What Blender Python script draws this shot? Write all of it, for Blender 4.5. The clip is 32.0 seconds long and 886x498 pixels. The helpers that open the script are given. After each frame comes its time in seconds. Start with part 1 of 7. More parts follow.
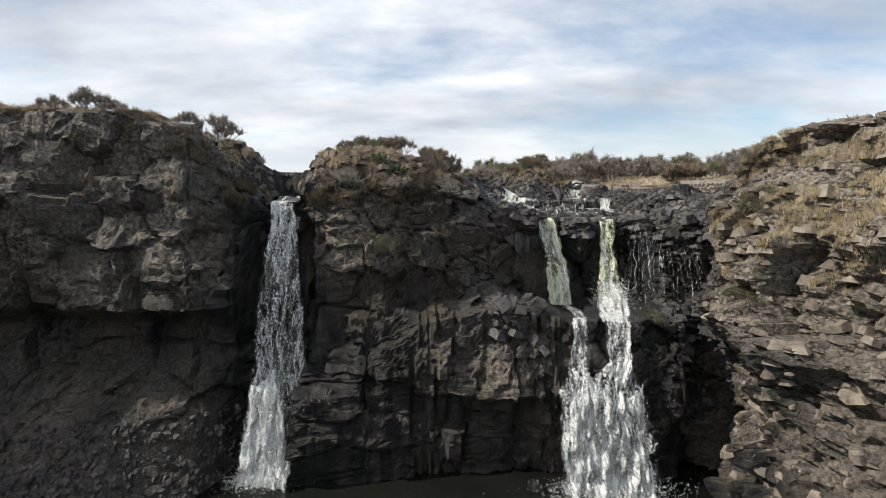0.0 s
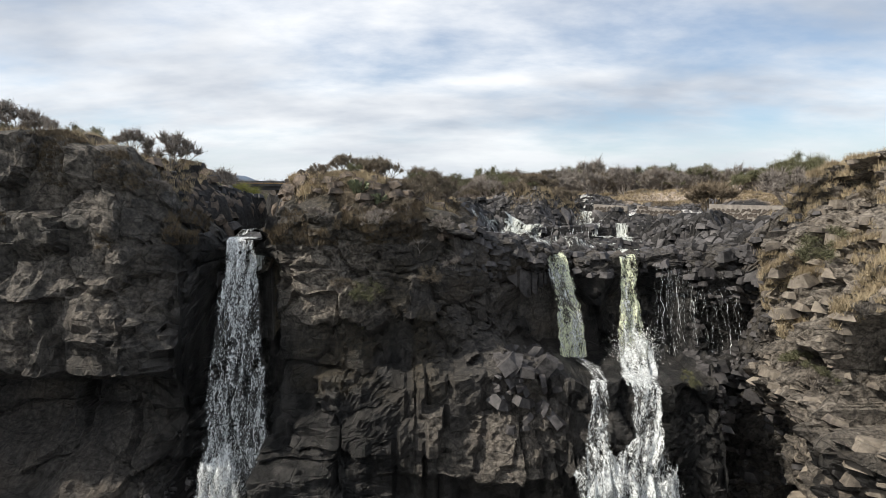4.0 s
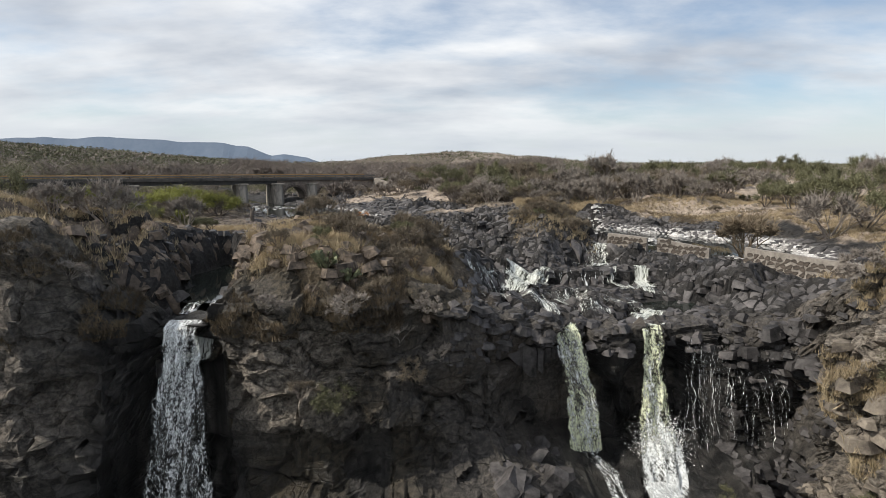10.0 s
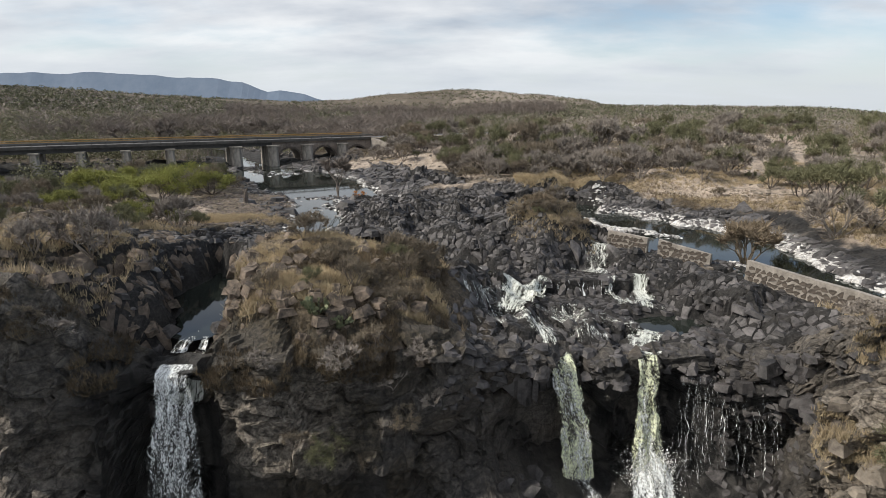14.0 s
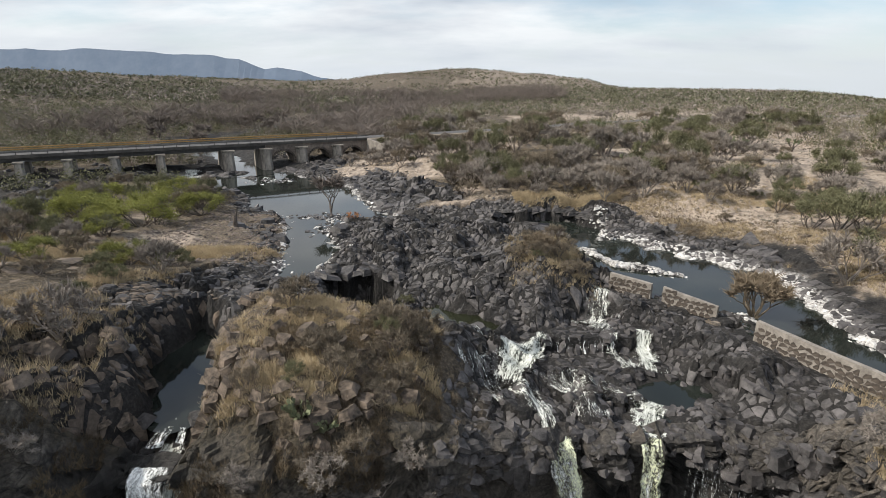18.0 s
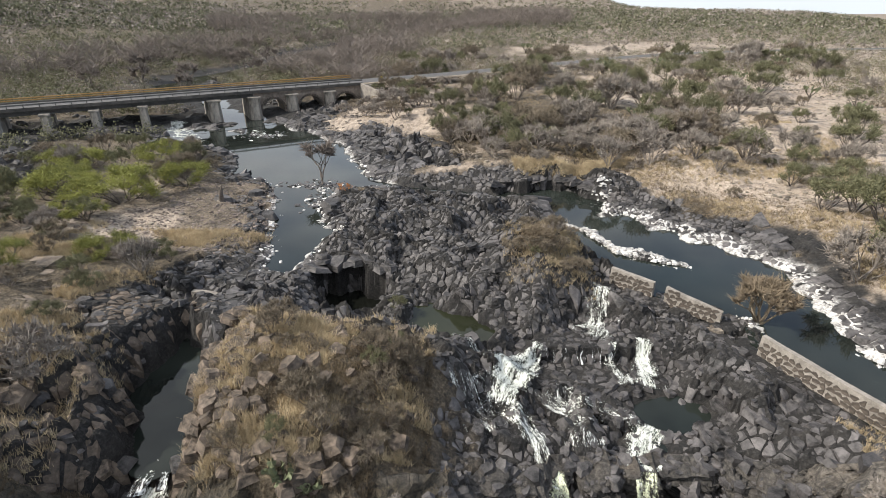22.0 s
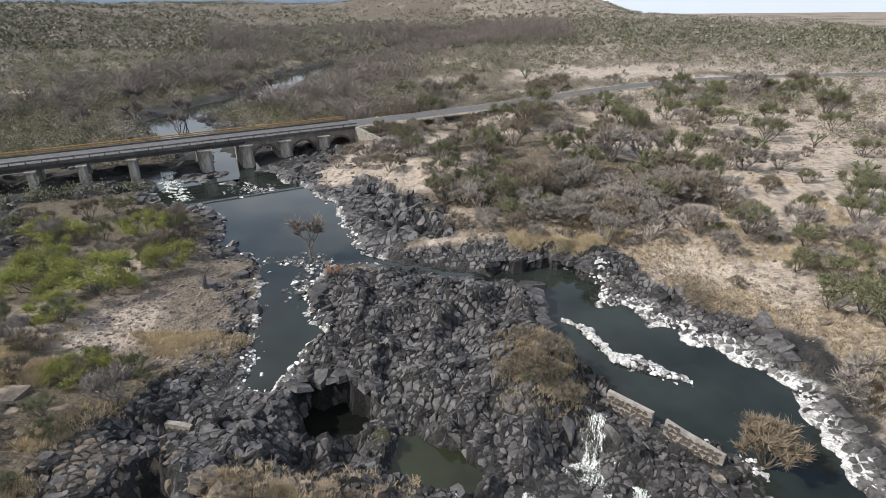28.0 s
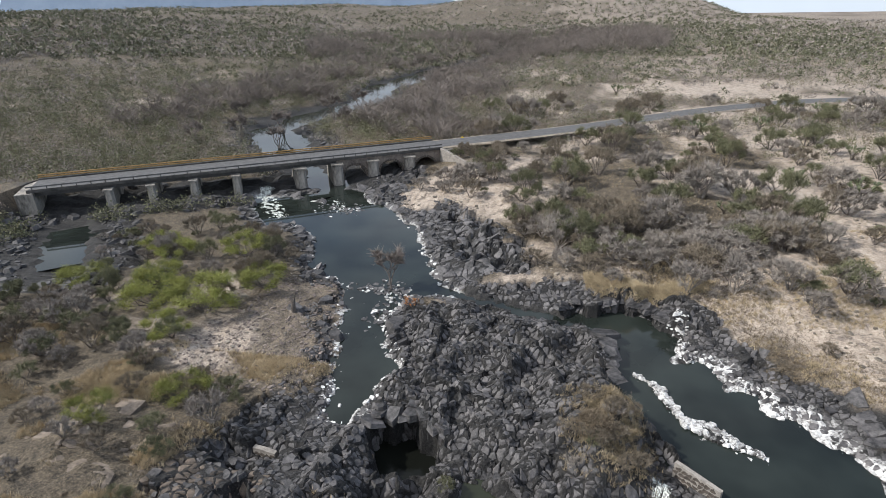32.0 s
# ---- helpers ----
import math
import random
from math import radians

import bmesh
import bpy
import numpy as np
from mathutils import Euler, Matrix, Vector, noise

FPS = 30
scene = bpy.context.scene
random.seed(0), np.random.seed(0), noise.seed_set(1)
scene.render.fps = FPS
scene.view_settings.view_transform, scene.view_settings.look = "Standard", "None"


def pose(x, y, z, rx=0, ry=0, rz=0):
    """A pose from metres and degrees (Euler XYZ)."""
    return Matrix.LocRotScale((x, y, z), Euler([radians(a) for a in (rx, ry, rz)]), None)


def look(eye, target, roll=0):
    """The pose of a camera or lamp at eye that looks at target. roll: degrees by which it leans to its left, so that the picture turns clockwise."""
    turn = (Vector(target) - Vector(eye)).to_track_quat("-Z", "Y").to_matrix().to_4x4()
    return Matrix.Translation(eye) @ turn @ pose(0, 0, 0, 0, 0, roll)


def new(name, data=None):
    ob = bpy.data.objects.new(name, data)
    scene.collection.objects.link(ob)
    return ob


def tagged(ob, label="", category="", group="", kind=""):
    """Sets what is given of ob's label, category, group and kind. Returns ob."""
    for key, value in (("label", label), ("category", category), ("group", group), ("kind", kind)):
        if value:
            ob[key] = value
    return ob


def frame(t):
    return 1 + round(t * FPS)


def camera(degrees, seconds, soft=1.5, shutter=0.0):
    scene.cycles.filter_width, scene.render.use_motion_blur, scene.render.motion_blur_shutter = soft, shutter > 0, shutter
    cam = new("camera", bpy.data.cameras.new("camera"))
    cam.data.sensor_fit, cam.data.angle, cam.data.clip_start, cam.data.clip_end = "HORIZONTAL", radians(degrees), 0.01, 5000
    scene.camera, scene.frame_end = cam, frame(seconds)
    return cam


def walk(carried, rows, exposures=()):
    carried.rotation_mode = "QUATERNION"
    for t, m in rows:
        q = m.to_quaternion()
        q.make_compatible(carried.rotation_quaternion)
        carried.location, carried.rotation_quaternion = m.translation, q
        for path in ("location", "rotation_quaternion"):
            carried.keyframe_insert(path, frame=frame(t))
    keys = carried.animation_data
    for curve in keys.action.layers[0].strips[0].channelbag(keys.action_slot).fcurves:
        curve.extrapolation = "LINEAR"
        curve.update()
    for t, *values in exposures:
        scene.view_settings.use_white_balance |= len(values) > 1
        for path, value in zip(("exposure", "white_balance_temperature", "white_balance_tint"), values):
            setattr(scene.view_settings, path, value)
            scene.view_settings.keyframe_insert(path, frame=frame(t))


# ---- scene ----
cam = camera(78.3, 32.0, 0.8)
METRES, EYE, TILT, LEAN, TURN = 54.0, 0.0, -5.2, 0.0, 0.0
ROWS = [
    (0.0, 0.0, 0.0, 0.0, 0.0, 0.0, -0.0),
    (0.5, 0.0027, 0.0172, 0.0072, 0.09, 0.0, -0.01),
    (1.0, 0.0038, 0.0346, 0.014, 0.11, 0.01, -0.03),
    (1.5, 0.0054, 0.0522, 0.0209, 0.13, 0.01, -0.04),
    (2.0, 0.0065, 0.0697, 0.0278, 0.12, 0.02, -0.04),
    (2.5, 0.0085, 0.0874, 0.0348, 0.11, 0.04, -0.04),
    (3.0, 0.0104, 0.105, 0.0424, 0.14, 0.05, -0.04),
    (3.5, 0.0121, 0.122, 0.0495, 0.15, 0.09, -0.03),
    (5.5, 0.0178, 0.1831, 0.0854, 0.22, -0.6, 0.05),
    (6.0, 0.0192, 0.1962, 0.0939, 0.26, -1.03, 0.01),
    (6.5, 0.0209, 0.2079, 0.1024, 0.29, -1.56, 0.03),
    (7.0, 0.0227, 0.218, 0.1112, 0.33, -2.39, 0.02),
    (7.5, 0.0249, 0.2278, 0.1204, 0.41, -3.2, 0.01),
    (8.0, 0.0257, 0.2371, 0.1309, 0.38, -3.23, -0.02),
    (8.5, 0.0278, 0.2463, 0.1416, 0.44, -3.18, 0.01),
    (9.0, 0.0295, 0.2552, 0.1535, 0.51, -3.18, 0.03),
    (9.5, 0.0305, 0.2631, 0.1657, 0.56, -3.13, 0.02),
    (10.0, 0.0324, 0.2703, 0.1787, 0.63, -3.11, 0.02),
    (10.5, 0.0334, 0.2762, 0.1918, 0.62, -3.07, 0.01),
    (11.0, 0.0339, 0.28, 0.2051, 0.63, -3.07, -0.0),
    (11.5, 0.0353, 0.2827, 0.2183, 0.66, -3.07, 0.02),
    (12.0, 0.0362, 0.2846, 0.2318, 0.64, -3.16, 0.01),
    (12.5, 0.0377, 0.2871, 0.2451, 0.68, -4.3, 0.02),
    (13.0, 0.0384, 0.2904, 0.2585, 0.69, -6.32, 0.03),
    (13.5, 0.0387, 0.2947, 0.2719, 0.69, -8.29, 0.02),
    (14.0, 0.0392, 0.3, 0.2855, 0.69, -9.58, 0.01),
    (14.5, 0.0401, 0.3062, 0.2989, 0.69, -9.6, 0.01),
    (16.5, 0.0417, 0.3368, 0.3531, 0.57, -11.37, -0.09),
    (17.0, 0.043, 0.3448, 0.3654, 0.59, -11.35, -0.08),
    (17.5, 0.0444, 0.3535, 0.3779, 0.61, -11.4, -0.05),
    (18.0, 0.0459, 0.362, 0.3903, 0.63, -11.86, -0.03),
    (18.5, 0.0472, 0.3707, 0.4026, 0.65, -12.9, -0.02),
    (19.0, 0.0483, 0.3797, 0.415, 0.65, -14.51, -0.01),
    (19.5, 0.0496, 0.3888, 0.4277, 0.66, -16.27, 0.0),
    (20.0, 0.0513, 0.3982, 0.4402, 0.66, -17.83, 0.03),
    (20.5, 0.0527, 0.4079, 0.4529, 0.66, -19.15, 0.05),
    (21.0, 0.0542, 0.4179, 0.4659, 0.68, -19.68, 0.07),
    (21.5, 0.0557, 0.4279, 0.4787, 0.68, -19.7, 0.1),
    (22.0, 0.0576, 0.438, 0.4916, 0.7, -19.72, 0.12),
    (22.5, 0.0595, 0.4485, 0.5045, 0.71, -19.73, 0.11),
    (23.0, 0.0614, 0.4589, 0.5174, 0.71, -19.74, 0.13),
    (23.5, 0.0633, 0.4698, 0.5302, 0.74, -19.76, 0.14),
    (24.0, 0.0652, 0.4807, 0.5431, 0.76, -19.78, 0.17),
    (24.5, 0.0672, 0.4915, 0.5564, 0.78, -19.78, 0.2),
    (25.0, 0.0692, 0.5021, 0.5701, 0.79, -19.8, 0.24),
    (25.5, 0.0714, 0.5123, 0.5845, 0.8, -19.82, 0.26),
    (27.5, 0.0805, 0.546, 0.6455, 0.84, -19.8, 0.37),
    (28.0, 0.0824, 0.5486, 0.6613, 0.92, -19.81, 0.4),
    (28.5, 0.0828, 0.5497, 0.6775, 1.42, -19.83, 0.38),
    (29.0, 0.0844, 0.5498, 0.694, 3.82, -19.83, 0.26),
    (29.5, 0.0862, 0.55, 0.71, 4.82, -19.82, 0.23),
    (30.0, 0.0877, 0.5498, 0.7244, 5.41, -19.84, 0.22),
    (30.5, 0.0889, 0.5496, 0.7364, 5.82, -19.84, 0.23),
    (31.0, 0.0883, 0.5493, 0.7454, 6.37, -19.84, 0.18),
    (31.5, 0.0878, 0.5485, 0.7535, 8.01, -19.86, 0.1),
    (32.0, 0.0879, 0.5476, 0.76, 9.84, -19.88, 0.03),
]
walk(cam, [(t, pose(0, 0, EYE, TILT, LEAN, TURN) @ pose(METRES * x, METRES * y, METRES * z, 90 + pitch, roll, yaw)) for t, x, y, z, yaw, pitch, roll in ROWS],
     exposures=[(0.0, 0.0, 6500, 10), (6.0, -0.05, 6500, 10), (10.0, -0.15, 6500, 10), (14.0, -0.14, 6500, 10), (18.0, -0.04, 6500, 10), (22.0, 0.33, 6450, 10), (24.0, 0.33, 6400, 10),
                (28.0, 0.2, 6150, 10), (32.0, 0.16, 6000, 10)])

# ---- light ----
SUN_DIR = Vector((-0.71, -0.14, 0.68)).normalized()
world = bpy.data.worlds.new("sky")
scene.world = world
world.use_nodes = True
wn, wl = world.node_tree.nodes, world.node_tree.links
wn.clear()


def wnode(kind, **values):
    nd = wn.new(kind)
    for key, value in values.items():
        nd.inputs[key].default_value = value
    return nd


sky = wn.new("ShaderNodeTexSky")
sky.sky_type = "NISHITA"
sky.sun_disc = False
sky.sun_elevation = math.asin(SUN_DIR.z)
sky.sun_rotation = math.atan2(SUN_DIR.x, SUN_DIR.y)
sky.air_density, sky.dust_density, sky.ozone_density = 1.0, 0.6, 1.6
coord = wn.new("ShaderNodeTexCoord")
split = wn.new("ShaderNodeSeparateXYZ")
wl.new(coord.outputs["Generated"], split.inputs[0])
# the cloud layer lies on a flat sheet overhead: direction divided by height
up = wn.new("ShaderNodeMath"); up.operation = "MAXIMUM"; up.inputs[1].default_value = 0.0
wl.new(split.outputs["Z"], up.inputs[0])
lift = wn.new("ShaderNodeMath"); lift.operation = "ADD"; lift.inputs[1].default_value = 0.22
wl.new(up.outputs[0], lift.inputs[0])
flat = wn.new("ShaderNodeVectorMath"); flat.operation = "SCALE"
inv = wn.new("ShaderNodeMath"); inv.operation = "DIVIDE"; inv.inputs[0].default_value = 1.0
wl.new(lift.outputs[0], inv.inputs[1])
wl.new(coord.outputs["Generated"], flat.inputs[0])
wl.new(inv.outputs[0], flat.inputs["Scale"])
warp = wnode("ShaderNodeTexNoise", Scale=0.55, Detail=4.0, Roughness=0.5)
mapping = wn.new("ShaderNodeMapping")
mapping.inputs["Location"].default_value = (2.3, 0.9, 0.0)
mapping.inputs["Scale"].default_value = (0.8, 1.25, 0.0)
wl.new(flat.outputs[0], mapping.inputs["Vector"])
wl.new(mapping.outputs[0], warp.inputs["Vector"])
puff = wnode("ShaderNodeTexNoise", Scale=1.5, Detail=9.0, Roughness=0.56, Distortion=0.1)
wl.new(mapping.outputs[0], puff.inputs["Vector"])
both = wn.new("ShaderNodeMath"); both.operation = "MULTIPLY_ADD"; both.inputs[1].default_value = 0.5
wl.new(warp.outputs["Fac"], both.inputs[0])
half = wn.new("ShaderNodeMath"); half.operation = "MULTIPLY"; half.inputs[1].default_value = 0.5
wl.new(puff.outputs["Fac"], half.inputs[0])
wl.new(half.outputs[0], both.inputs[2])
# cover is thicker towards the sun's side (-x) and thins out towards +x
side = wn.new("ShaderNodeMath"); side.operation = "MULTIPLY_ADD"; side.inputs[1].default_value = -0.10
wl.new(split.outputs["X"], side.inputs[0])
wl.new(both.outputs[0], side.inputs[2])
cover = wn.new("ShaderNodeMapRange")
cover.interpolation_type = "SMOOTHSTEP"
cover.inputs["From Min"].default_value, cover.inputs["From Max"].default_value = 0.34, 0.58
cover.inputs["To Max"].default_value = 0.94
wl.new(side.outputs[0], cover.inputs["Value"])
tone = wn.new("ShaderNodeValToRGB")
tone.color_ramp.elements[0].position, tone.color_ramp.elements[0].color = 0.42, (15.6, 15.7, 15.7, 1)
tone.color_ramp.elements[1].position, tone.color_ramp.elements[1].color = 0.66, (7.6, 8.3, 9.4, 1)
puff2 = wnode("ShaderNodeTexNoise", Scale=1.1, Detail=6.0, Roughness=0.5)
wl.new(mapping.outputs[0], puff2.inputs["Vector"])
wl.new(puff2.outputs["Fac"], tone.inputs[0])
mixer = wn.new("ShaderNodeMix"); mixer.data_type = "RGBA"
wl.new(cover.outputs["Result"], mixer.inputs["Factor"])
gain = wn.new("ShaderNodeVectorMath"); gain.operation = "SCALE"; gain.inputs["Scale"].default_value = 1.9
wl.new(sky.outputs["Color"], gain.inputs[0])
wl.new(gain.outputs[0], mixer.inputs["A"])
wl.new(tone.outputs["Color"], mixer.inputs["B"])
# pale haze along the horizon
haze = wn.new("ShaderNodeMapRange"); haze.interpolation_type = "SMOOTHSTEP"
haze.inputs["From Min"].default_value, haze.inputs["From Max"].default_value = 0.16, 0.0
haze.inputs["To Min"].default_value, haze.inputs["To Max"].default_value = 0.0, 0.9
wl.new(split.outputs["Z"], haze.inputs["Value"])
hazy = wn.new("ShaderNodeMix"); hazy.data_type = "RGBA"
hazy.inputs["B"].default_value = (10.2, 11.0, 11.8, 1)
wl.new(haze.outputs["Result"], hazy.inputs["Factor"])
wl.new(mixer.outputs["Result"], hazy.inputs["A"])
back = wnode("ShaderNodeBackground", Strength=0.073)
wl.new(hazy.outputs["Result"], back.inputs["Color"])
wout = wn.new("ShaderNodeOutputWorld")
wl.new(back.outputs[0], wout.inputs["Surface"])

sun_data = bpy.data.lights.new("sun", "SUN")
sun_data.energy, sun_data.angle, sun_data.color = 4.5, radians(0.8), (1.0, 0.93, 0.82)
sun = new("sun", sun_data)
sun.matrix_world = look((0, 0, 80), (-SUN_DIR.x, -SUN_DIR.y, 80 - SUN_DIR.z))


# ---- materials ----
def material(name):
    m = bpy.data.materials.new(name)
    m.use_nodes = True
    nodes, links = m.node_tree.nodes, m.node_tree.links
    return m, nodes, links, nodes["Principled BSDF"]


def ramp(nodes, stops):
    r = nodes.new("ShaderNodeValToRGB")
    while len(r.color_ramp.elements) < len(stops):
        r.color_ramp.elements.new(0.5)
    for e, (p, c) in zip(r.color_ramp.elements, stops):
        e.position, e.color = p, (*c, 1)
    return r


def tex(nodes, links, kind, scale, detail=5.0, rough=0.6, vector=None, stretch=None, distort=0.0):
    n = nodes.new("ShaderNodeTexNoise" if kind == "noise" else "ShaderNodeTexVoronoi")
    n.inputs["Scale"].default_value = scale
    if kind == "noise":
        n.inputs["Detail"].default_value, n.inputs["Roughness"].default_value = detail, rough
        n.inputs["Distortion"].default_value = distort
    c = nodes.new("ShaderNodeTexCoord")
    if stretch:
        mp = nodes.new("ShaderNodeMapping")
        mp.inputs["Scale"].default_value = stretch
        links.new(c.outputs["Object"], mp.inputs["Vector"])
        links.new(mp.outputs[0], n.inputs["Vector"])
    else:
        links.new(c.outputs["Object"], n.inputs["Vector"])
    return n


def mixed(nodes, links, fac, a, b):
    m = nodes.new("ShaderNodeMix")
    m.data_type = "RGBA"
    for key, v in (("Factor", fac), ("A", a), ("B", b)):
        if isinstance(v, (int, float)):
            m.inputs[key].default_value = v
        elif isinstance(v, tuple):
            m.inputs[key].default_value = (*v, 1)
        else:
            links.new(v, m.inputs[key])
    return m.outputs["Result"]


def bumped(nodes, links, bsdf, height, strength, distance):
    b = nodes.new("ShaderNodeBump")
    b.inputs["Strength"].default_value, b.inputs["Distance"].default_value = strength, distance
    links.new(height, b.inputs["Height"])
    links.new(b.outputs[0], bsdf.inputs["Normal"])


def simple(name, low, high, scale=3.0, rough=0.85, bump=0.4, dist=0.03, stretch=None, spread=0.0):
    """Two tones mixed by coarse and fine noise, with relief; spread: tone steps between objects."""
    m, nodes, links, bsdf = material(name)
    big = tex(nodes, links, "noise", scale * 0.2, 4, 0.6, stretch=stretch)
    fine = tex(nodes, links, "noise", scale, 8, 0.7, stretch=stretch)
    add = nodes.new("ShaderNodeMath"); add.operation = "MULTIPLY_ADD"; add.inputs[1].default_value = 0.55
    links.new(big.outputs["Fac"], add.inputs[0])
    h = nodes.new("ShaderNodeMath"); h.operation = "MULTIPLY"; h.inputs[1].default_value = 0.45
    links.new(fine.outputs["Fac"], h.inputs[0])
    links.new(h.outputs[0], add.inputs[2])
    r = ramp(nodes, [(0.39, low), (0.61, high)])
    links.new(add.outputs[0], r.inputs[0])
    col = r.outputs["Color"]
    if spread:
        info = nodes.new("ShaderNodeObjectInfo")
        geo = nodes.new("ShaderNodeNewGeometry")
        both_r = nodes.new("ShaderNodeMath"); both_r.operation = "ADD"
        links.new(info.outputs["Random"], both_r.inputs[0])
        links.new(geo.outputs["Random Per Island"], both_r.inputs[1])
        mr = nodes.new("ShaderNodeMapRange")
        mr.inputs["From Max"].default_value = 2.0
        mr.inputs["To Min"].default_value, mr.inputs["To Max"].default_value = 1 - spread, 1 + spread
        links.new(both_r.outputs[0], mr.inputs["Value"])
        hsv = nodes.new("ShaderNodeHueSaturation")
        links.new(mr.outputs["Result"], hsv.inputs["Value"])
        links.new(col, hsv.inputs["Color"])
        col = hsv.outputs["Color"]
    links.new(col, bsdf.inputs["Base Color"])
    bsdf.inputs["Roughness"].default_value = rough
    if bump:
        bumped(nodes, links, bsdf, fine.outputs["Fac"], bump, dist)
    return m


def ground_material():
    """Ground: basalt, dry grass, bare soil and pale crust, by the cover weights that the sheet carries."""
    m, nodes, links, bsdf = material("ground")
    att = nodes.new("ShaderNodeAttribute"); att.attribute_name = "cover"
    sep = nodes.new("ShaderNodeSeparateColor")
    links.new(att.outputs["Color"], sep.inputs[0])
    mid = tex(nodes, links, "noise", 0.8, 6, 0.65)
    fine = tex(nodes, links, "noise", 5.0, 7, 0.7)
    # basalt ground painted near-black to deepen the shade in gaps between blocks
    rock = ramp(nodes, [(0.40, (0.005, 0.005, 0.005)), (0.5, (0.016, 0.015, 0.015)), (0.62, (0.065, 0.06, 0.058))])
    links.new(fine.outputs["Fac"], rock.inputs[0])
    rock2 = ramp(nodes, [(0.42, (0.008, 0.008, 0.008)), (0.62, (0.045, 0.041, 0.037))])
    links.new(mid.outputs["Fac"], rock2.inputs[0])
    rockc = mixed(nodes, links, 0.5, rock.outputs["Color"], rock2.outputs["Color"])
    grass = ramp(nodes, [(0.40, (0.024, 0.019, 0.013)), (0.5, (0.095, 0.073, 0.048)), (0.62, (0.25, 0.198, 0.13))])
    links.new(fine.outputs["Fac"], grass.inputs[0])
    brown = ramp(nodes, [(0.40, (0.035, 0.028, 0.02)), (0.60, (0.14, 0.11, 0.075))])
    links.new(mid.outputs["Fac"], brown.inputs[0])
    grassc = mixed(nodes, links, 0.5, grass.outputs["Color"], brown.outputs["Color"])
    soil = ramp(nodes, [(0.36, (0.15, 0.119, 0.095)), (0.5, (0.43, 0.345, 0.265)), (0.66, (0.60, 0.505, 0.405))])
    links.new(mid.outputs["Fac"], soil.inputs[0])
    soilf = ramp(nodes, [(0.43, (0.08, 0.065, 0.056)), (0.57, (0.47, 0.408, 0.352))])
    links.new(fine.outputs["Fac"], soilf.inputs[0])
    soilc = mixed(nodes, links, 0.45, soil.outputs["Color"], soilf.outputs["Color"])
    pale = ramp(nodes, [(0.38, (0.12, 0.112, 0.105)), (0.52, (0.56, 0.54, 0.52)), (0.62, (0.80, 0.79, 0.77))])
    links.new(fine.outputs["Fac"], pale.inputs[0])
    c = mixed(nodes, links, sep.outputs["Green"], grassc, soilc)
    c = mixed(nodes, links, sep.outputs["Red"], c, rockc)
    c = mixed(nodes, links, sep.outputs["Blue"], c, pale.outputs["Color"])
    links.new(c, bsdf.inputs["Base Color"])
    bsdf.inputs["Roughness"].default_value = 0.9
    add = nodes.new("ShaderNodeMath"); add.operation = "ADD"
    links.new(mid.outputs["Fac"], add.inputs[0]); links.new(fine.outputs["Fac"], add.inputs[1])
    bumped(nodes, links, bsdf, add.outputs[0], 0.9, 0.22)
    return m


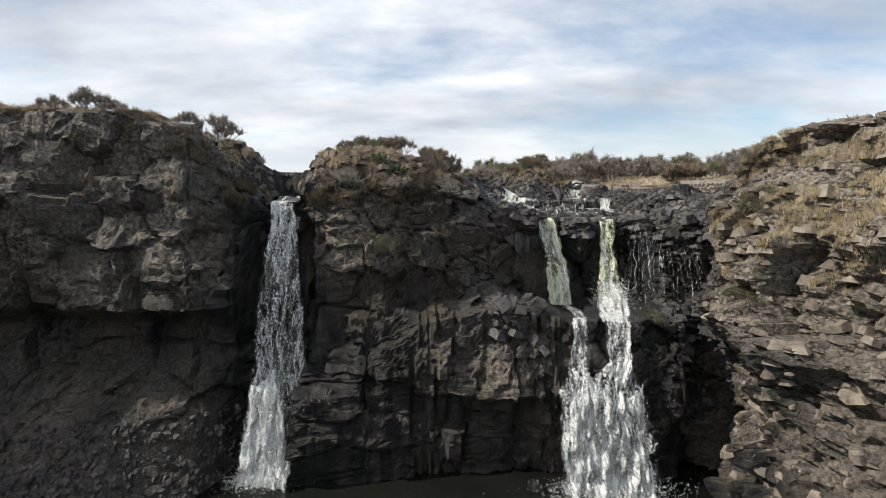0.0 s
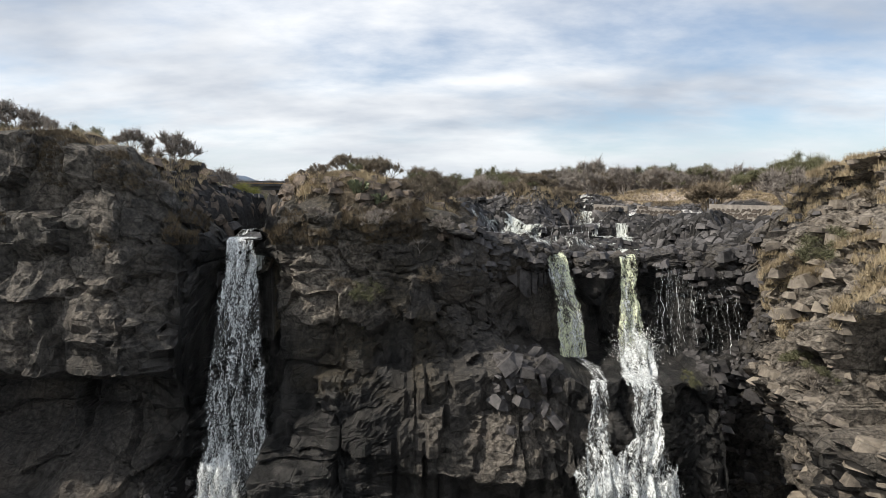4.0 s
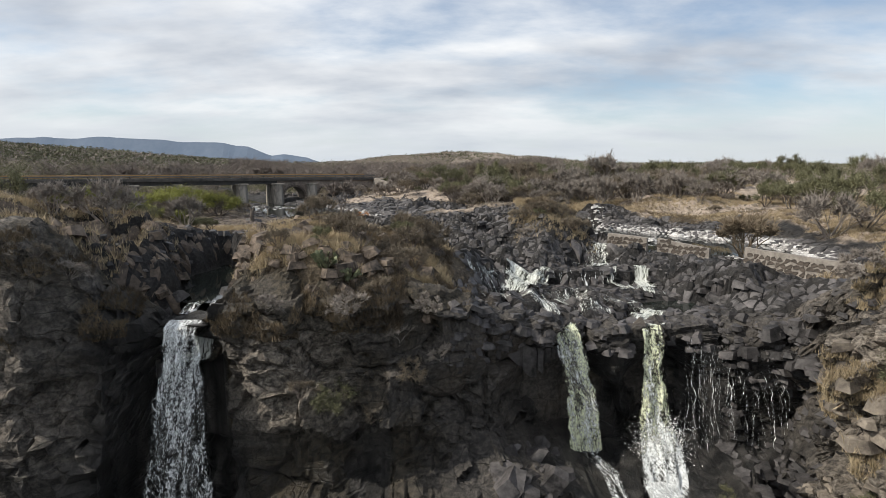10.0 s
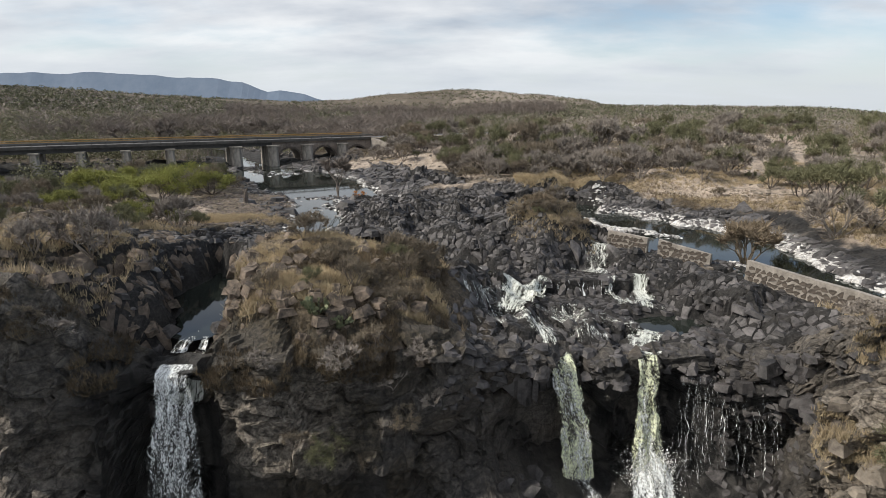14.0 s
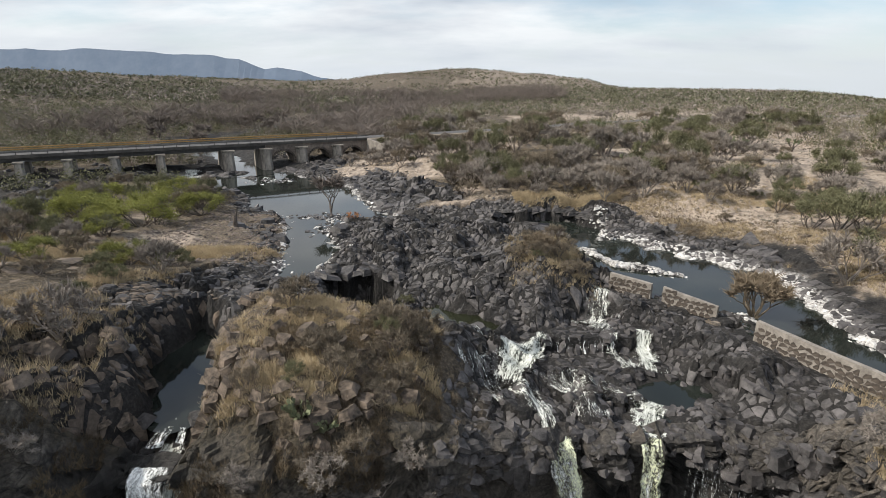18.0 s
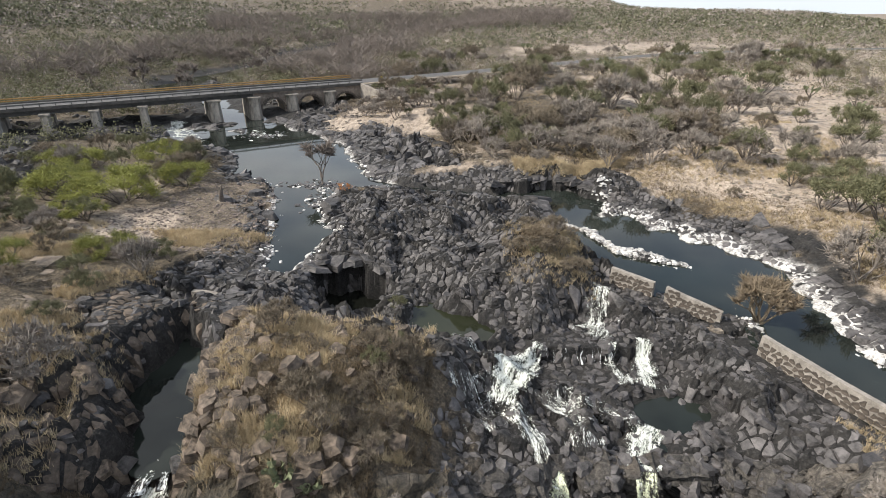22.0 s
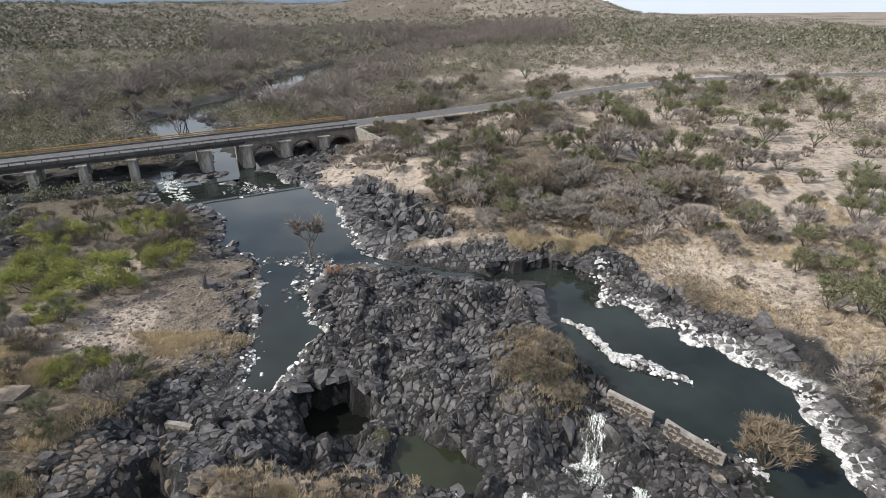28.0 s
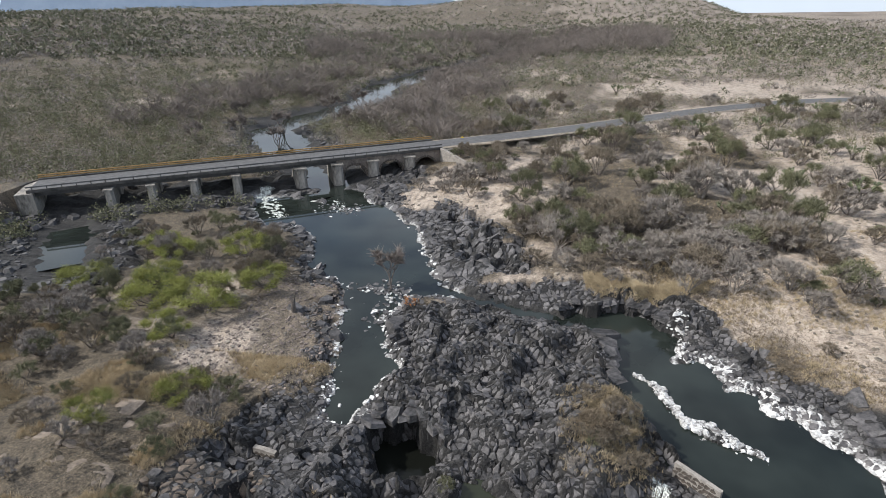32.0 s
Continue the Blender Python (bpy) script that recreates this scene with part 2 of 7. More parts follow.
def cliff_material():
    m, nodes, links, bsdf = material("cliff_rock")
    att = nodes.new("ShaderNodeAttribute"); att.attribute_name = "cover"
    sep = nodes.new("ShaderNodeSeparateColor")
    links.new(att.outputs["Color"], sep.inputs[0])
    big = tex(nodes, links, "noise", 0.22, 5, 0.6)
    fine = tex(nodes, links, "noise", 3.2, 8, 0.72)
    drip = tex(nodes, links, "noise", 1.1, 6, 0.6, stretch=(1.0, 1.0, 0.12))
    grey = ramp(nodes, [(0.40, (0.016, 0.015, 0.015)), (0.5, (0.072, 0.066, 0.06)), (0.62, (0.19, 0.172, 0.15))])
    links.new(fine.outputs["Fac"], grey.inputs[0])
    warm = ramp(nodes, [(0.4, (0.05, 0.046, 0.043)), (0.55, (0.10, 0.088, 0.076)), (0.68, (0.17, 0.138, 0.108))])
    links.new(big.outputs["Fac"], warm.inputs[0])
    c = mixed(nodes, links, 0.5, grey.outputs["Color"], warm.outputs["Color"])
    # green weight: sunlight painted as paler tan, along with browner rock
    sunlit_brown = ramp(nodes, [(0.38, (0.06, 0.051, 0.042)), (0.5, (0.25, 0.215, 0.175)), (0.62, (0.46, 0.405, 0.335))])
    links.new(fine.outputs["Fac"], sunlit_brown.inputs[0])
    c = mixed(nodes, links, sep.outputs["Green"], c, sunlit_brown.outputs["Color"])
    # red weight: wet rock by the falls, and shade painted on the low walls
    wet_shade = ramp(nodes, [(0.45, (0.009, 0.009, 0.009)), (0.62, (0.062, 0.058, 0.054))])
    links.new(drip.outputs["Fac"], wet_shade.inputs[0])
    c = mixed(nodes, links, sep.outputs["Red"], c, wet_shade.outputs["Color"])
    moss = ramp(nodes, [(0.38, (0.022, 0.019, 0.014)), (0.62, (0.105, 0.085, 0.055))])
    links.new(fine.outputs["Fac"], moss.inputs[0])
    c = mixed(nodes, links, sep.outputs["Blue"], c, moss.outputs["Color"])
    # narrow joints between the blocks, drawn as darker lines
    wob = tex(nodes, links, "noise", 0.7, 4, 0.6)
    place = nodes.new("ShaderNodeTexCoord")
    shift = nodes.new("ShaderNodeMix"); shift.data_type = "VECTOR"
    shift.inputs["Factor"].default_value = 0.32
    links.new(place.outputs["Object"], shift.inputs["A"]); links.new(wob.outputs["Color"], shift.inputs["B"])
    cell = nodes.new("ShaderNodeTexVoronoi"); cell.feature = "DISTANCE_TO_EDGE"
    cell.inputs["Scale"].default_value = 1.15
    bedded = nodes.new("ShaderNodeMapping")
    bedded.inputs["Scale"].default_value = (0.8, 0.8, 1.35)
    links.new(shift.outputs["Result"], bedded.inputs["Vector"])
    links.new(bedded.outputs[0], cell.inputs["Vector"])
    joint = nodes.new("ShaderNodeMapRange")
    joint.inputs["From Min"].default_value, joint.inputs["From Max"].default_value = 0.0, 0.035
    joint.inputs["To Min"].default_value = 0.62
    links.new(cell.outputs["Distance"], joint.inputs["Value"])
    joint_tone = nodes.new("ShaderNodeVectorMath"); joint_tone.operation = "SCALE"
    links.new(c, joint_tone.inputs[0]); links.new(joint.outputs["Result"], joint_tone.inputs["Scale"])
    links.new(joint_tone.outputs[0], bsdf.inputs["Base Color"])
    gloss = nodes.new("ShaderNodeMapRange")
    gloss.inputs["To Min"].default_value, gloss.inputs["To Max"].default_value = 0.85, 0.42
    links.new(sep.outputs["Red"], gloss.inputs["Value"]); links.new(gloss.outputs["Result"], bsdf.inputs["Roughness"])
    relief = nodes.new("ShaderNodeMath"); relief.operation = "MULTIPLY_ADD"; relief.inputs[1].default_value = 0.5
    links.new(joint.outputs["Result"], relief.inputs[0]); links.new(fine.outputs["Fac"], relief.inputs[2])
    bumped(nodes, links, bsdf, relief.outputs[0], 1.0, 0.35)
    return m


def water_material(name, colour, rough=0.06, wave=6.0, strength=0.05, ior=1.33):
    m, nodes, links, bsdf = material(name)
    n1 = tex(nodes, links, "noise", 0.15, 3, 0.5)
    r = ramp(nodes, [(0.35, tuple(0.7 * v for v in colour)), (0.65, tuple(1.3 * v for v in colour))])
    links.new(n1.outputs["Fac"], r.inputs[0])
    links.new(r.outputs["Color"], bsdf.inputs["Base Color"])
    bsdf.inputs["Roughness"].default_value = rough
    bsdf.inputs["IOR"].default_value = ior
    n = tex(nodes, links, "noise", wave, 4, 0.55)
    bumped(nodes, links, bsdf, n.outputs["Fac"], strength, 0.05)
    return m


def flowing(nodes, links, scale, detail, rough, distort=0.0):
    """Noise in metres across and along running water."""
    att = nodes.new("ShaderNodeAttribute"); att.attribute_name = "run"
    mp = nodes.new("ShaderNodeMapping")
    mp.inputs["Scale"].default_value = (*scale, 1.0)
    links.new(att.outputs["Vector"], mp.inputs["Vector"])
    n = nodes.new("ShaderNodeTexNoise")
    n.inputs["Scale"].default_value = 1.0
    n.inputs["Detail"].default_value, n.inputs["Roughness"].default_value, n.inputs["Distortion"].default_value = detail, rough, distort
    links.new(mp.outputs[0], n.inputs["Vector"])
    return n


def summed(nodes, links, parts):
    out = None
    for sock, k in parts:
        m = nodes.new("ShaderNodeMath"); m.operation = "MULTIPLY_ADD"; m.inputs[1].default_value = k
        m.inputs[2].default_value = 0.0
        links.new(sock, m.inputs[0])
        if out is not None:
            links.new(out, m.inputs[2])
        out = m.outputs[0]
    return out


def white_water(name, thin, soft, colour, dark, threads, drops, clots):
    m, nodes, links, bsdf = material(name)
    a = flowing(nodes, links, threads, 7, 0.66, 0.4)
    b = flowing(nodes, links, drops, 4, 0.7)
    c = flowing(nodes, links, clots, 3, 0.5, 0.6)
    s = summed(nodes, links, [(a.outputs["Fac"], 0.42), (b.outputs["Fac"], 0.42), (c.outputs["Fac"], 0.16)])
    att = nodes.new("ShaderNodeAttribute"); att.attribute_name = "fade"
    full = summed(nodes, links, [(s, 1.0), (att.outputs["Fac"], 0.30)])
    mr = nodes.new("ShaderNodeMapRange")
    mr.interpolation_type = "SMOOTHSTEP"
    mr.inputs["From Min"].default_value, mr.inputs["From Max"].default_value = thin - 0.02, thin + soft
    links.new(full, mr.inputs["Value"])
    links.new(mr.outputs["Result"], bsdf.inputs["Alpha"])
    r = ramp(nodes, [(0.40, dark), (0.58, colour)])
    links.new(s, r.inputs[0])
    links.new(r.outputs["Color"], bsdf.inputs["Base Color"])
    bsdf.inputs["Roughness"].default_value = 0.4
    bumped(nodes, links, bsdf, s, 0.6, 0.12)
    return m


def fall_material(name, thin, colour=(0.74, 0.77, 0.77)):
    """Falling water: drops and threads drawn out along the fall, clear between them."""
    return white_water(name, thin, 0.12, colour, tuple(0.55 * v for v in colour), (2.8, 0.6), (10.0, 5.0), (0.9, 0.22))


def foam_material(name, thin=0.55):
    """Broken foam on running water, drawn out in threads down its run."""
    return white_water(name, thin, 0.10, (0.72, 0.74, 0.70), (0.20, 0.22, 0.17), (3.4, 0.8), (11.0, 6.0), (1.1, 0.5))


M_GROUND = ground_material()
M_CLIFF = cliff_material()
M_WATER = water_material("river_water", (0.018, 0.022, 0.019), rough=0.03, wave=4.0, strength=0.02)
M_POOL = water_material("gorge_water", (0.010, 0.011, 0.009), wave=2.5, strength=0.4, ior=1.24)
M_GREENWATER = water_material("algae_water", (0.020, 0.023, 0.013), wave=3.0)
M_CONCRETE = simple("concrete", (0.14, 0.13, 0.117), (0.33, 0.305, 0.275), 2.5, 0.9, 0.4, 0.03)
M_ASPHALT = simple("asphalt", (0.06, 0.059, 0.06), (0.115, 0.111, 0.11), 6, 0.9, 0.2, 0.01)
M_STONE = simple("masonry_stone", (0.035, 0.029, 0.025), (0.12, 0.098, 0.08), 4, 0.9, 0.5, 0.03, spread=0.3)
M_MORTAR = simple("mortar", (0.17, 0.152, 0.133), (0.33, 0.30, 0.265), 6, 0.95, 0.3, 0.01)
M_YELLOW = simple("yellow_paint", (0.26, 0.145, 0.045), (0.42, 0.25, 0.085), 8, 0.6, 0.1, 0.005)
M_STEEL = simple("galvanised_steel", (0.20, 0.20, 0.20), (0.34, 0.33, 0.32), 9, 0.5, 0.1, 0.005)
M_BASALT = simple("basalt", (0.008, 0.0076, 0.0078), (0.118, 0.109, 0.108), 2.6, 0.62, 1.0, 0.09, spread=0.45)
M_PALE = simple("pale_crust", (0.16, 0.15, 0.14), (0.80, 0.79, 0.77), 4, 0.9, 0.5, 0.05)
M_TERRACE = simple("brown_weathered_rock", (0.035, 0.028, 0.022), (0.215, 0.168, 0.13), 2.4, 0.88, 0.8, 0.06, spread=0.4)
# brown rock, made paler so its colour carries the gorge side's sunlight
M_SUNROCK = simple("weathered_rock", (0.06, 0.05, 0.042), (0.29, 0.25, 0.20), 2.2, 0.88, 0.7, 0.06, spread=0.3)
M_BARK = simple("bark", (0.06, 0.05, 0.042), (0.17, 0.145, 0.125), 8, 0.95, 0.6, 0.02)
M_GREYTWIG = simple("grey_twigs", (0.155, 0.135, 0.117), (0.35, 0.31, 0.272), 6, 0.95, 0.0, spread=0.25)
M_DRYLEAF = simple("dull_leaves", (0.07, 0.072, 0.037), (0.20, 0.193, 0.105), 3, 0.85, 0.0, spread=0.35)
M_GREENLEAF = simple("green_leaves", (0.095, 0.105, 0.024), (0.27, 0.275, 0.065), 3, 0.85, 0.0, spread=0.3)
M_CACTUS = simple("cactus_pads", (0.075, 0.09, 0.05), (0.19, 0.20, 0.11), 5, 0.7, 0.2, 0.01, spread=0.3)
M_STRAW = simple("dry_grass", (0.24, 0.188, 0.115), (0.52, 0.425, 0.28), 2, 0.9, 0.0, spread=0.35)
M_RUST = simple("rusty_leaves", (0.26, 0.10, 0.03), (0.42, 0.19, 0.06), 4, 0.9, 0.0, spread=0.3)
M_GRAVEL = simple("river_gravel", (0.095, 0.076, 0.066), (0.26, 0.212, 0.183), 6, 0.92, 0.4, 0.02, spread=0.35)
M_BROWNLEAF = simple("brown_leaves", (0.10, 0.082, 0.06), (0.25, 0.206, 0.152), 3, 0.9, 0.0, spread=0.3)
M_FARLEAF = simple("far_leaves", (0.07, 0.075, 0.045), (0.18, 0.175, 0.105), 0.5, 0.9, 0.0, spread=0.3)
M_WOODTWIG = simple("brown_twigs", (0.105, 0.087, 0.076), (0.22, 0.187, 0.163), 1, 0.95, 0.0, spread=0.25)
M_STRAWTWIG = simple("straw_twigs", (0.13, 0.10, 0.068), (0.27, 0.215, 0.15), 4, 0.95, 0.0, spread=0.25)
M_SLAB = simple("cracked_slab", (0.075, 0.06, 0.047), (0.25, 0.20, 0.155), 3, 0.9, 0.5, 0.03, spread=0.25)
M_DULLGRASS = simple("brown_weeds", (0.06, 0.045, 0.03), (0.19, 0.145, 0.09), 2, 0.92, 0.0, spread=0.35)
M_DARKSTEEL = simple("dark_steel", (0.035, 0.034, 0.034), (0.08, 0.075, 0.07), 4, 0.7, 0.1, 0.005)
M_PIER = simple("streaked_concrete", (0.09, 0.082, 0.072), (0.40, 0.36, 0.31), 1.8, 0.9, 0.5, 0.04, stretch=(1.0, 1.0, 0.35))
M_DARKSLAB = simple("stained_concrete", (0.045, 0.042, 0.04), (0.12, 0.11, 0.10), 1.5, 0.9, 0.3, 0.03)
M_RUBBLE = simple("rubble_masonry", (0.10, 0.085, 0.075), (0.30, 0.25, 0.21), 2.2, 0.9, 0.9, 0.08)
M_SHOULDER = simple("verge_gravel", (0.13, 0.11, 0.085), (0.30, 0.255, 0.20), 2.0, 0.95, 0.3, 0.02)
M_RAIL = simple("weathered_rail", (0.07, 0.068, 0.066), (0.16, 0.155, 0.15), 3, 0.6, 0.1, 0.005)
M_YELLOWSIGN = simple("sign_yellow", (0.75, 0.55, 0.02), (0.85, 0.64, 0.04), 5, 0.5, 0.0)
M_BLACK = simple("black_mark_and_hollow", (0.012, 0.012, 0.012), (0.02, 0.02, 0.02), 5, 0.7, 0.0)
# air haze is put into the ridge's blue-grey base colour
M_MOUNTAIN = simple("haze_blue_mountain", (0.125, 0.17, 0.24), (0.165, 0.21, 0.28), 0.02, 1.0, 0.0)


# ---- arithmetic for the land ----
def smooth(a, b, v):
    t = np.clip((v - a) / (b - a), 0, 1)
    return t * t * (3 - 2 * t)


def hash2(i, j, seed):
    n = (i.astype(np.int64) * 374761393 + j.astype(np.int64) * 668265263 + seed * 974634777) & 0xFFFFFFFF
    n = ((n ^ (n >> 13)) * 1274126177) & 0xFFFFFFFF
    n = n ^ (n >> 16)
    return (n & 0xFFFF) / 65535.0


def vnoise(x, y, seed=0):
    i, j = np.floor(x), np.floor(y)
    u, v = x - i, y - j
    u, v = u * u * u * (u * (u * 6 - 15) + 10), v * v * v * (v * (v * 6 - 15) + 10)
    a, b = hash2(i, j, seed), hash2(i + 1, j, seed)
    c, d = hash2(i, j + 1, seed), hash2(i + 1, j + 1, seed)
    return (a + (b - a) * u + (c - a) * v + (a - b - c + d) * u * v) * 2 - 1


def fbm(x, y, octaves=4, seed=0, gain=0.5):
    out, amp = 0.0, 1.0
    for k in range(octaves):
        out = out + amp * vnoise(x * 2.03**k + 13.7 * k, y * 2.03**k - 7.1 * k, seed + k)
        amp *= gain
    return out


def blocks(x, y, size, seed=0, tilt=1.0):
    """A surface broken into blocks: each cell a tilted facet at its own height. Returns height and the closeness of a joint (0 to 1)."""
    x, y = x / size, y / size
    i0, j0 = np.floor(x), np.floor(y)
    f1 = np.full(x.shape, 9.0)
    f2 = np.full(x.shape, 9.0)
    h = np.zeros(x.shape)
    for di in (-1, 0, 1):
        for dj in (-1, 0, 1):
            i, j = i0 + di, j0 + dj
            dx = x - (i + 0.1 + 0.8 * hash2(i, j, seed))
            dy = y - (j + 0.1 + 0.8 * hash2(i, j, seed + 1))
            d = np.hypot(dx, dy)
            own = (hash2(i, j, seed + 2) - 0.5) + tilt * (dx * (hash2(i, j, seed + 3) - 0.5) + dy * (hash2(i, j, seed + 4) - 0.5)) * 1.6
            near = d < f1
            f2 = np.where(near, f1, np.minimum(f2, d))
            h = np.where(near, own, h)
            f1 = np.where(near, d, f1)
    return h * size, 1 - smooth(0.0, 0.14, f2 - f1)


def outside(poly, x, y):
    """Signed distance to a closed outline: negative inside."""
    p = np.array(poly, float)
    best = np.full(x.shape, 1e9)
    inside = np.zeros(x.shape, bool)
    for (ax, ay), (bx, by) in zip(p, np.roll(p, -1, 0)):
        ex, ey = bx - ax, by - ay
        t = np.clip(((x - ax) * ex + (y - ay) * ey) / (ex * ex + ey * ey), 0, 1)
        best = np.minimum(best, np.hypot(x - ax - t * ex, y - ay - t * ey))
        if ey:
            inside ^= ((ay > y) != (by > y)) & (x < ax + (y - ay) * ex / ey)
    return np.where(inside, -best, best)


def along(line, x, y):
    """Distance to an open line."""
    p = np.array(line, float)
    best = np.full(x.shape, 1e9)
    for (ax, ay), (bx, by) in zip(p[:-1], p[1:]):
        ex, ey = bx - ax, by - ay
        t = np.clip(((x - ax) * ex + (y - ay) * ey) / (ex * ex + ey * ey), 0, 1)
        best = np.minimum(best, np.hypot(x - ax - t * ex, y - ay - t * ey))
    return best


# ---- the plan ----
WATER = 0.4
POND = [(-54, 134), (-47, 122), (-44, 119), (-39, 121), (-33, 114.6), (-29.7, 108), (-28.7, 104.6), (-25, 101), (-20.2, 98), (-18.9, 91.4),
        (-17.5, 85.7), (-16.3, 81.3), (-15.2, 76.5), (-14.4, 72.7), (-12, 71.7), (-11.1, 73.6), (-11, 77), (-10, 80), (-9.1, 80.8),
        (-11.4, 84.2), (-13, 87.6), (-13.9, 90), (-12.8, 93.7), (-11.2, 97), (-5.4, 98.3), (-9.2, 103.2), (-13.3, 112.6), (-15.5, 120.8),
        (-18.7, 123), (-23, 129.8), (-28.7, 133), (-31.8, 139), (-35.7, 139.2), (-37, 131), (-42, 132)]
REACH = [(8.4, 92.7), (10.2, 95.4), (13, 95.4), (16.7, 97), (19.9, 95), (22.2, 92.6), (22.4, 90.4), (21.4, 87), (25.2, 86.5), (25.9, 82.8),
         (28.3, 81.8), (28.5, 79.3), (31.3, 78.6), (32.9, 75.6), (35, 71.8), (34.3, 67.7), (34.4, 64.3), (33.4, 61.3), (33.5, 57.5), (34.5, 50),
         (36, 44), (33, 43), (31, 49), (29.6, 52.5), (26.8, 60.6), (27.6, 63.5), (25.7, 65.2), (22.3, 67.8), (18.5, 71.5), (17.6, 73), (16.7, 74.8), (15.1, 78.5),
         (13.7, 81.4), (14.5, 85.9), (14.6, 90.2)]
ISLET = [(16.6, 84), (18.5, 82.6), (19.8, 80.5), (20.5, 77.6), (22.6, 76.6), (24, 75.7), (26.3, 74), (26.2, 73), (23, 74.4), (20, 76.3), (18.9, 78.6), (17.8, 81.5)]
CHANNEL = [(-17.3, 61.5), (-15.5, 59.5), (-14.1, 56.7), (-13, 54), (-12.9, 52), (-12.2, 48.8), (-11.7, 44), (-14.6, 44), (-15.2, 48.8), (-16.2, 52.1), (-18, 54.5), (-18, 56.7)]
CAVE_POOL = [(-9.6, 70.8), (-8.8, 73), (-5.2, 73.6), (-2.8, 71.2), (-3.4, 69), (-5.5, 67.5), (-8.2, 67.3)]
GREEN_POOL = [(0.2, 67), (1.5, 67.9), (3, 66.1), (4.9, 65.3), (6.9, 63.4), (5.7, 61.2), (3.5, 61.5), (1.7, 62.2), (-0.3, 62.9)]
STREAM = [(-5, 98.2), (-0.1, 96.6), (4, 95), (9.5, 93.5)]
BEACH = [(-29.6, 97.4), (-23, 98), (-19.2, 90), (-16.2, 79.5), (-19.8, 74.2), (-26.5, 74.9), (-35, 77.7), (-32, 88)]
ROCKS = [(-27, 41), (-22, 48), (-22, 58), (-24, 64), (-19, 73), (-13, 72), (-10, 78), (-12, 92), (-5, 98), (4, 101), (14, 100), (14, 86), (14, 79),
         (17, 73), (24, 66), (28, 58), (31, 48), (27, 42), (24, 36), (14, 47), (4, 47), (2, 56), (-2, 59), (-9, 62), (-12, 58), (-11, 44)]
STONY_BANK = [(-13, 99), (4, 103), (6, 110), (-2, 119), (-10, 129), (-19, 126)]
RIVER_UP = [(-36, 136), (-46, 150), (-60, 168), (-78, 192), (-74, 214), (-62, 240), (-66, 285), (-50, 340), (-10, 420)]
SIDE_ARM = [(-68, 98), (-74, 106), (-79, 112)]
ROAD = [(-230, 40), (-91, 118.5), (-19, 159), (11, 176.5), (27, 187.5), (53, 206), (81, 221), (110, 228), (160, 232), (260, 236), (420, 225)]
WEIR = [(17.6, 70.4), (20.8, 67.6), (24.6, 63.8), (26.0, 58.8), (29.4, 51.5), (32.5, 44)]
FLUME = [(15.6, 57.2), (17.4, 58.4), (19.4, 58), (21.2, 56.4), (21.4, 54.4), (19.6, 53.2), (17.4, 52.6), (16.2, 50.6), (16.2, 46), (14.0, 46), (14.2, 50.8), (15.2, 53.2), (15.2, 55.4)]
DECK = 6.1

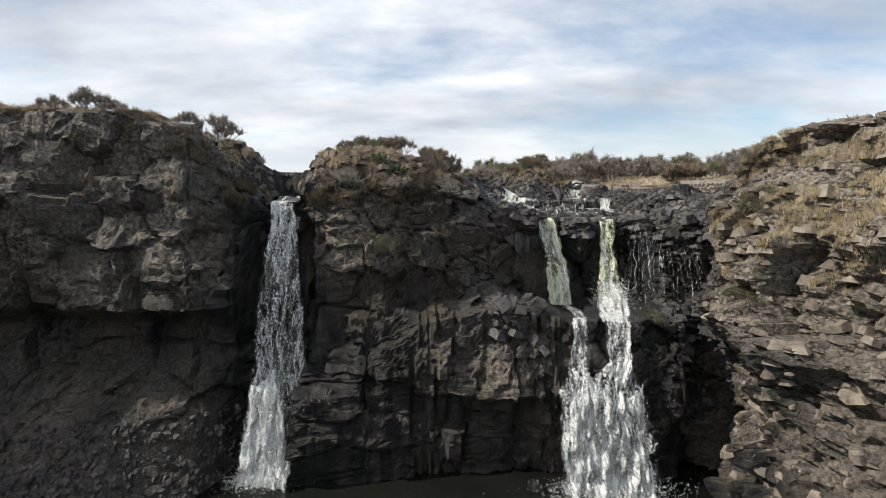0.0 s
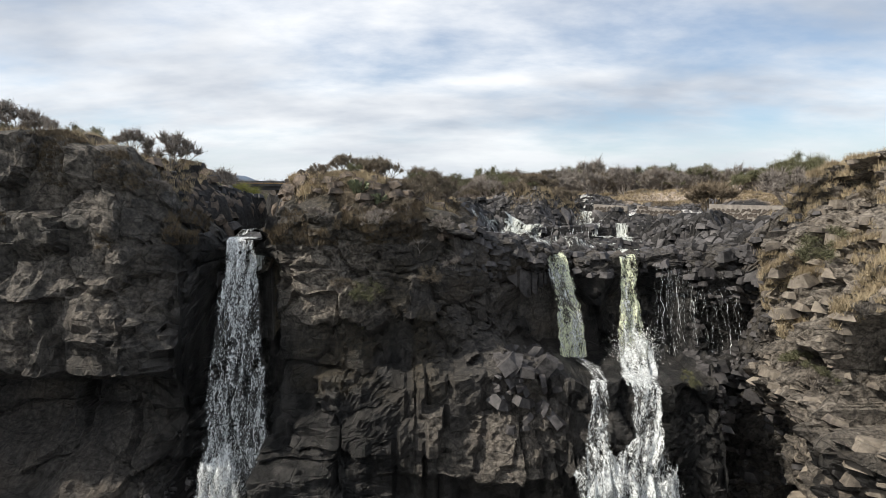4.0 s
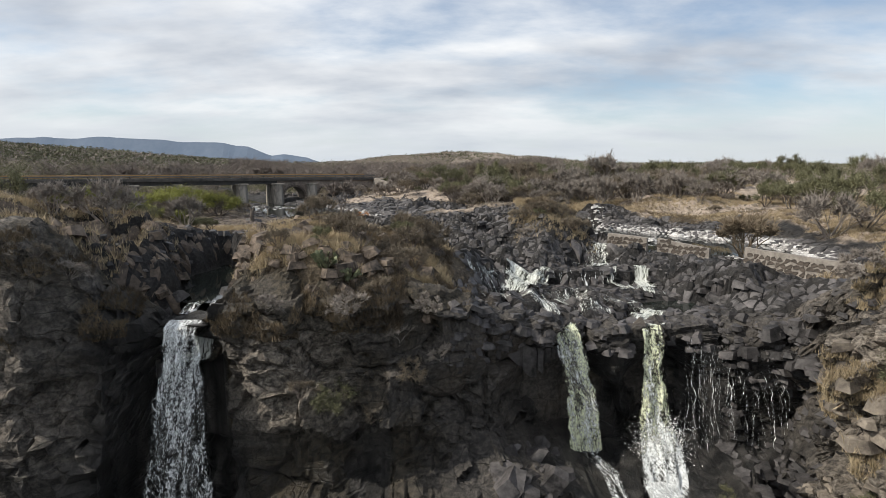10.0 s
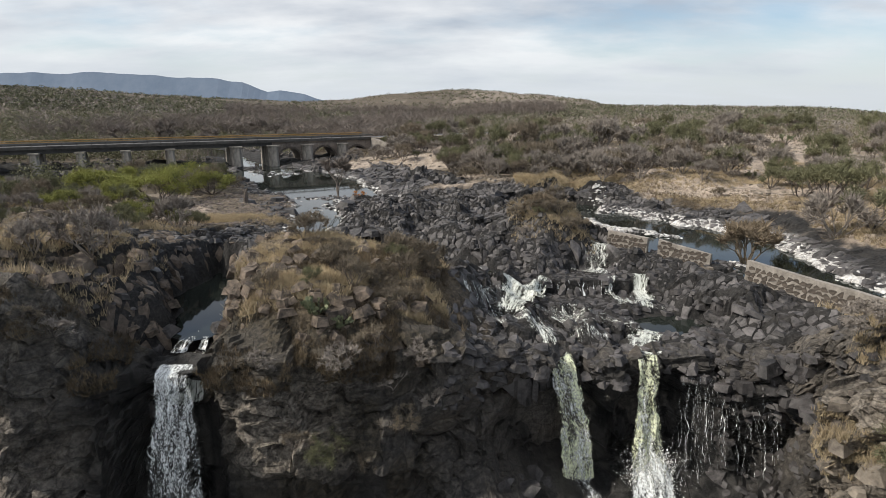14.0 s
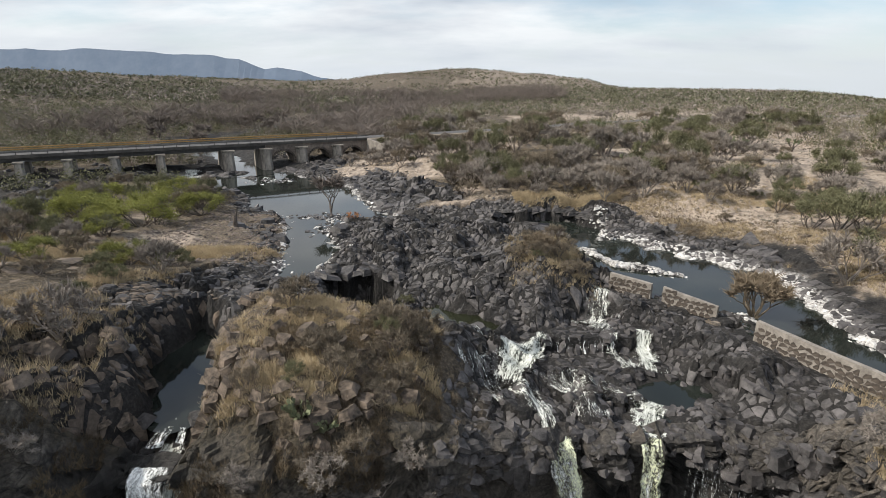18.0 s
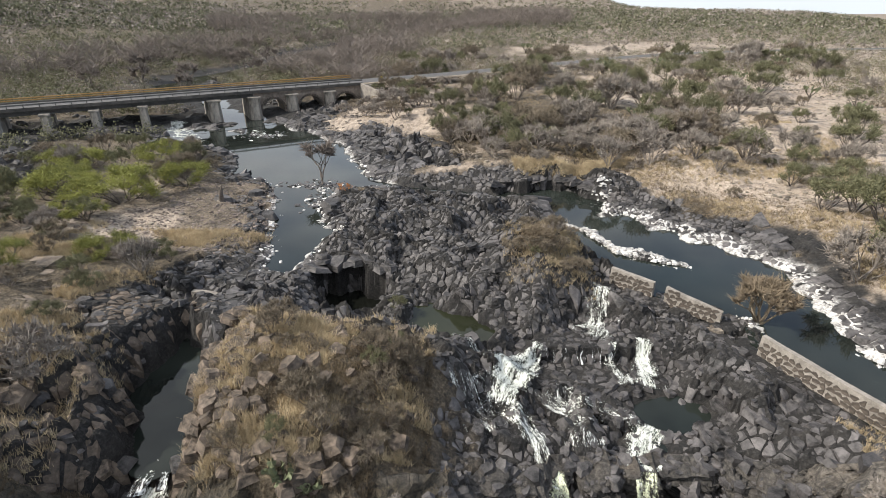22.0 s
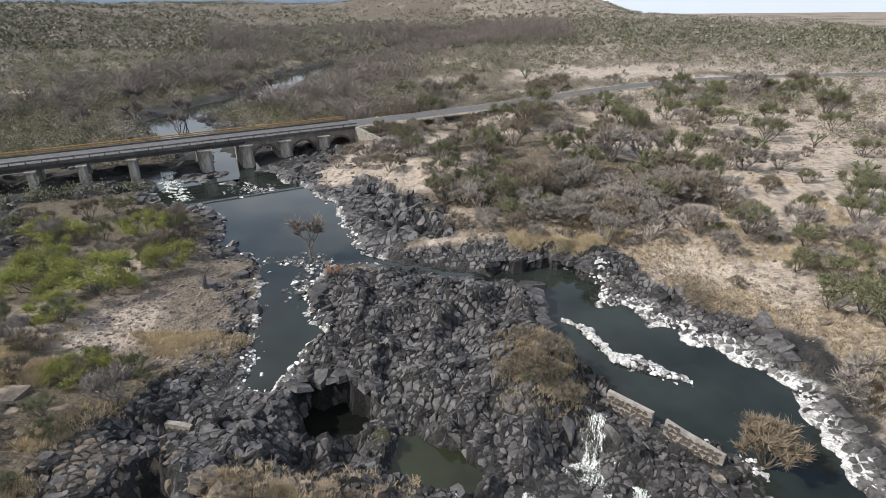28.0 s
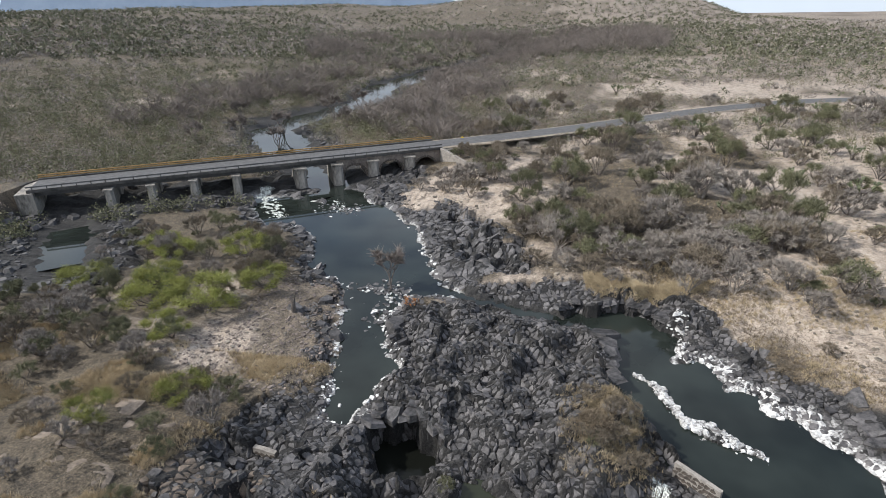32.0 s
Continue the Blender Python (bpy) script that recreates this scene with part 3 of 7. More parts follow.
# stations along the gorge's rim: plan point, the way out into the gorge, and the profile (metres out, height) from rim to floor
RIM = [
    ((-62, -40), (1, 0), ((-3, 7), (0, 6.5), (0.5, 0), (0, -8), (-4, -10), (-2.5, -13), (3, -17), (9, -23))),
    ((-58, 18), (0.9, -0.3), ((-3, 7), (0, 6.5), (0.5, 0), (0, -8), (-4, -10), (-2.5, -13), (3, -17), (9, -23))),
    ((-46, 37), (0.5, -0.9), ((-3, 7.2), (0, 6.6), (0.5, 0), (0, -8), (-4, -10), (-2.5, -13), (3, -17), (9, -23))),
    ((-33, 41), (0.1, -1), ((-3, 7), (0, 6.6), (0.6, 1), (0.2, -8), (-4.2, -10), (-2.5, -13), (3, -17), (9, -23))),
    ((-24, 41.2), (0, -1), ((-3, 6.9), (0, 6.3), (0.6, 1), (0.3, -8.2), (-4.5, -10.2), (-3, -13), (2.5, -17), (8, -23))),
    ((-19, 41), (0.1, -1), ((-3, 5.8), (0, 4.9), (0.3, 0), (0.2, -8.2), (-3.5, -9.4), (-2.5, -13), (1, -17.5), (4, -23))),
    ((-16.4, 42.4), (0.3, -0.9), ((-3, 2.8), (0, 1.6), (0.3, -1), (0, -8), (-1.2, -10), (-2, -13), (-2.5, -17), (-2.5, -23))),
    ((-14.7, 44.6), (0, -1), ((-2, 0.0), (0, -0.35), (0.2, -1.0), (-3, -2.8), (-3.5, -10), (-3, -13), (-2.5, -17), (-1, -23))),
    ((-11.7, 44.6), (0, -1), ((-2, 0.0), (0, -0.35), (0.2, -1.0), (-2.6, -2.8), (-2.6, -10), (-1, -13), (1.5, -14.6), (3, -23))),
    ((-10.4, 43.6), (-0.3, -1), ((-2.5, 2.9), (0, 1.0), (0.3, -0.4), (0.2, -3), (0, -9), (0.5, -13), (4, -14.9), (4.5, -23))),
    ((-6, 43.3), (0, -1), ((-3, 3.7), (0, 1.3), (0.3, -0.4), (0.3, -3), (0, -9), (1, -13), (2.5, -15.3), (2.5, -23))),
    ((-1.5, 43.8), (0.1, -1), ((-3, 2.9), (0, 0.9), (0.4, -0.6), (0.4, -3), (0.3, -8.5), (2.5, -9.5), (3.2, -15), (2.4, -23))),
    ((4, 46.6), (0.2, -0.95), ((-2, 0.5), (0, -0.3), (0.3, -1.5), (-0.3, -6.8), (1, -7.4), (5, -8.4), (6, -15), (4.5, -23))),
    ((8, 48.8), (0.1, -1), ((-2, -0.8), (0, -1.3), (-0.2, -2.5), (-4, -5.5), (-2.5, -8.6), (6.3, -9.2), (7.6, -15), (6.5, -23))),
    ((10.5, 49.6), (0, -1), ((-2, -1.5), (0, -1.8), (-0.5, -2.8), (-4.2, -5), (-4, -9.2), (7, -10), (7.5, -14), (8, -23))),
    ((13, 49.9), (0, -1), ((-2, -1.5), (0, -1.8), (0.4, -3), (-0.5, -7), (0, -9.2), (6, -9.8), (9, -14), (9.5, -23))),
    ((15.5, 50), (0, -1), ((-2, -1.7), (0, -2.1), (-0.3, -3), (-3.5, -5), (-3, -9.3), (8, -9.6), (9.2, -13.5), (9.5, -23))),
    ((19.5, 49.8), (-0.1, -1), ((-2, -1.4), (0, -2), (1, -4), (1.5, -7), (2.2, -9.2), (7, -9.8), (8, -13.5), (8, -23))),
    ((23, 48), (-0.6, -0.8), ((-2, -0.2), (0, -1.2), (0.3, -3), (-1.8, -6), (0.6, -8.6), (4.0, -9.8), (1.8, -13), (5, -23))),
    ((25.4, 44), (-0.9, -0.3), ((-3, 4.9), (0, 4.2), (1.5, 1.2), (3.4, -3), (2.6, -6.4), (4.4, -8.6), (0.4, -12.5), (4.5, -23))),
    ((26.4, 39), (-1, 0), ((-3, 5.6), (0, 5.0), (2.0, 2), (5.2, -2.6), (4.0, -6.2), (6.4, -8.4), (2.6, -12), (6.5, -23))),
    ((27, 34), (-1, 0), ((-3, 5.7), (0, 5.1), (2.2, 2.0), (5.8, -2.6), (5, -7), (7.2, -8.8), (6.0, -13), (9, -23))),
    ((31, 20), (-1, -0.1), ((-3, 5.6), (0, 5), (2.5, 1), (5.5, -3), (5, -7), (7, -8.5), (8, -15), (9, -23))),
    ((36, -40), (-1, 0), ((-3, 6), (0, 5.4), (2.5, 1), (5.5, -3), (5, -7), (7, -8.5), (8, -15), (9, -23))),
]
GORGE = [p for p, _, _ in RIM] + [(36, -90), (-62, -90)]

# heights of the land, as a surveyor would peg them: x, y, height
PEGS_LEFT = [(-50, 45, 7.4), (-32, 44, 7.0), (-24, 46, 6.4), (-19.5, 46, 4.6), (-18, 49, 3.8), (-18, 54, 3.1), (-20.5, 51, 5.6), (-18.6, 62, 4.0), (-30, 60, 5.4), (-22, 60, 4.6), (-40, 75, 3.0),
             (-26, 78, 1.3), (-20, 85, 0.9), (-35, 95, 1.6), (-45, 110, 1.3), (-60, 95, 1.6), (-19, 66, 1.4), (-75, 70, 4.5), (-90, 95, 3.0),
             (-95, 130, 2.5), (-60, 55, 6.5), (-64, 108, 1.2), (-84, 130, 2.4), (-72, 125, 2.0), (-62, 131, 1.8), (-74, 140, 2.2), (-22, 94, 0.9), (-55, 122, 1.0)]
PEGS_MID = [(-9, 46, 4.3), (-4, 46.5, 3.9), (-9, 53, 4.1), (-3, 54, 3.9), (0, 49, 2.2), (-7, 56.5, 4.6), (-11, 58.8, 4.1), (-4, 57.6, 3.5), (-1.5, 58.5, 2.1), (-10.5, 61.5, 2.8), (-5, 62, 0.6), (-6.2, 65, -0.9), (-3.4, 66.4, -1.0), (3, 50, 0.2),
            (8, 52, -1.0), (14, 53, -1.6), (20, 53, -1.0), (24, 56, 1.2), (10, 60, -0.3), (17, 58, -1.2), (15, 64, 0.2), (8, 66, 1.0),
            (12, 71, 3.2), (12, 75, 3.6), (3, 75, 1.6), (-3, 80, 1.8), (5, 85, 1.7), (-5, 90, 1.3), (10, 88, 1.7), (0, 68, -0.3), (20, 64, 1.1)]
PEGS_RIGHT = [(29, 45, 5.0), (30, 40, 5.9), (34, 30, 6.2), (38, 60, 3.0), (40, 75, 3.2), (30, 88, 2.0), (24, 97, 2.6), (15, 102, 3.2), (0, 104, 1.8), (36, 100, 4.0),
              (60, 80, 5.0), (60, 120, 5.2), (30, 135, 4.9), (0, 140, 4.0), (-10, 125, 1.9), (-18, 140, 2.2), (-40, 128, 0.7), (-5, 155, 4.6),
              (-14, 108, 1.0), (50, 50, 5.0), (60, 20, 6.5), (90, 160, 6.0), (30, 175, 4.8), (-60, 150, 1.2), (-30, 165, 2.2)]


def land(x, y):
    """The smooth lie of the land."""
    top = np.zeros(x.shape)
    tot = np.zeros(x.shape)
    for px, py, pz in PEGS_LEFT + PEGS_MID + PEGS_RIGHT:
        w = 1.0 / ((x - px) ** 2 + (y - py) ** 2 + 2.0) ** 1.7
        top += w * pz
        tot += w
    near = top / tot
    r = np.hypot(x, y - 80)
    # wide valley: scrub plain, a ridge on either hand and a long hill at its head
    far = 4.5 + 0.007 * np.clip(y - 120, 0, 420) + fbm(x / 90, y / 90, 3, 5) * 1.0
    far = far - 4.0 * np.exp(-(along(RIVER_UP, x, y) / 30) ** 2)
    far = far + 22 * smooth(60, 330, -x - 0.1 * y) * smooth(150, 430, y + 0.25 * np.abs(x)) * (1 + 0.12 * fbm(x / 120, y / 120, 3, 9))
    far = far + 4.5 * smooth(250, 560, y + 0.35 * x) * smooth(-60, 160, x)
    far = far + 30 * smooth(620, 1080, y - 0.05 * x) * np.exp(-((x - 15) / 270) ** 2) * (1 + 0.22 * fbm(x / 160, y / 160, 4, 21))
    reach = np.hypot(x, y - 30)
    bearing = np.degrees(np.arctan2(x, y - 30))
    far = far - 6 * smooth(500, 1000, reach) * (1 - np.exp(-((x - 15) / 270) ** 2))
    far = far - 0.05 * np.maximum(0, reach - np.interp(bearing, [20, 27, 38, 50], [680, 660, 380, 320])) * smooth(13, 19, bearing) - 0.03 * np.maximum(0, reach - 1200)
    k = smooth(75, 190, r)
    return near * (1 - k) + far * k


# ---- building helpers ----
def mesh_object(name, verts, faces, mat, parent=None, label="", shade=False):
    me = bpy.data.meshes.new(name)
    if isinstance(verts, np.ndarray):
        verts = verts.tolist()
    if isinstance(faces, np.ndarray):
        faces = faces.tolist()
    me.from_pydata(verts, [], faces)
    me.materials.append(mat)
    if shade:
        me.polygons.foreach_set("use_smooth", [True] * len(me.polygons))
    ob = new(name, me)
    ob.parent = parent
    if label:
        tagged(ob, label)
    return ob


def part(name, bm, mat, parent, label=""):
    me = bpy.data.meshes.new(name)
    bm.to_mesh(me)
    bm.free()
    me.materials.append(mat)
    ob = new(name, me)
    ob.parent = parent
    if label:
        tagged(ob, label)
    return ob


def shared_part(name, me, parent, m=None):
    ob = new(name, me)
    ob.parent = parent
    if m is not None:
        ob.matrix_basis = m
    return ob


def grid_faces(nu, nv, keep=None):
    i, j = np.meshgrid(np.arange(nu - 1), np.arange(nv - 1), indexing="ij")
    a = i * nv + j
    f = np.stack([a, a + nv, a + nv + 1, a + 1], -1)
    return f.reshape(-1, 4) if keep is None else f[keep]


def paint(ob, name, rgb):
    """Weights of the kinds of cover, point by point."""
    att = ob.data.attributes.new(name, "FLOAT_COLOR", "POINT")
    out = np.ones((len(ob.data.vertices), 4), np.float32)
    out[:, : rgb.shape[1]] = rgb
    att.data.foreach_set("color", out.ravel())


def box(bm, size, centre, turn=None, bevel=0.0):
    made = bmesh.ops.create_cube(bm, size=1.0)["verts"]
    m = Matrix.Translation(centre) @ (turn.to_4x4() if turn else Matrix()) @ Matrix.Diagonal((*size, 1))
    bmesh.ops.transform(bm, matrix=m, verts=made)
    if bevel:
        edges = list({e for v in made for e in v.link_edges})
        bmesh.ops.bevel(bm, geom=edges, offset=bevel, segments=1, affect="EDGES")


# ---- ground ----
def steps(lo, hi, fine, start, end, growth):
    mid = list(np.arange(start, end, fine))
    a, d = [], fine
    v = mid[-1]
    while v < hi:
        d *= growth
        v += d
        a.append(v)
    b, d, v = [], fine, mid[0]
    while v > lo:
        d *= growth
        v -= d
        b.append(v)
    return np.array(b[::-1] + mid + a)


def rockiness(x, y):
    """1 on bare basalt, 0 on earth."""
    n = fbm(x / 3.0, y / 3.0, 4, 3) * 2.2
    d = np.minimum(outside(ROCKS, x, y), np.minimum(outside(REACH, x, y) - 5.0, outside(POND, x, y) - 3.0))
    d = np.minimum(d, along(SIDE_ARM, x, y) - 12.0)
    d = np.minimum(d, outside(STONY_BANK, x, y))
    d = np.minimum(d, along([(-84, 120), (-62, 132), (-28, 148)], x, y) - 9.0)
    d = np.minimum(d, along(RIVER_UP, x, y) - 14.0)
    beach = outside(BEACH, x, y)
    d = np.where(beach < 0.5, np.maximum(d, 1.5 - outside(POND, x, y)), d)
    knoll = np.exp(-(((x - 12) / 3.0) ** 2 + ((y - 73) / 4.0) ** 2))
    plug = smooth(0.6, 1.0, np.exp(-(((x + 5.5) / 7.5) ** 4 + ((y - 51) / 9.0) ** 4)) * 1.6)
    return smooth(1.2, -1.2, d + n + 5 * knoll) * (1 - 0.75 * plug)


def surface(x, y):
    """Height of the ground with its rocks, hollows and river bed; also the cover weights."""
    z = land(x, y)
    rock = rockiness(x, y)
    near = smooth(260, 120, np.hypot(x, y - 70))
    big, j1 = blocks(x + 0.4 * vnoise(x, y, 2), y + 0.4 * vnoise(x, y, 4), 2.7, 11, 0.7)
    mid, j2 = blocks(x + 0.15 * vnoise(2 * x, 2 * y, 6), y, 1.0, 23, 0.6)
    tiny, j4 = blocks(x, y + 0.1 * vnoise(3 * x, 3 * y, 7), 0.5, 27, 0.7)
    z = z + near * rock * (0.42 * big + 0.16 * mid + 0.08 * tiny - 0.5 * j1 - 0.2 * j2 - 0.05 * j4 - 0.08 + 1.5 * (0.42 - np.abs(fbm(x / 5.0, y / 5.0, 3, 8))))
    z = z + near * (1 - rock) * (0.16 * fbm(x / 1.7, y / 1.7, 4, 15) + 0.25 * fbm(x / 7, y / 7, 2, 18))
    wobble = 0.7 * fbm(x / 1.6, y / 1.6, 3, 41)

    stones = 0.5 * np.abs(mid) + 0.2 * big

    def dig(d, level, depth, slope):
        nonlocal z
        d = d + wobble
        bank = level + 0.05 + slope * np.maximum(d, 0) + 0.5 * stones * smooth(0, 1.5, d)
        z = np.where(d < 0, np.minimum(z, level - depth * smooth(0.0, -1.2, d)), np.minimum(z, bank))

    reach = outside(REACH, x, y)
    islet = outside(ISLET, x, y)
    dig(outside(POND, x, y), WATER, 0.9, 0.22 + 0.5 * smooth(-13, -9, x) * smooth(96, 90, y))
    dig(reach, WATER, 0.9, 0.26 + np.maximum(1.8 * smooth(21, 17, x) * smooth(66, 70, y), 4.0 * smooth(91, 94, y)))
    z = np.maximum(z, np.where(islet + 0.5 * wobble < 0.1, WATER + 0.12 + 0.4 * stones + 0.1 * smooth(0, -0.7, islet), -99))
    dig(along(STREAM, x, y) - 0.6, WATER, 0.4, 0.4)
    dig(along(SIDE_ARM, x, y) - 3.0, WATER, 0.5, 0.15)
    dig(along(RIVER_UP, x, y) - 4.0 - 3.0 * smooth(158, 175, y) - 3.5 * fbm(x / 14, y / 14, 2, 77), WATER, 0.5, 0.15)
    drop = outside(FLUME, x, y) + 0.9 * wobble
    z = np.where(drop < 1.0, np.minimum(z, -1.75 + 0.9 * np.maximum(drop, 0) + 0.35 * stones - 0.35 * smooth(0, -1.0, drop)), z)
    shelf = y - np.interp(x, [8, 10.4, 14.6, 18.6, 20], [59.0, 60.8, 60.5, 61.2, 61.6])
    across = smooth(7.5, 9.5, x) * smooth(20, 18.6, x)
    z = z + across * (np.where(shelf > 0, -0.3 + 0.3 * stones - z, 0) * smooth(3.2, 1.6, shelf) + np.where(shelf <= 0, -1.45 + 0.35 * stones - z, 0) * smooth(-4.5, -2.5, shelf))
    front = along(WEIR, x, y)
    z = np.where((front < 3.0) & (reach > 0.3), np.minimum(z, 0.35 + 0.3 * stones + 0.9 * smooth(1.4, 3.0, front)), z)
    road = along(ROAD, x, y)
    bed = np.interp(x, [-91, -19, 60, 420], [DECK, DECK, 6.4, 8.5]) - 0.15
    on = smooth(9.0, 4.8, road) * (smooth(-17, -20, -x) + smooth(-90, -94, x))
    z = z * (1 - on) + bed * on
    d = outside(CHANNEL, x, y) + 0.5 * wobble
    z = np.where(d < 0, np.minimum(z, 0.25 - 0.6 * smooth(0, -0.8, d)), np.where(d < 1.0, np.minimum(z, 0.3 + 3.2 * d), z))
    d = outside(CAVE_POOL, x, y) + 1.1 * wobble
    z = np.where(d < 0, np.minimum(z, -2.9), np.where(d < 0.5, np.minimum(z, -2.4 + 11.0 * d), z))
    d = outside(GREEN_POOL, x, y) + 0.4 * wobble
    z = np.where(d < 0, np.minimum(z, -0.9), np.where(d < 0.8, np.minimum(z, -0.45 + 1.6 * d), z))
    gorge = outside(GORGE, x, y)
    rim = np.full(x.shape, 0.0)
    best = np.full(x.shape, 1e9)
    for (p, _, f), (q, _, g) in zip(RIM[:-1], RIM[1:]):
        ex, ey = q[0] - p[0], q[1] - p[1]
        t = np.clip(((x - p[0]) * ex + (y - p[1]) * ey) / (ex * ex + ey * ey), 0, 1)
        d = np.hypot(x - p[0] - t * ex, y - p[1] - t * ey)
        t = 0.35 * t + 0.65 * t * t * (3 - 2 * t)
        back = np.clip(-d / (f[0][0] * (1 - t) + g[0][0] * t), 0, 1)
        edge = f[1][1] * (1 - t) + g[1][1] * t
        rim = np.where(d < best, edge + back * (f[0][1] * (1 - t) + g[0][1] * t - edge), rim)
        best = np.minimum(best, d)
    k = smooth(5.0, 2.0, gorge) * 0.85
    z = z * (1 - k) + (rim + 0.3 * (z - land(x, y))) * k
    z = z - 1.3 * smooth(2.0, 0.9, gorge) - 0.15 * smooth(3.2, 2.0, gorge)
    bank = np.maximum(smooth(1.7 + 1.6 * smooth(26, 30, x), 0.8, reach + wobble) * smooth(19, 22, x) * smooth(2.0, 3.5, along(WEIR, x, y)), smooth(1.2, 0.4, outside(POND, x, y) + wobble) * 0.7)
    bank = np.maximum(bank, smooth(0.6, 0.0, outside(ISLET, x, y) + 0.5 * wobble))
    crust = bank * smooth(-0.25, 0.25, fbm(x / 1.1, y / 1.1, 3, 52) + 0.25) * smooth(1.0, 0.5, z - WATER) * (1 - smooth(89, 91, y) * (x > 8) * (x < 40))
    soil = np.maximum(0.17 * smooth(1.0, -1.0, outside(BEACH, x, y)), smooth(-0.15, 0.5, fbm(x / 16, y / 16, 4, 61) - 0.3 + 1.0 * smooth(22, 46, x) - 0.4 * smooth(-8, -24, x) - 1.2 * np.exp(-(((x + 5) / 9) ** 4 + ((y - 51) / 11) ** 4))))
    soil = soil * (1 - 0.55 * smooth(170, 300, np.hypot(x, y - 70)))
    return z, np.stack([rock, soil, crust], -1)


gx = steps(-3600, 3600, 0.23, -28, 38, 1.05)
gy = steps(-150, 4200, 0.23, 43, 102, 1.045)
X, Y = np.meshgrid(gx, gy, indexing="ij")
Z, COVER = surface(X, Y)
VOID = outside(GORGE, X, Y) < 0.8
OPEN = ~(VOID[:-1, :-1] & VOID[1:, :-1] & VOID[1:, 1:] & VOID[:-1, 1:])
ground = mesh_object("ground", np.stack([X, Y, Z], -1).reshape(-1, 3), grid_faces(len(gx), len(gy), OPEN), M_GROUND)
paint(ground, "cover", COVER.reshape(-1, 3))
tagged(ground, "rocky dry ground with dark basalt, straw grass and pale soil", "ground", kind="structure")


def height(x, y):
    """The ground's height at a place."""
    i = np.clip(np.searchsorted(gx, x) - 1, 0, len(gx) - 2)
    j = np.clip(np.searchsorted(gy, y) - 1, 0, len(gy) - 2)
    u, v = (x - gx[i]) / (gx[i + 1] - gx[i]), (y - gy[j]) / (gy[j + 1] - gy[j])
    return float((1 - u) * (1 - v) * Z[i, j] + u * (1 - v) * Z[i + 1, j] + (1 - u) * v * Z[i, j + 1] + u * v * Z[i + 1, j + 1])


# ---- gorge walls ----
def gorge_wall():
    stations = []
    for (px, py), (dx, dy), prof in RIM:
        d = math.hypot(dx, dy)
        stations.append([px, py, dx / d, dy / d] + [v for pair in prof for v in pair])
    st = np.array(stations)
    length = np.r_[0, np.cumsum(np.hypot(*np.diff(st[:, :2], axis=0).T))]
    lo, hi = np.interp([2.0, 21.5], np.arange(len(st)), length)
    s = np.r_[np.arange(0, lo, 2.5), np.arange(lo, hi, 0.24), np.arange(hi, length[-1], 2.5)]
    # glide from station to station
    t = np.interp(s, length, np.arange(len(st)))
    k = np.clip(np.floor(t).astype(int), 0, len(st) - 2)
    u = (t - k)[:, None]
    u = 0.35 * u + 0.65 * u * u * (3 - 2 * u)
    row = st[k] * (1 - u) + st[k + 1] * u
    at, way, prof = row[:, :2], row[:, 2:4], row[:, 4:].reshape(len(s), -1, 2)
    way = way / np.linalg.norm(way, axis=1, keepdims=True)
    seg = np.linalg.norm(np.diff(prof, axis=1), axis=2).mean(0)
    count = np.maximum(3, np.round(seg / 0.22)).astype(int)
    off, hz = [], []
    for n, c in enumerate(count):
        f = np.arange(c)[None] / c
        off.append(prof[:, n, :1] * (1 - f) + prof[:, n + 1, :1] * f)
        hz.append(prof[:, n, 1:] * (1 - f) + prof[:, n + 1, 1:] * f)
    off, hz = np.concatenate(off, 1), np.concatenate(hz, 1)
    S = np.repeat(s[:, None], off.shape[1], 1)
    V = np.repeat(np.r_[0, np.cumsum(np.repeat(seg / count, count))][None, :-1], len(s), 0)
    px = at[:, :1] + way[:, :1] * off
    py = at[:, 1:] + way[:, 1:] * off
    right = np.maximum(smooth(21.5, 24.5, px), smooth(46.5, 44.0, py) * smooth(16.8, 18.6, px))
    col = np.exp(-(((px - 3) / 6.5) ** 4)) * smooth(-7.5, -9.5, hz)
    sw = S + 0.5 * fbm(S / 2, hz / 2, 2, 71)
    b1, j1 = blocks(sw, hz * 1.25 + 0.5 * vnoise(S / 3, hz / 3, 74), 3.6, 31, 0.8)
    b2, j2 = blocks(sw + 0.2 * vnoise(S * 2, hz * 2, 72), hz * 1.3, 1.15, 37, 1.3)
    cs = (S + 0.12 * vnoise(S / 3, hz / 4, 73) + 0.12 * hz * vnoise(S / 5, S * 0, 79)) / 1.35
    cid = np.floor(cs + 0.25 * hash2(np.floor(cs), np.floor(cs) * 0, 44))
    cu = cs - np.floor(cs)
    seg = np.floor(hz / 2.7 + 3 * hash2(cid, cid * 0, 45))
    c1 = hash2(cid, seg, 46) - 0.5
    j3 = smooth(0.34, 0.5, np.abs(cu - 0.5))
    bed = hz + 0.5 * fbm(S / 6, hz / 6, 2, 76)
    strata = 0.45 * (hash2(np.floor(bed / 2.3), np.floor(S / 14 + 0.3 * vnoise(S / 5, hz / 5, 77)), 75) - 0.5)
    rough = 0.35 + 0.65 * np.maximum(smooth(-0.2, 0.5, fbm(S / 6, hz / 6, 2, 78)), right)
    disp = (1 - col) * (0.40 * b1 + 0.46 * rough * b2 - 0.4 * j1 - 0.3 * rough * j2 + strata) + col * (1.0 * c1 - 0.62 * j3 + 0.25 * b2 - 0.2 * j2 - 0.9 * smooth(-15.0, -15.6, hz))
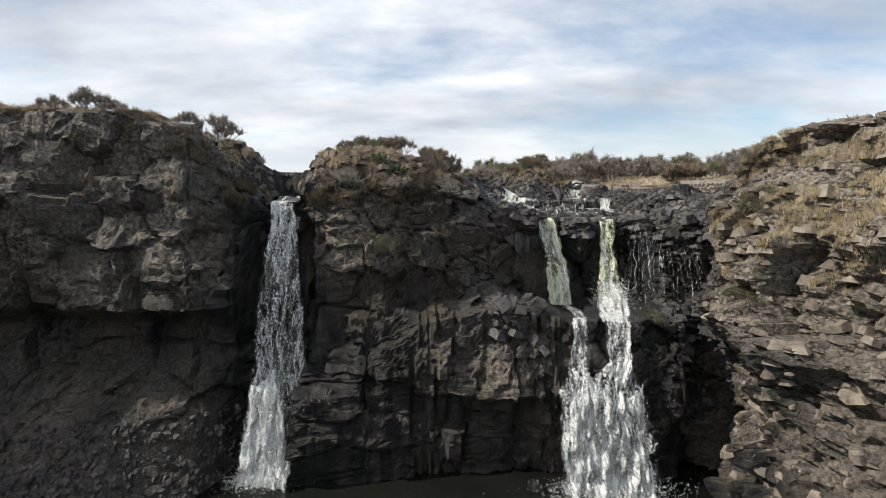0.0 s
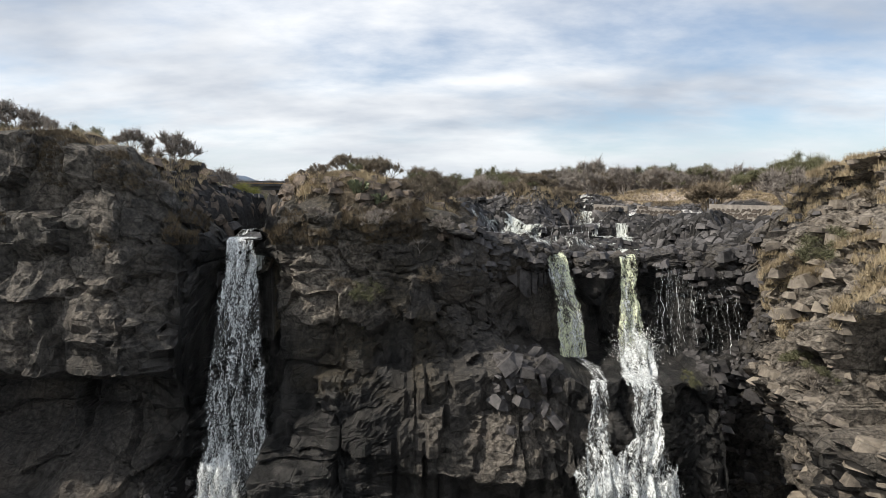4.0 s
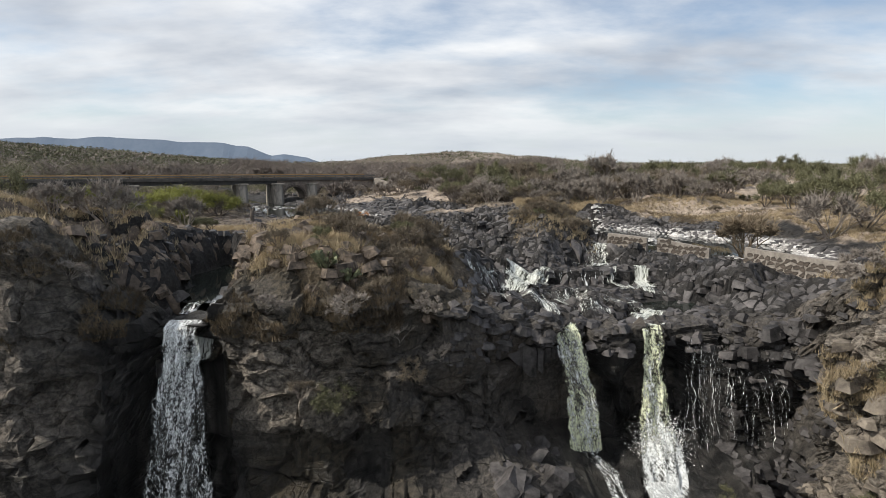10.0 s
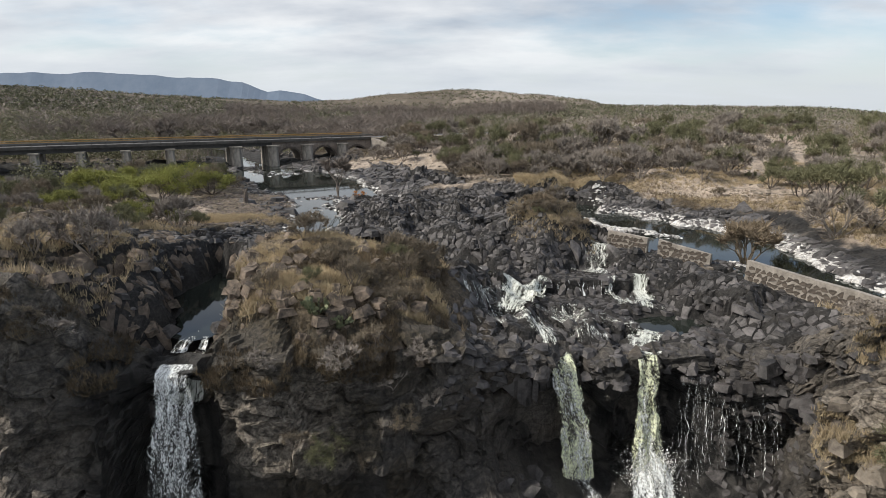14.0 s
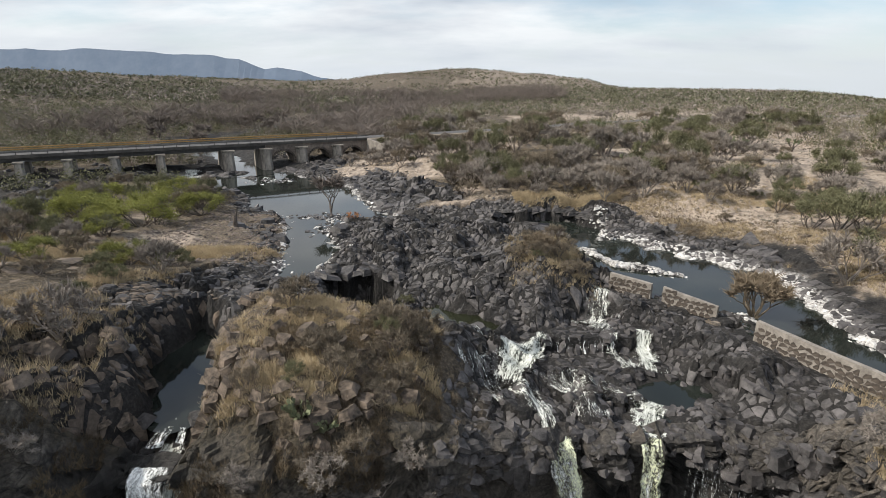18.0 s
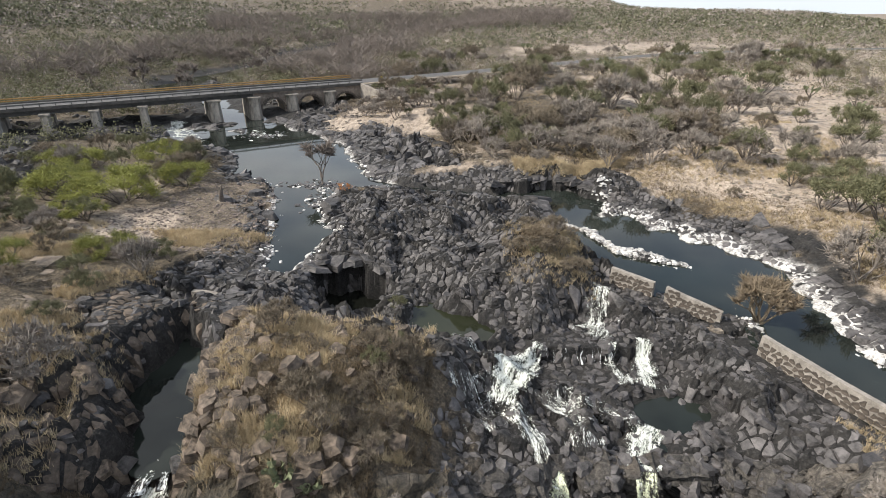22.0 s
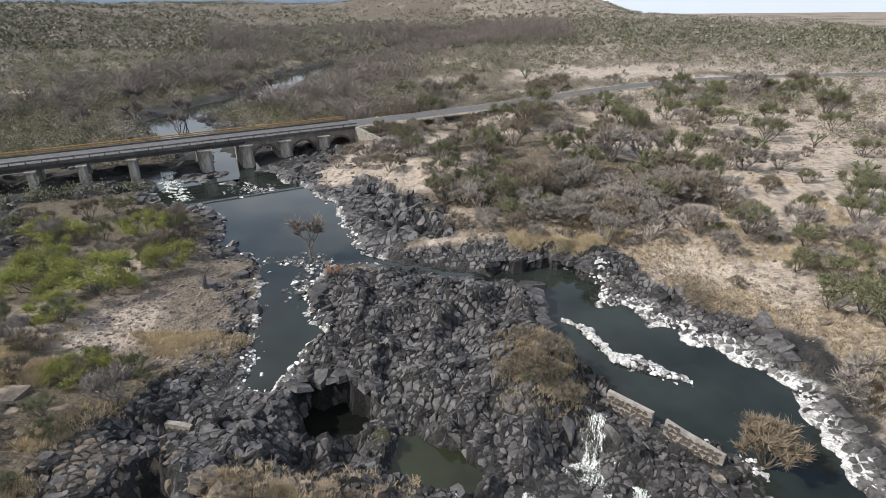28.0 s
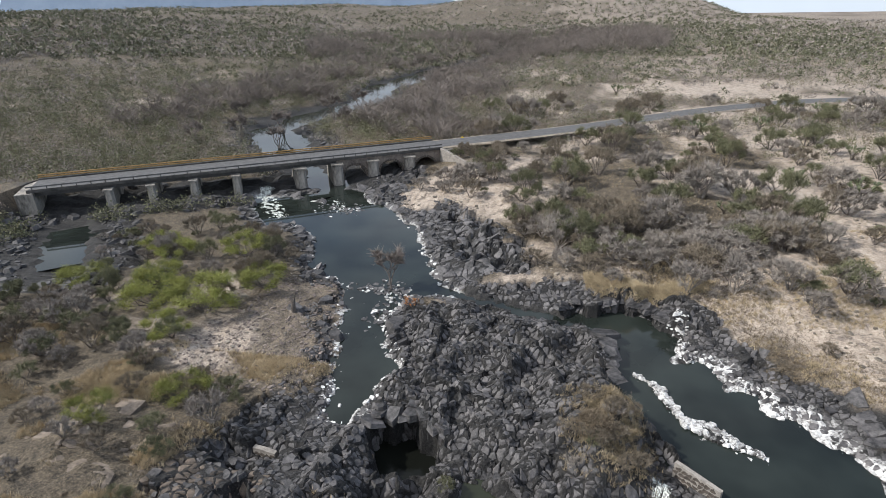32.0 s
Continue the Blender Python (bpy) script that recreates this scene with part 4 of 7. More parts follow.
    disp = disp * (1 + 0.5 * right) + 0.5 * fbm(S / 5, hz / 5, 3, 91)
    talus = smooth(-16, -17.5, hz) * smooth(-16, -18, px)
    disp = disp * (1 - 0.7 * talus)
    rim = smooth(0, 3.0, V)
    disp = disp * (0.3 + 0.7 * rim)
    px, py = px + way[:, :1] * disp, py + way[:, 1:] * disp
    pz = hz + (0.25 * b2 + 0.1 * fbm(S, V, 2, 95)) * smooth(0.0, 1.0, V) + (1 - smooth(0, 2.2, V)) * 0.35 * fbm(S / 2, V / 2, 3, 96) - 0.9 * (1 - smooth(0, 0.7, V))
    # a skirt behind the rim
    px, py, pz = (np.concatenate([a[:, :1] + o, a], 1) for a, o in ((px, 0.0), (py, 0.0), (pz, -7.0)))
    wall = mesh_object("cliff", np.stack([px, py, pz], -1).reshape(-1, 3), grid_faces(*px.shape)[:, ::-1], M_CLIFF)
    px = px[:, 1:]
    # wet rock round the falls; the shade of the hollows is painted in with it
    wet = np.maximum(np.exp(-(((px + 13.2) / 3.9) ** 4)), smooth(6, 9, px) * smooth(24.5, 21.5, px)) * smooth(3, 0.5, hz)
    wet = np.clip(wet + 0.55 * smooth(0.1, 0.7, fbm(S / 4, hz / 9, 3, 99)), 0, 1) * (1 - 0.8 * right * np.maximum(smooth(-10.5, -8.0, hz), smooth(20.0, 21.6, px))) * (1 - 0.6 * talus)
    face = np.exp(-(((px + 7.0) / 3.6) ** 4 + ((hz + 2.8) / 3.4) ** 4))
    # painted sunlight on the right wall and column faces; brown rock on spur and left cliff
    sunlit_brown = np.clip(right * (0.25 + 0.6 * smooth(45, 40, py[:, 1:])) * (0.7 + 0.3 * smooth(-11, -5, hz)) + 0.7 * face + 0.42 * smooth(-10, -4, hz) * smooth(-15, -19, px) + 0.45 * col * smooth(-0.45, 0.2, c1) * (1 - j3), 0, 1)
    moss = np.exp(-(((px + 4.5) / 5.5) ** 4)) * smooth(-13, -9, hz) * smooth(-0.5, 0.4, fbm(S / 3, hz / 3, 3, 105)) * 0.8
    brow = smooth(3.2, 1.6, V) * smooth(4.5, 1.5, px) * (np.abs(px + 13.2) > 1.8) * smooth(-0.5, 0.2, fbm(S / 2.5, V / 2.5, 3, 107) + 0.2)
    moss = np.maximum(moss * (1 - face), brow)
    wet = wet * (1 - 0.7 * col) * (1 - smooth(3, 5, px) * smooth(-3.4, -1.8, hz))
    # painted shade: near-black on the low wall and below the columns
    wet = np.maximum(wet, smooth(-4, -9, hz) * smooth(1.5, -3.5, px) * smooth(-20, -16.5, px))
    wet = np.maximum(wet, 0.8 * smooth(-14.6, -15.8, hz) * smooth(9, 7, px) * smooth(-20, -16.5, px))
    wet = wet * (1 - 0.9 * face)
    cov = np.stack([wet, sunlit_brown, moss], -1)
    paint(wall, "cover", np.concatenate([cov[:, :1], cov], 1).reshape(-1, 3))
    tagged(wall, "tall fractured grey basalt gorge wall with ledges and hollows", "cliff", kind="structure")
    return px, py[:, 1:], pz[:, 1:]


WALL = gorge_wall()


# ---- water ----
def sheet(name, outline, z, mat, grow, label, category):
    c = np.mean(outline, 0)
    p = np.array(outline, float)
    e = np.roll(p, -1, 0) - np.roll(p, 1, 0)
    n = np.stack([e[:, 1], -e[:, 0]], -1) / np.linalg.norm(e, axis=1, keepdims=True)
    area = 0.5 * np.sum(p[:, 0] * np.roll(p[:, 1], -1) - np.roll(p[:, 0], -1) * p[:, 1])
    p = p + n * grow * (1 if area > 0 else -1)
    bm = bmesh.new()
    f = bm.faces.new([bm.verts.new((x, y, z)) for x, y in p])
    if f.normal.z < 0:
        f.normal_flip()
    bmesh.ops.triangulate(bm, faces=[f])
    ob = part(name, bm, mat, None)
    return tagged(ob, label, category, kind="structure")


def ribbon_sheet(name, line, half, z, mat, label):
    p = np.array(line, float)
    d = np.gradient(p, axis=0)
    n = np.stack([-d[:, 1], d[:, 0]], -1) / np.linalg.norm(d, axis=1, keepdims=True)
    v = [(*q, z) for q in (p + half * n)] + [(*q, z) for q in (p - half * n)]
    k = len(p)
    ob = mesh_object(name, v, [(i, k + i, k + i + 1, i + 1) for i in range(k - 1)], mat)
    return tagged(ob, label, "water", kind="structure")


sheet("water_pond", POND, WATER, M_WATER, 1.0, "still dark river pond reflecting the pale sky", "water")
sheet("water_reach", REACH, WATER, M_WATER, 1.0, "still dark river reach behind a stone weir", "water")
ribbon_sheet("water_stream", STREAM, 1.7, WATER + 0.02, M_WATER, "shallow stream joining two river pools")
ribbon_sheet("water_upstream", RIVER_UP, 11.0, WATER + 0.03, M_WATER, "winding river between dark rocks upstream")
ribbon_sheet("water_side_arm", SIDE_ARM, 5.5, WATER + 0.03, M_WATER, "narrow side arm of the river")
sheet("water_channel", [(-17.3, 61.5), (-15.5, 59.5), (-14.1, 56.7), (-13, 54), (-12.9, 52), (-12.3, 49.0), (-12.8, 48.2), (-13.4, 47.8), (-14.3, 48.1), (-15.2, 49.0), (-16.2, 52.1), (-18, 54.5), (-18, 56.7)], 0.25, M_WATER, 0.4, "dark water channel leading to the waterfall", "water")
sheet("water_cave_pool", CAVE_POOL, -2.5, M_POOL, 0.3, "black pool under an overhanging rock rim", "water")
sheet("water_green_pool", GREEN_POOL, -0.5, M_GREENWATER, 0.5, "greenish algae pool among basalt", "water")
sheet("water_gorge", [(-60, -60), (35, -60), (30, 52), (-55, 52)], -22.0, M_POOL, 0.0, "dark water at the foot of the falls", "water")


# ---- white water ----
M_FALL = fall_material("white_water", 0.605)
M_FALLTHIN = fall_material("thin_white_water", 0.64)
M_FALLGREEN = fall_material("greenish_white_water", 0.58, (0.72, 0.76, 0.54))
M_FALLDENSE = fall_material("dense_white_water", 0.56)
M_FALLSTRAND = fall_material("stranded_white_water", 0.62)
M_FOAMFULL = foam_material("full_foam", 0.53)
M_FOAM = foam_material("foam", 0.59)
M_FROTH = foam_material("froth", 0.635)
M_FOAMTHIN = foam_material("thin_foam", 0.61)


def curve3(pts, n):
    """n points along a line through pts."""
    p = np.array(pts, float)
    d = np.r_[0, np.cumsum(np.linalg.norm(np.diff(p, axis=0), axis=1))]
    t = np.linspace(0, d[-1], n)
    return np.stack([np.interp(t, d, p[:, k]) for k in range(3)], -1)


def run_along(ob, across, down, seed):
    """Metres across and down the flow, for the water's threads."""
    out = np.stack([across + 3.7 * seed, down + 1.9 * seed, np.full(across.shape, 0.37 * seed)], -1)
    ob.data.attributes.new("run", "FLOAT_VECTOR", "POINT").data.foreach_set("vector", out.astype(np.float32).ravel())


def fall_sheet(name, left, right, mat, parent, nu=28, nv=90, rough=0.25, seed=0, label="", ragged=0.0, dense=0.0):
    """A sheet of falling water between its left and right edge lines, with ragged strands."""
    L, R = curve3(left, nv), curve3(right, nv)
    u = np.linspace(0, 1, nu)
    P = L[:, None] * (1 - u)[None, :, None] + R[:, None] * u[None, :, None]
    V = np.repeat(np.linspace(0, 1, nv)[:, None], nu, 1)
    U = np.repeat(u[None], nv, 0)
    w = np.linalg.norm(R - L, axis=1)[:, None] * (U - 0.5)
    n = fbm(w / 0.5 + seed * 9, P[..., 2] / 2.2, 4, 200 + seed)
    fell = np.r_[0, np.cumsum(np.linalg.norm(np.diff((L + R) / 2, axis=0), axis=1))]
    P[..., 1] -= rough * n * (0.3 + V)
    P[..., 0] += 0.12 * fbm(w / 0.7, P[..., 2] / 0.8, 3, 230 + seed)
    ob = mesh_object(name, P.reshape(-1, 3), grid_faces(nv, nu), mat, parent, label, shade=True)
    run_along(ob, w, np.repeat(fell[:, None], nu, 1), seed)
    edge = np.minimum(smooth(0, 0.16, U), smooth(1, 0.84, U))
    fade = edge * 0.75 - 0.35 + 0.12 * V - ragged * smooth(0.22, 0.0, V + 0.12 * n) + dense * smooth(0.45, 0.0, V)
    att = ob.data.attributes.new("fade", "FLOAT", "POINT")
    att.data.foreach_set("value", fade.astype(np.float32).ravel())
    return ob


def foam_sheet(name, line, widths, mat, parent, lift=0.07, seed=0, label="", floor=-99.0):
    """White water running over the ground along a line."""
    nv, nu = 50, 22
    p = curve3([(x, y, w) for (x, y), w in zip(line, widths)], nv)
    d = np.gradient(p[:, :2], axis=0)
    n = np.stack([-d[:, 1], d[:, 0]], -1) / np.linalg.norm(d, axis=1, keepdims=True)
    u = np.linspace(-1, 1, nu)
    x = p[:, None, 0] + n[:, None, 0] * u * p[:, None, 2]
    y = p[:, None, 1] + n[:, None, 1] * u * p[:, None, 2]
    z = np.array([[height(a, b) for a, b in zip(r, q)] for r, q in zip(x, y)])
    z = np.maximum(z, np.median(z, axis=1, keepdims=True) - 0.1)
    z = np.maximum(z, floor - 0.16)
    for _ in range(5):
        q = np.pad(z, 1, mode="edge")
        z = 0.3 * z + 0.7 * (q[:-2, 1:-1] + q[2:, 1:-1] + q[1:-1, :-2] + q[1:-1, 2:]) / 4
    z = z + 0.16 + lift + 0.07 * fbm(x * 2, y * 2, 3, 300 + seed)
    ob = mesh_object(name, np.stack([x, y, z], -1).reshape(-1, 3), grid_faces(nv, nu), mat, parent, label, shade=True)
    gone = np.r_[0, np.cumsum(np.hypot(*np.diff(p[:, :2], axis=0).T))]
    run_along(ob, u[None] * p[:, 2:3], np.repeat(gone[:, None], nu, 1), seed)
    U, V = np.repeat(np.abs(u)[None], nv, 0), np.repeat(np.linspace(0, 1, nv)[:, None], nu, 1)
    fade = smooth(1, 0.3, U + 0.35 * fbm(x, y, 3, 320 + seed)) * np.minimum(smooth(0, 0.1, V), smooth(1, 0.85, V)) * 0.8 - 0.42
    att = ob.data.attributes.new("fade", "FLOAT", "POINT")
    att.data.foreach_set("value", fade.astype(np.float32).ravel())
    return ob


def spray(name, count, centre, spread, size, parent, seed, label=""):
    """Drops and clots of white water thrown clear of a fall."""
    rng = np.random.default_rng(seed)
    c = np.array(centre) + rng.normal(size=(count, 3)) * np.array(spread)
    e = rng.normal(size=(count, 4, 3)) * (size * rng.uniform(0.4, 1.3, (count, 1, 1)))
    e[:, 3] = -e[:, :3].sum(1) * 0.5
    v = (c[:, None] + e).reshape(-1, 3)
    k = np.arange(count)[:, None] * 4
    f = np.concatenate([k + np.array(t) for t in ((0, 1, 2), (0, 3, 1), (1, 3, 2), (2, 3, 0))])
    return tagged(mesh_object(name, v, f, M_SPRAY, parent, label), kind="stuff")


M_SPRAY = simple("spray_drops", (0.75, 0.77, 0.76), (0.88, 0.89, 0.88), 6, 0.4, 0.0)

left_fall = new("waterfall")
tagged(left_fall, "tall narrow white waterfall dropping beside a dark wall", "waterfall")
for k, m in enumerate((M_FALLSTRAND, M_FALLTHIN)):
    g = 0.3 * k
    fall_sheet("water_sheet", [(-14.1, 45.1, -0.1), (-14.1, 44.3 - g, -0.3), (-14.2, 43.5 - g, -2.6), (-15.1, 42.6 - g, -8), (-15.7, 42.0 - g, -14), (-16.3, 41.2 - g, -22)],
               [(-12.0, 45.1, -0.1), (-11.8, 44.3 - g, -0.3), (-11.4, 43.6 - g, -2.6), (-10.7, 42.8 - g, -8), (-10.3, 42.2 - g, -14), (-9.9, 41.4 - g, -22)], m, left_fall, 34, 150, 0.3, k, dense=0.17)
for k in range(2):
    fall_sheet("lower_sheet", [(-14.9, 41.9 - k * 0.3, -12.8), (-15.4, 41.2 - k * 0.3, -15), (-16.4, 40.2 - k * 0.4, -22.0)], [(-12.6, 41.9 - k * 0.3, -12.8), (-12.2, 41.2 - k * 0.3, -15), (-11.4, 40.2 - k * 0.4, -22.0)], M_FALLDENSE if k == 0 else M_FALL, left_fall, 30, 70, 0.4, 7 + k, ragged=1.2)
spray("splash", 2400, (-14.3, 40.3, -21.6), (1.2, 0.7, 0.3), 0.032, left_fall, 3)

upper_fall = new("waterfall")
tagged(upper_fall, "greenish white waterfall plunging into a rocky basin", "waterfall")
for k, m in enumerate((M_FALLGREEN, M_FALLTHIN)):
    g = 0.25 * k
    fall_sheet("water_sheet", [(14.1, 50.2, -1.8), (14.15, 49.5 - g, -2.1), (14.05, 48.9 - g, -4.5), (13.8, 48.3 - g, -7), (13.3, 47.5 - g, -9.7)],
               [(15.9, 50.2, -1.8), (15.7, 49.5 - g, -2.1), (15.6, 48.9 - g, -4.5), (15.9, 48.3 - g, -7), (16.7, 47.5 - g, -9.7)], m, upper_fall, 30, 70, 0.3, 11 + k)
spray("splash", 3600, (15.0, 47.4, -8.7), (0.8, 0.7, 0.75), 0.026, upper_fall, 5)

middle_fall = new("waterfall")
tagged(middle_fall, "thin slanting white waterfall over a black hollow", "waterfall")
for k in range(2):
    g = 0.2 * k
    fall_sheet("water_sheet", [(8.2, 50.0, -1.6), (8.3, 49.2 - g, -1.9), (8.9, 48.4 - g, -5), (9.2, 47.7 - g, -9.3)],
               [(10.1, 50.0, -1.6), (10.3, 49.2 - g, -1.9), (11.1, 48.4 - g, -5), (11.7, 47.7 - g, -9.3)], M_FALLGREEN if k == 0 else M_FALLTHIN, middle_fall, 24, 60, 0.25, 21 + k, dense=0.1)

fall_sheet("burst", [(13.9, 48.0, -6.9), (13.3, 46.8, -8.6), (12.6, 44.5, -9.5), (12.4, 42.4, -9.7)], [(15.9, 48.0, -6.9), (16.4, 46.8, -8.6), (16.0, 44.5, -9.5), (14.8, 42.4, -9.7)], M_FALLDENSE, upper_fall, 30, 40, 0.6, 17, ragged=0.6)
fall_sheet("run_off", [(9.9, 47.6, -9.2), (10.5, 45.0, -9.3), (10.5, 42.5, -9.5)], [(11.2, 47.6, -9.2), (11.9, 45.0, -9.3), (11.8, 42.5, -9.5)], M_FALL, middle_fall, 20, 30, 0.2, 18)

lower_fall = new("waterfall")
tagged(lower_fall, "broad foaming white waterfall spreading over dark steps", "waterfall")
for k, m in enumerate((M_FALL, M_FALLSTRAND)):
    g = 0.3 * k
    fall_sheet("water_sheet", [(12.6, 44.0, -9.2), (12.4, 41.5 - g, -9.4), (12.3, 40.6 - g, -12.4), (10.6, 40.2 - g, -13.6), (9.2, 39.8 - g, -15.4), (8.3, 39.0 - g, -22)],
               [(14.8, 44.0, -9.2), (14.7, 41.5 - g, -9.4), (14.5, 40.6 - g, -12.4), (15.0, 40.2 - g, -13.6), (15.7, 39.8 - g, -15.4), (16.7, 39.0 - g, -22)], m, lower_fall, 60, 110, 0.5, 31 + k)
    fall_sheet("side_sheet", [(10.2, 42.6, -9.4), (10.0, 41.6 - g, -10.0), (9.6, 41.0 - g, -13), (8.4, 40.0 - g, -14.5), (8.6, 39.2 - g, -22)],
               [(11.5, 42.6, -9.4), (11.4, 41.6 - g, -10.0), (11.2, 41.0 - g, -13), (12.4, 40.0 - g, -14.5), (12.8, 39.2 - g, -22)], m, lower_fall, 40, 90, 0.5, 41 + k)
fall_sheet("front_sheet", [(9.6, 40.4, -12.9), (8.6, 39.5, -15.5), (8.4, 38.4, -22)], [(15.4, 40.4, -12.9), (16.0, 39.5, -15.5), (16.6, 38.4, -22)], M_FALLDENSE, lower_fall, 60, 70, 0.7, 51, ragged=1.4)
spray("splash", 3800, (12.6, 38.6, -21.6), (2.2, 0.8, 0.35), 0.035, lower_fall, 6)

curtain = new("waterfall")
tagged(curtain, "fine white trickles veiling a bulging black rock", "waterfall")
rng = np.random.default_rng(12)
for k in range(64):
    a = 16.6 + 5.6 * k / 63 + rng.uniform(-0.1, 0.1)
    top = rng.uniform(-3.2, -2.2)
    w = rng.uniform(0.008, 0.026)
    lean = 0.16 * (a - 19.0) + rng.uniform(-0.3, 0.3)
    out = 49.6 - 0.25 * abs(a - 19.5)
    low = rng.uniform(-9.3, -6.0)
    fall_sheet("trickle", [(a - w, out - 0.6, top), (a - w + lean, out - 1.9, low)], [(a + w, out - 0.6, top), (a + w + lean, out - 1.9, low)], M_FALLSTRAND if k % 5 else M_FALL, curtain, 5, 40, 0.3, 60 + k)

cascade = new("cascade")
tagged(cascade, "white cascades splitting over a low basalt shelf", "cascade")
foam_sheet("left_run", [(10.4, 61.4), (9.8, 60.2), (8.6, 58.6), (7.3, 56.4), (6.4, 54.2)], [0.5, 1.0, 1.8, 2.3, 2.2], M_FOAMFULL, cascade, 0.22, 1)
foam_sheet("left_run_thread", [(7.0, 55.2), (7.9, 53.2), (8.8, 51.2), (9.3, 49.7)], [1.6, 1.2, 1.0, 0.8], M_FOAM, cascade, 0.1, 2)
foam_sheet("right_run", [(15.7, 61.4), (15.4, 60.0), (15.6, 58.4), (15.8, 57.0)], [0.6, 0.7, 0.8, 0.9], M_FOAM, cascade, 0.2, 3)
foam_sheet("outer_run", [(18.4, 61.8), (17.7, 60.4), (17.6, 58.8), (17.5, 57.0)], [0.7, 1.1, 1.5, 2.0], M_FOAMFULL, cascade, 0.25, 4)
foam_sheet("inflow", [(16.8, 69.6), (16.0, 67.2), (15.4, 64.6), (14.6, 62.6), (13.5, 61.2)], [0.8, 1.4, 1.8, 2.6, 2.8], M_FOAM, cascade, 0.14, 5)
foam_sheet("pool_foam", [(17.2, 54.0), (16.0, 52.8), (15.3, 51.4), (15.0, 50.1)], [0.9, 1.8, 1.9, 1.1], M_FOAMFULL, cascade, 0.05, 6, floor=-1.95)
foam_sheet("rim_foam", [(3.0, 60.8), (5.0, 59.6), (7.4, 58.8), (8.8, 58.4)], [0.5, 0.7, 0.7, 0.6], M_FOAMTHIN, cascade, 0.1, 7)
foam_sheet("shelf_foam", [(4.4, 56.6), (5.6, 54.0), (6.6, 51.8)], [2.2, 2.6, 2.0], M_FROTH, cascade, 0.06, 8)
foam_sheet("cross_run", [(7.6, 57.0), (10.4, 55.8), (13.2, 55.2), (15.6, 54.2), (17.4, 53.2)], [0.7, 0.9, 1.0, 1.0, 0.8], M_FOAMTHIN, cascade, 0.1, 15)
foam_sheet("froth", [(11.4, 57.5), (11.4, 54.0), (11.8, 51.0)], [2.0, 2.2, 1.8], M_FROTH, cascade, 0.08, 12)
for k in range(15):
    a = 10.8 + 4.4 * k / 14 + rng.uniform(-0.25, 0.25)
    w = rng.uniform(0.02, 0.09)
    low = rng.uniform(-1.4, -0.7)
    fall_sheet("trickle", [(a - w, 60.6, -0.12), (a - w * 1.4, 60.1, low)], [(a + w, 60.6, -0.12), (a + w * 1.4, 60.1, low)], M_FALLSTRAND if k % 3 else M_FALL, cascade, 4, 16, 0.12, 90 + k)

rapids = new("cascade")
tagged(rapids, "white rapids running between rocks under the bridge", "cascade")
foam_sheet("upper_run", [(-53, 139), (-51.5, 134), (-47, 128), (-41, 121.5)], [1.6, 2.4, 2.6, 2.8], M_FOAMFULL, rapids, -0.02, 24, floor=0.42)
foam_sheet("side_run", [(-36, 134), (-33.5, 130), (-31, 127)], [1.6, 1.8, 1.6], M_FOAM, rapids, -0.02, 25, floor=0.42)

chute = new("cascade")
tagged(chute, "small white cascade stepping down to the waterfall lip", "cascade")
foam_sheet("upper_run", [(-13.7, 49.2), (-13.5, 47.9)], [0.5, 0.9], M_FOAMTHIN, chute, 0.0, 9, floor=0.22)
fall_sheet("step_sheet", [(-14.2, 47.9, 0.32), (-14.3, 47.4, 0.25), (-14.6, 46.9, -0.2)], [(-13.2, 47.9, 0.32), (-13.2, 47.4, 0.25), (-13.4, 46.9, -0.25)], M_FALLSTRAND, chute, 16, 20, 0.15, 13)
fall_sheet("step_sheet", [(-12.9, 48.0, 0.32), (-12.8, 47.6, 0.25), (-12.9, 47.1, -0.2)], [(-12.3, 48.0, 0.32), (-12.2, 47.6, 0.25), (-12.2, 47.1, -0.2)], M_FALLSTRAND, chute, 12, 20, 0.15, 14)
foam_sheet("lip_run", [(-13.4, 48.0), (-13.5, 47.2), (-13.2, 46.0), (-13.0, 44.7)], [0.9, 1.4, 1.5, 1.2], M_FOAMFULL, chute, 0.1, 10)
sheet("water_flume", [(14.8, 57.4), (17.2, 59.4), (19.8, 58.9), (22, 56.8), (22.2, 54), (19.9, 52.4), (17.6, 51.9), (16.6, 50.3), (15.2, 50.1), (13.8, 50.4), (14.5, 53.4)], -1.93, M_WATER, -0.7, "dark basin water above the waterfall", "water")


# ---- stone weir ----
def stone_mesh(name, rng, size, mat, sides=6):
    """A flat-faced fieldstone, set in mortar: a many-sided slab with a chamfered face."""
    a = np.sort(rng.uniform(0, 2 * math.pi, sides) * 0.35 + np.linspace(0, 2 * math.pi, sides, endpoint=False))
    r = rng.uniform(0.8, 1.1, sides)
    ring = np.stack([np.cos(a) * r * size[0] / 2, np.zeros(sides), np.sin(a) * r * size[1] / 2], -1)
    v = np.concatenate([ring, ring * (0.8, 1, 0.8) - (0, size[2], 0)])
    f = [tuple(range(sides, 2 * sides))[::-1]] + [(i, (i + 1) % sides, sides + (i + 1) % sides, sides + i) for i in range(sides)]
    me = bpy.data.meshes.new(name)
    me.from_pydata(v.tolist(), [], f)
    me.materials.append(mat)
    return me


STONES = [stone_mesh("stone", np.random.default_rng(k), (0.66, 0.54, 0.06), M_STONE) for k in range(8)]


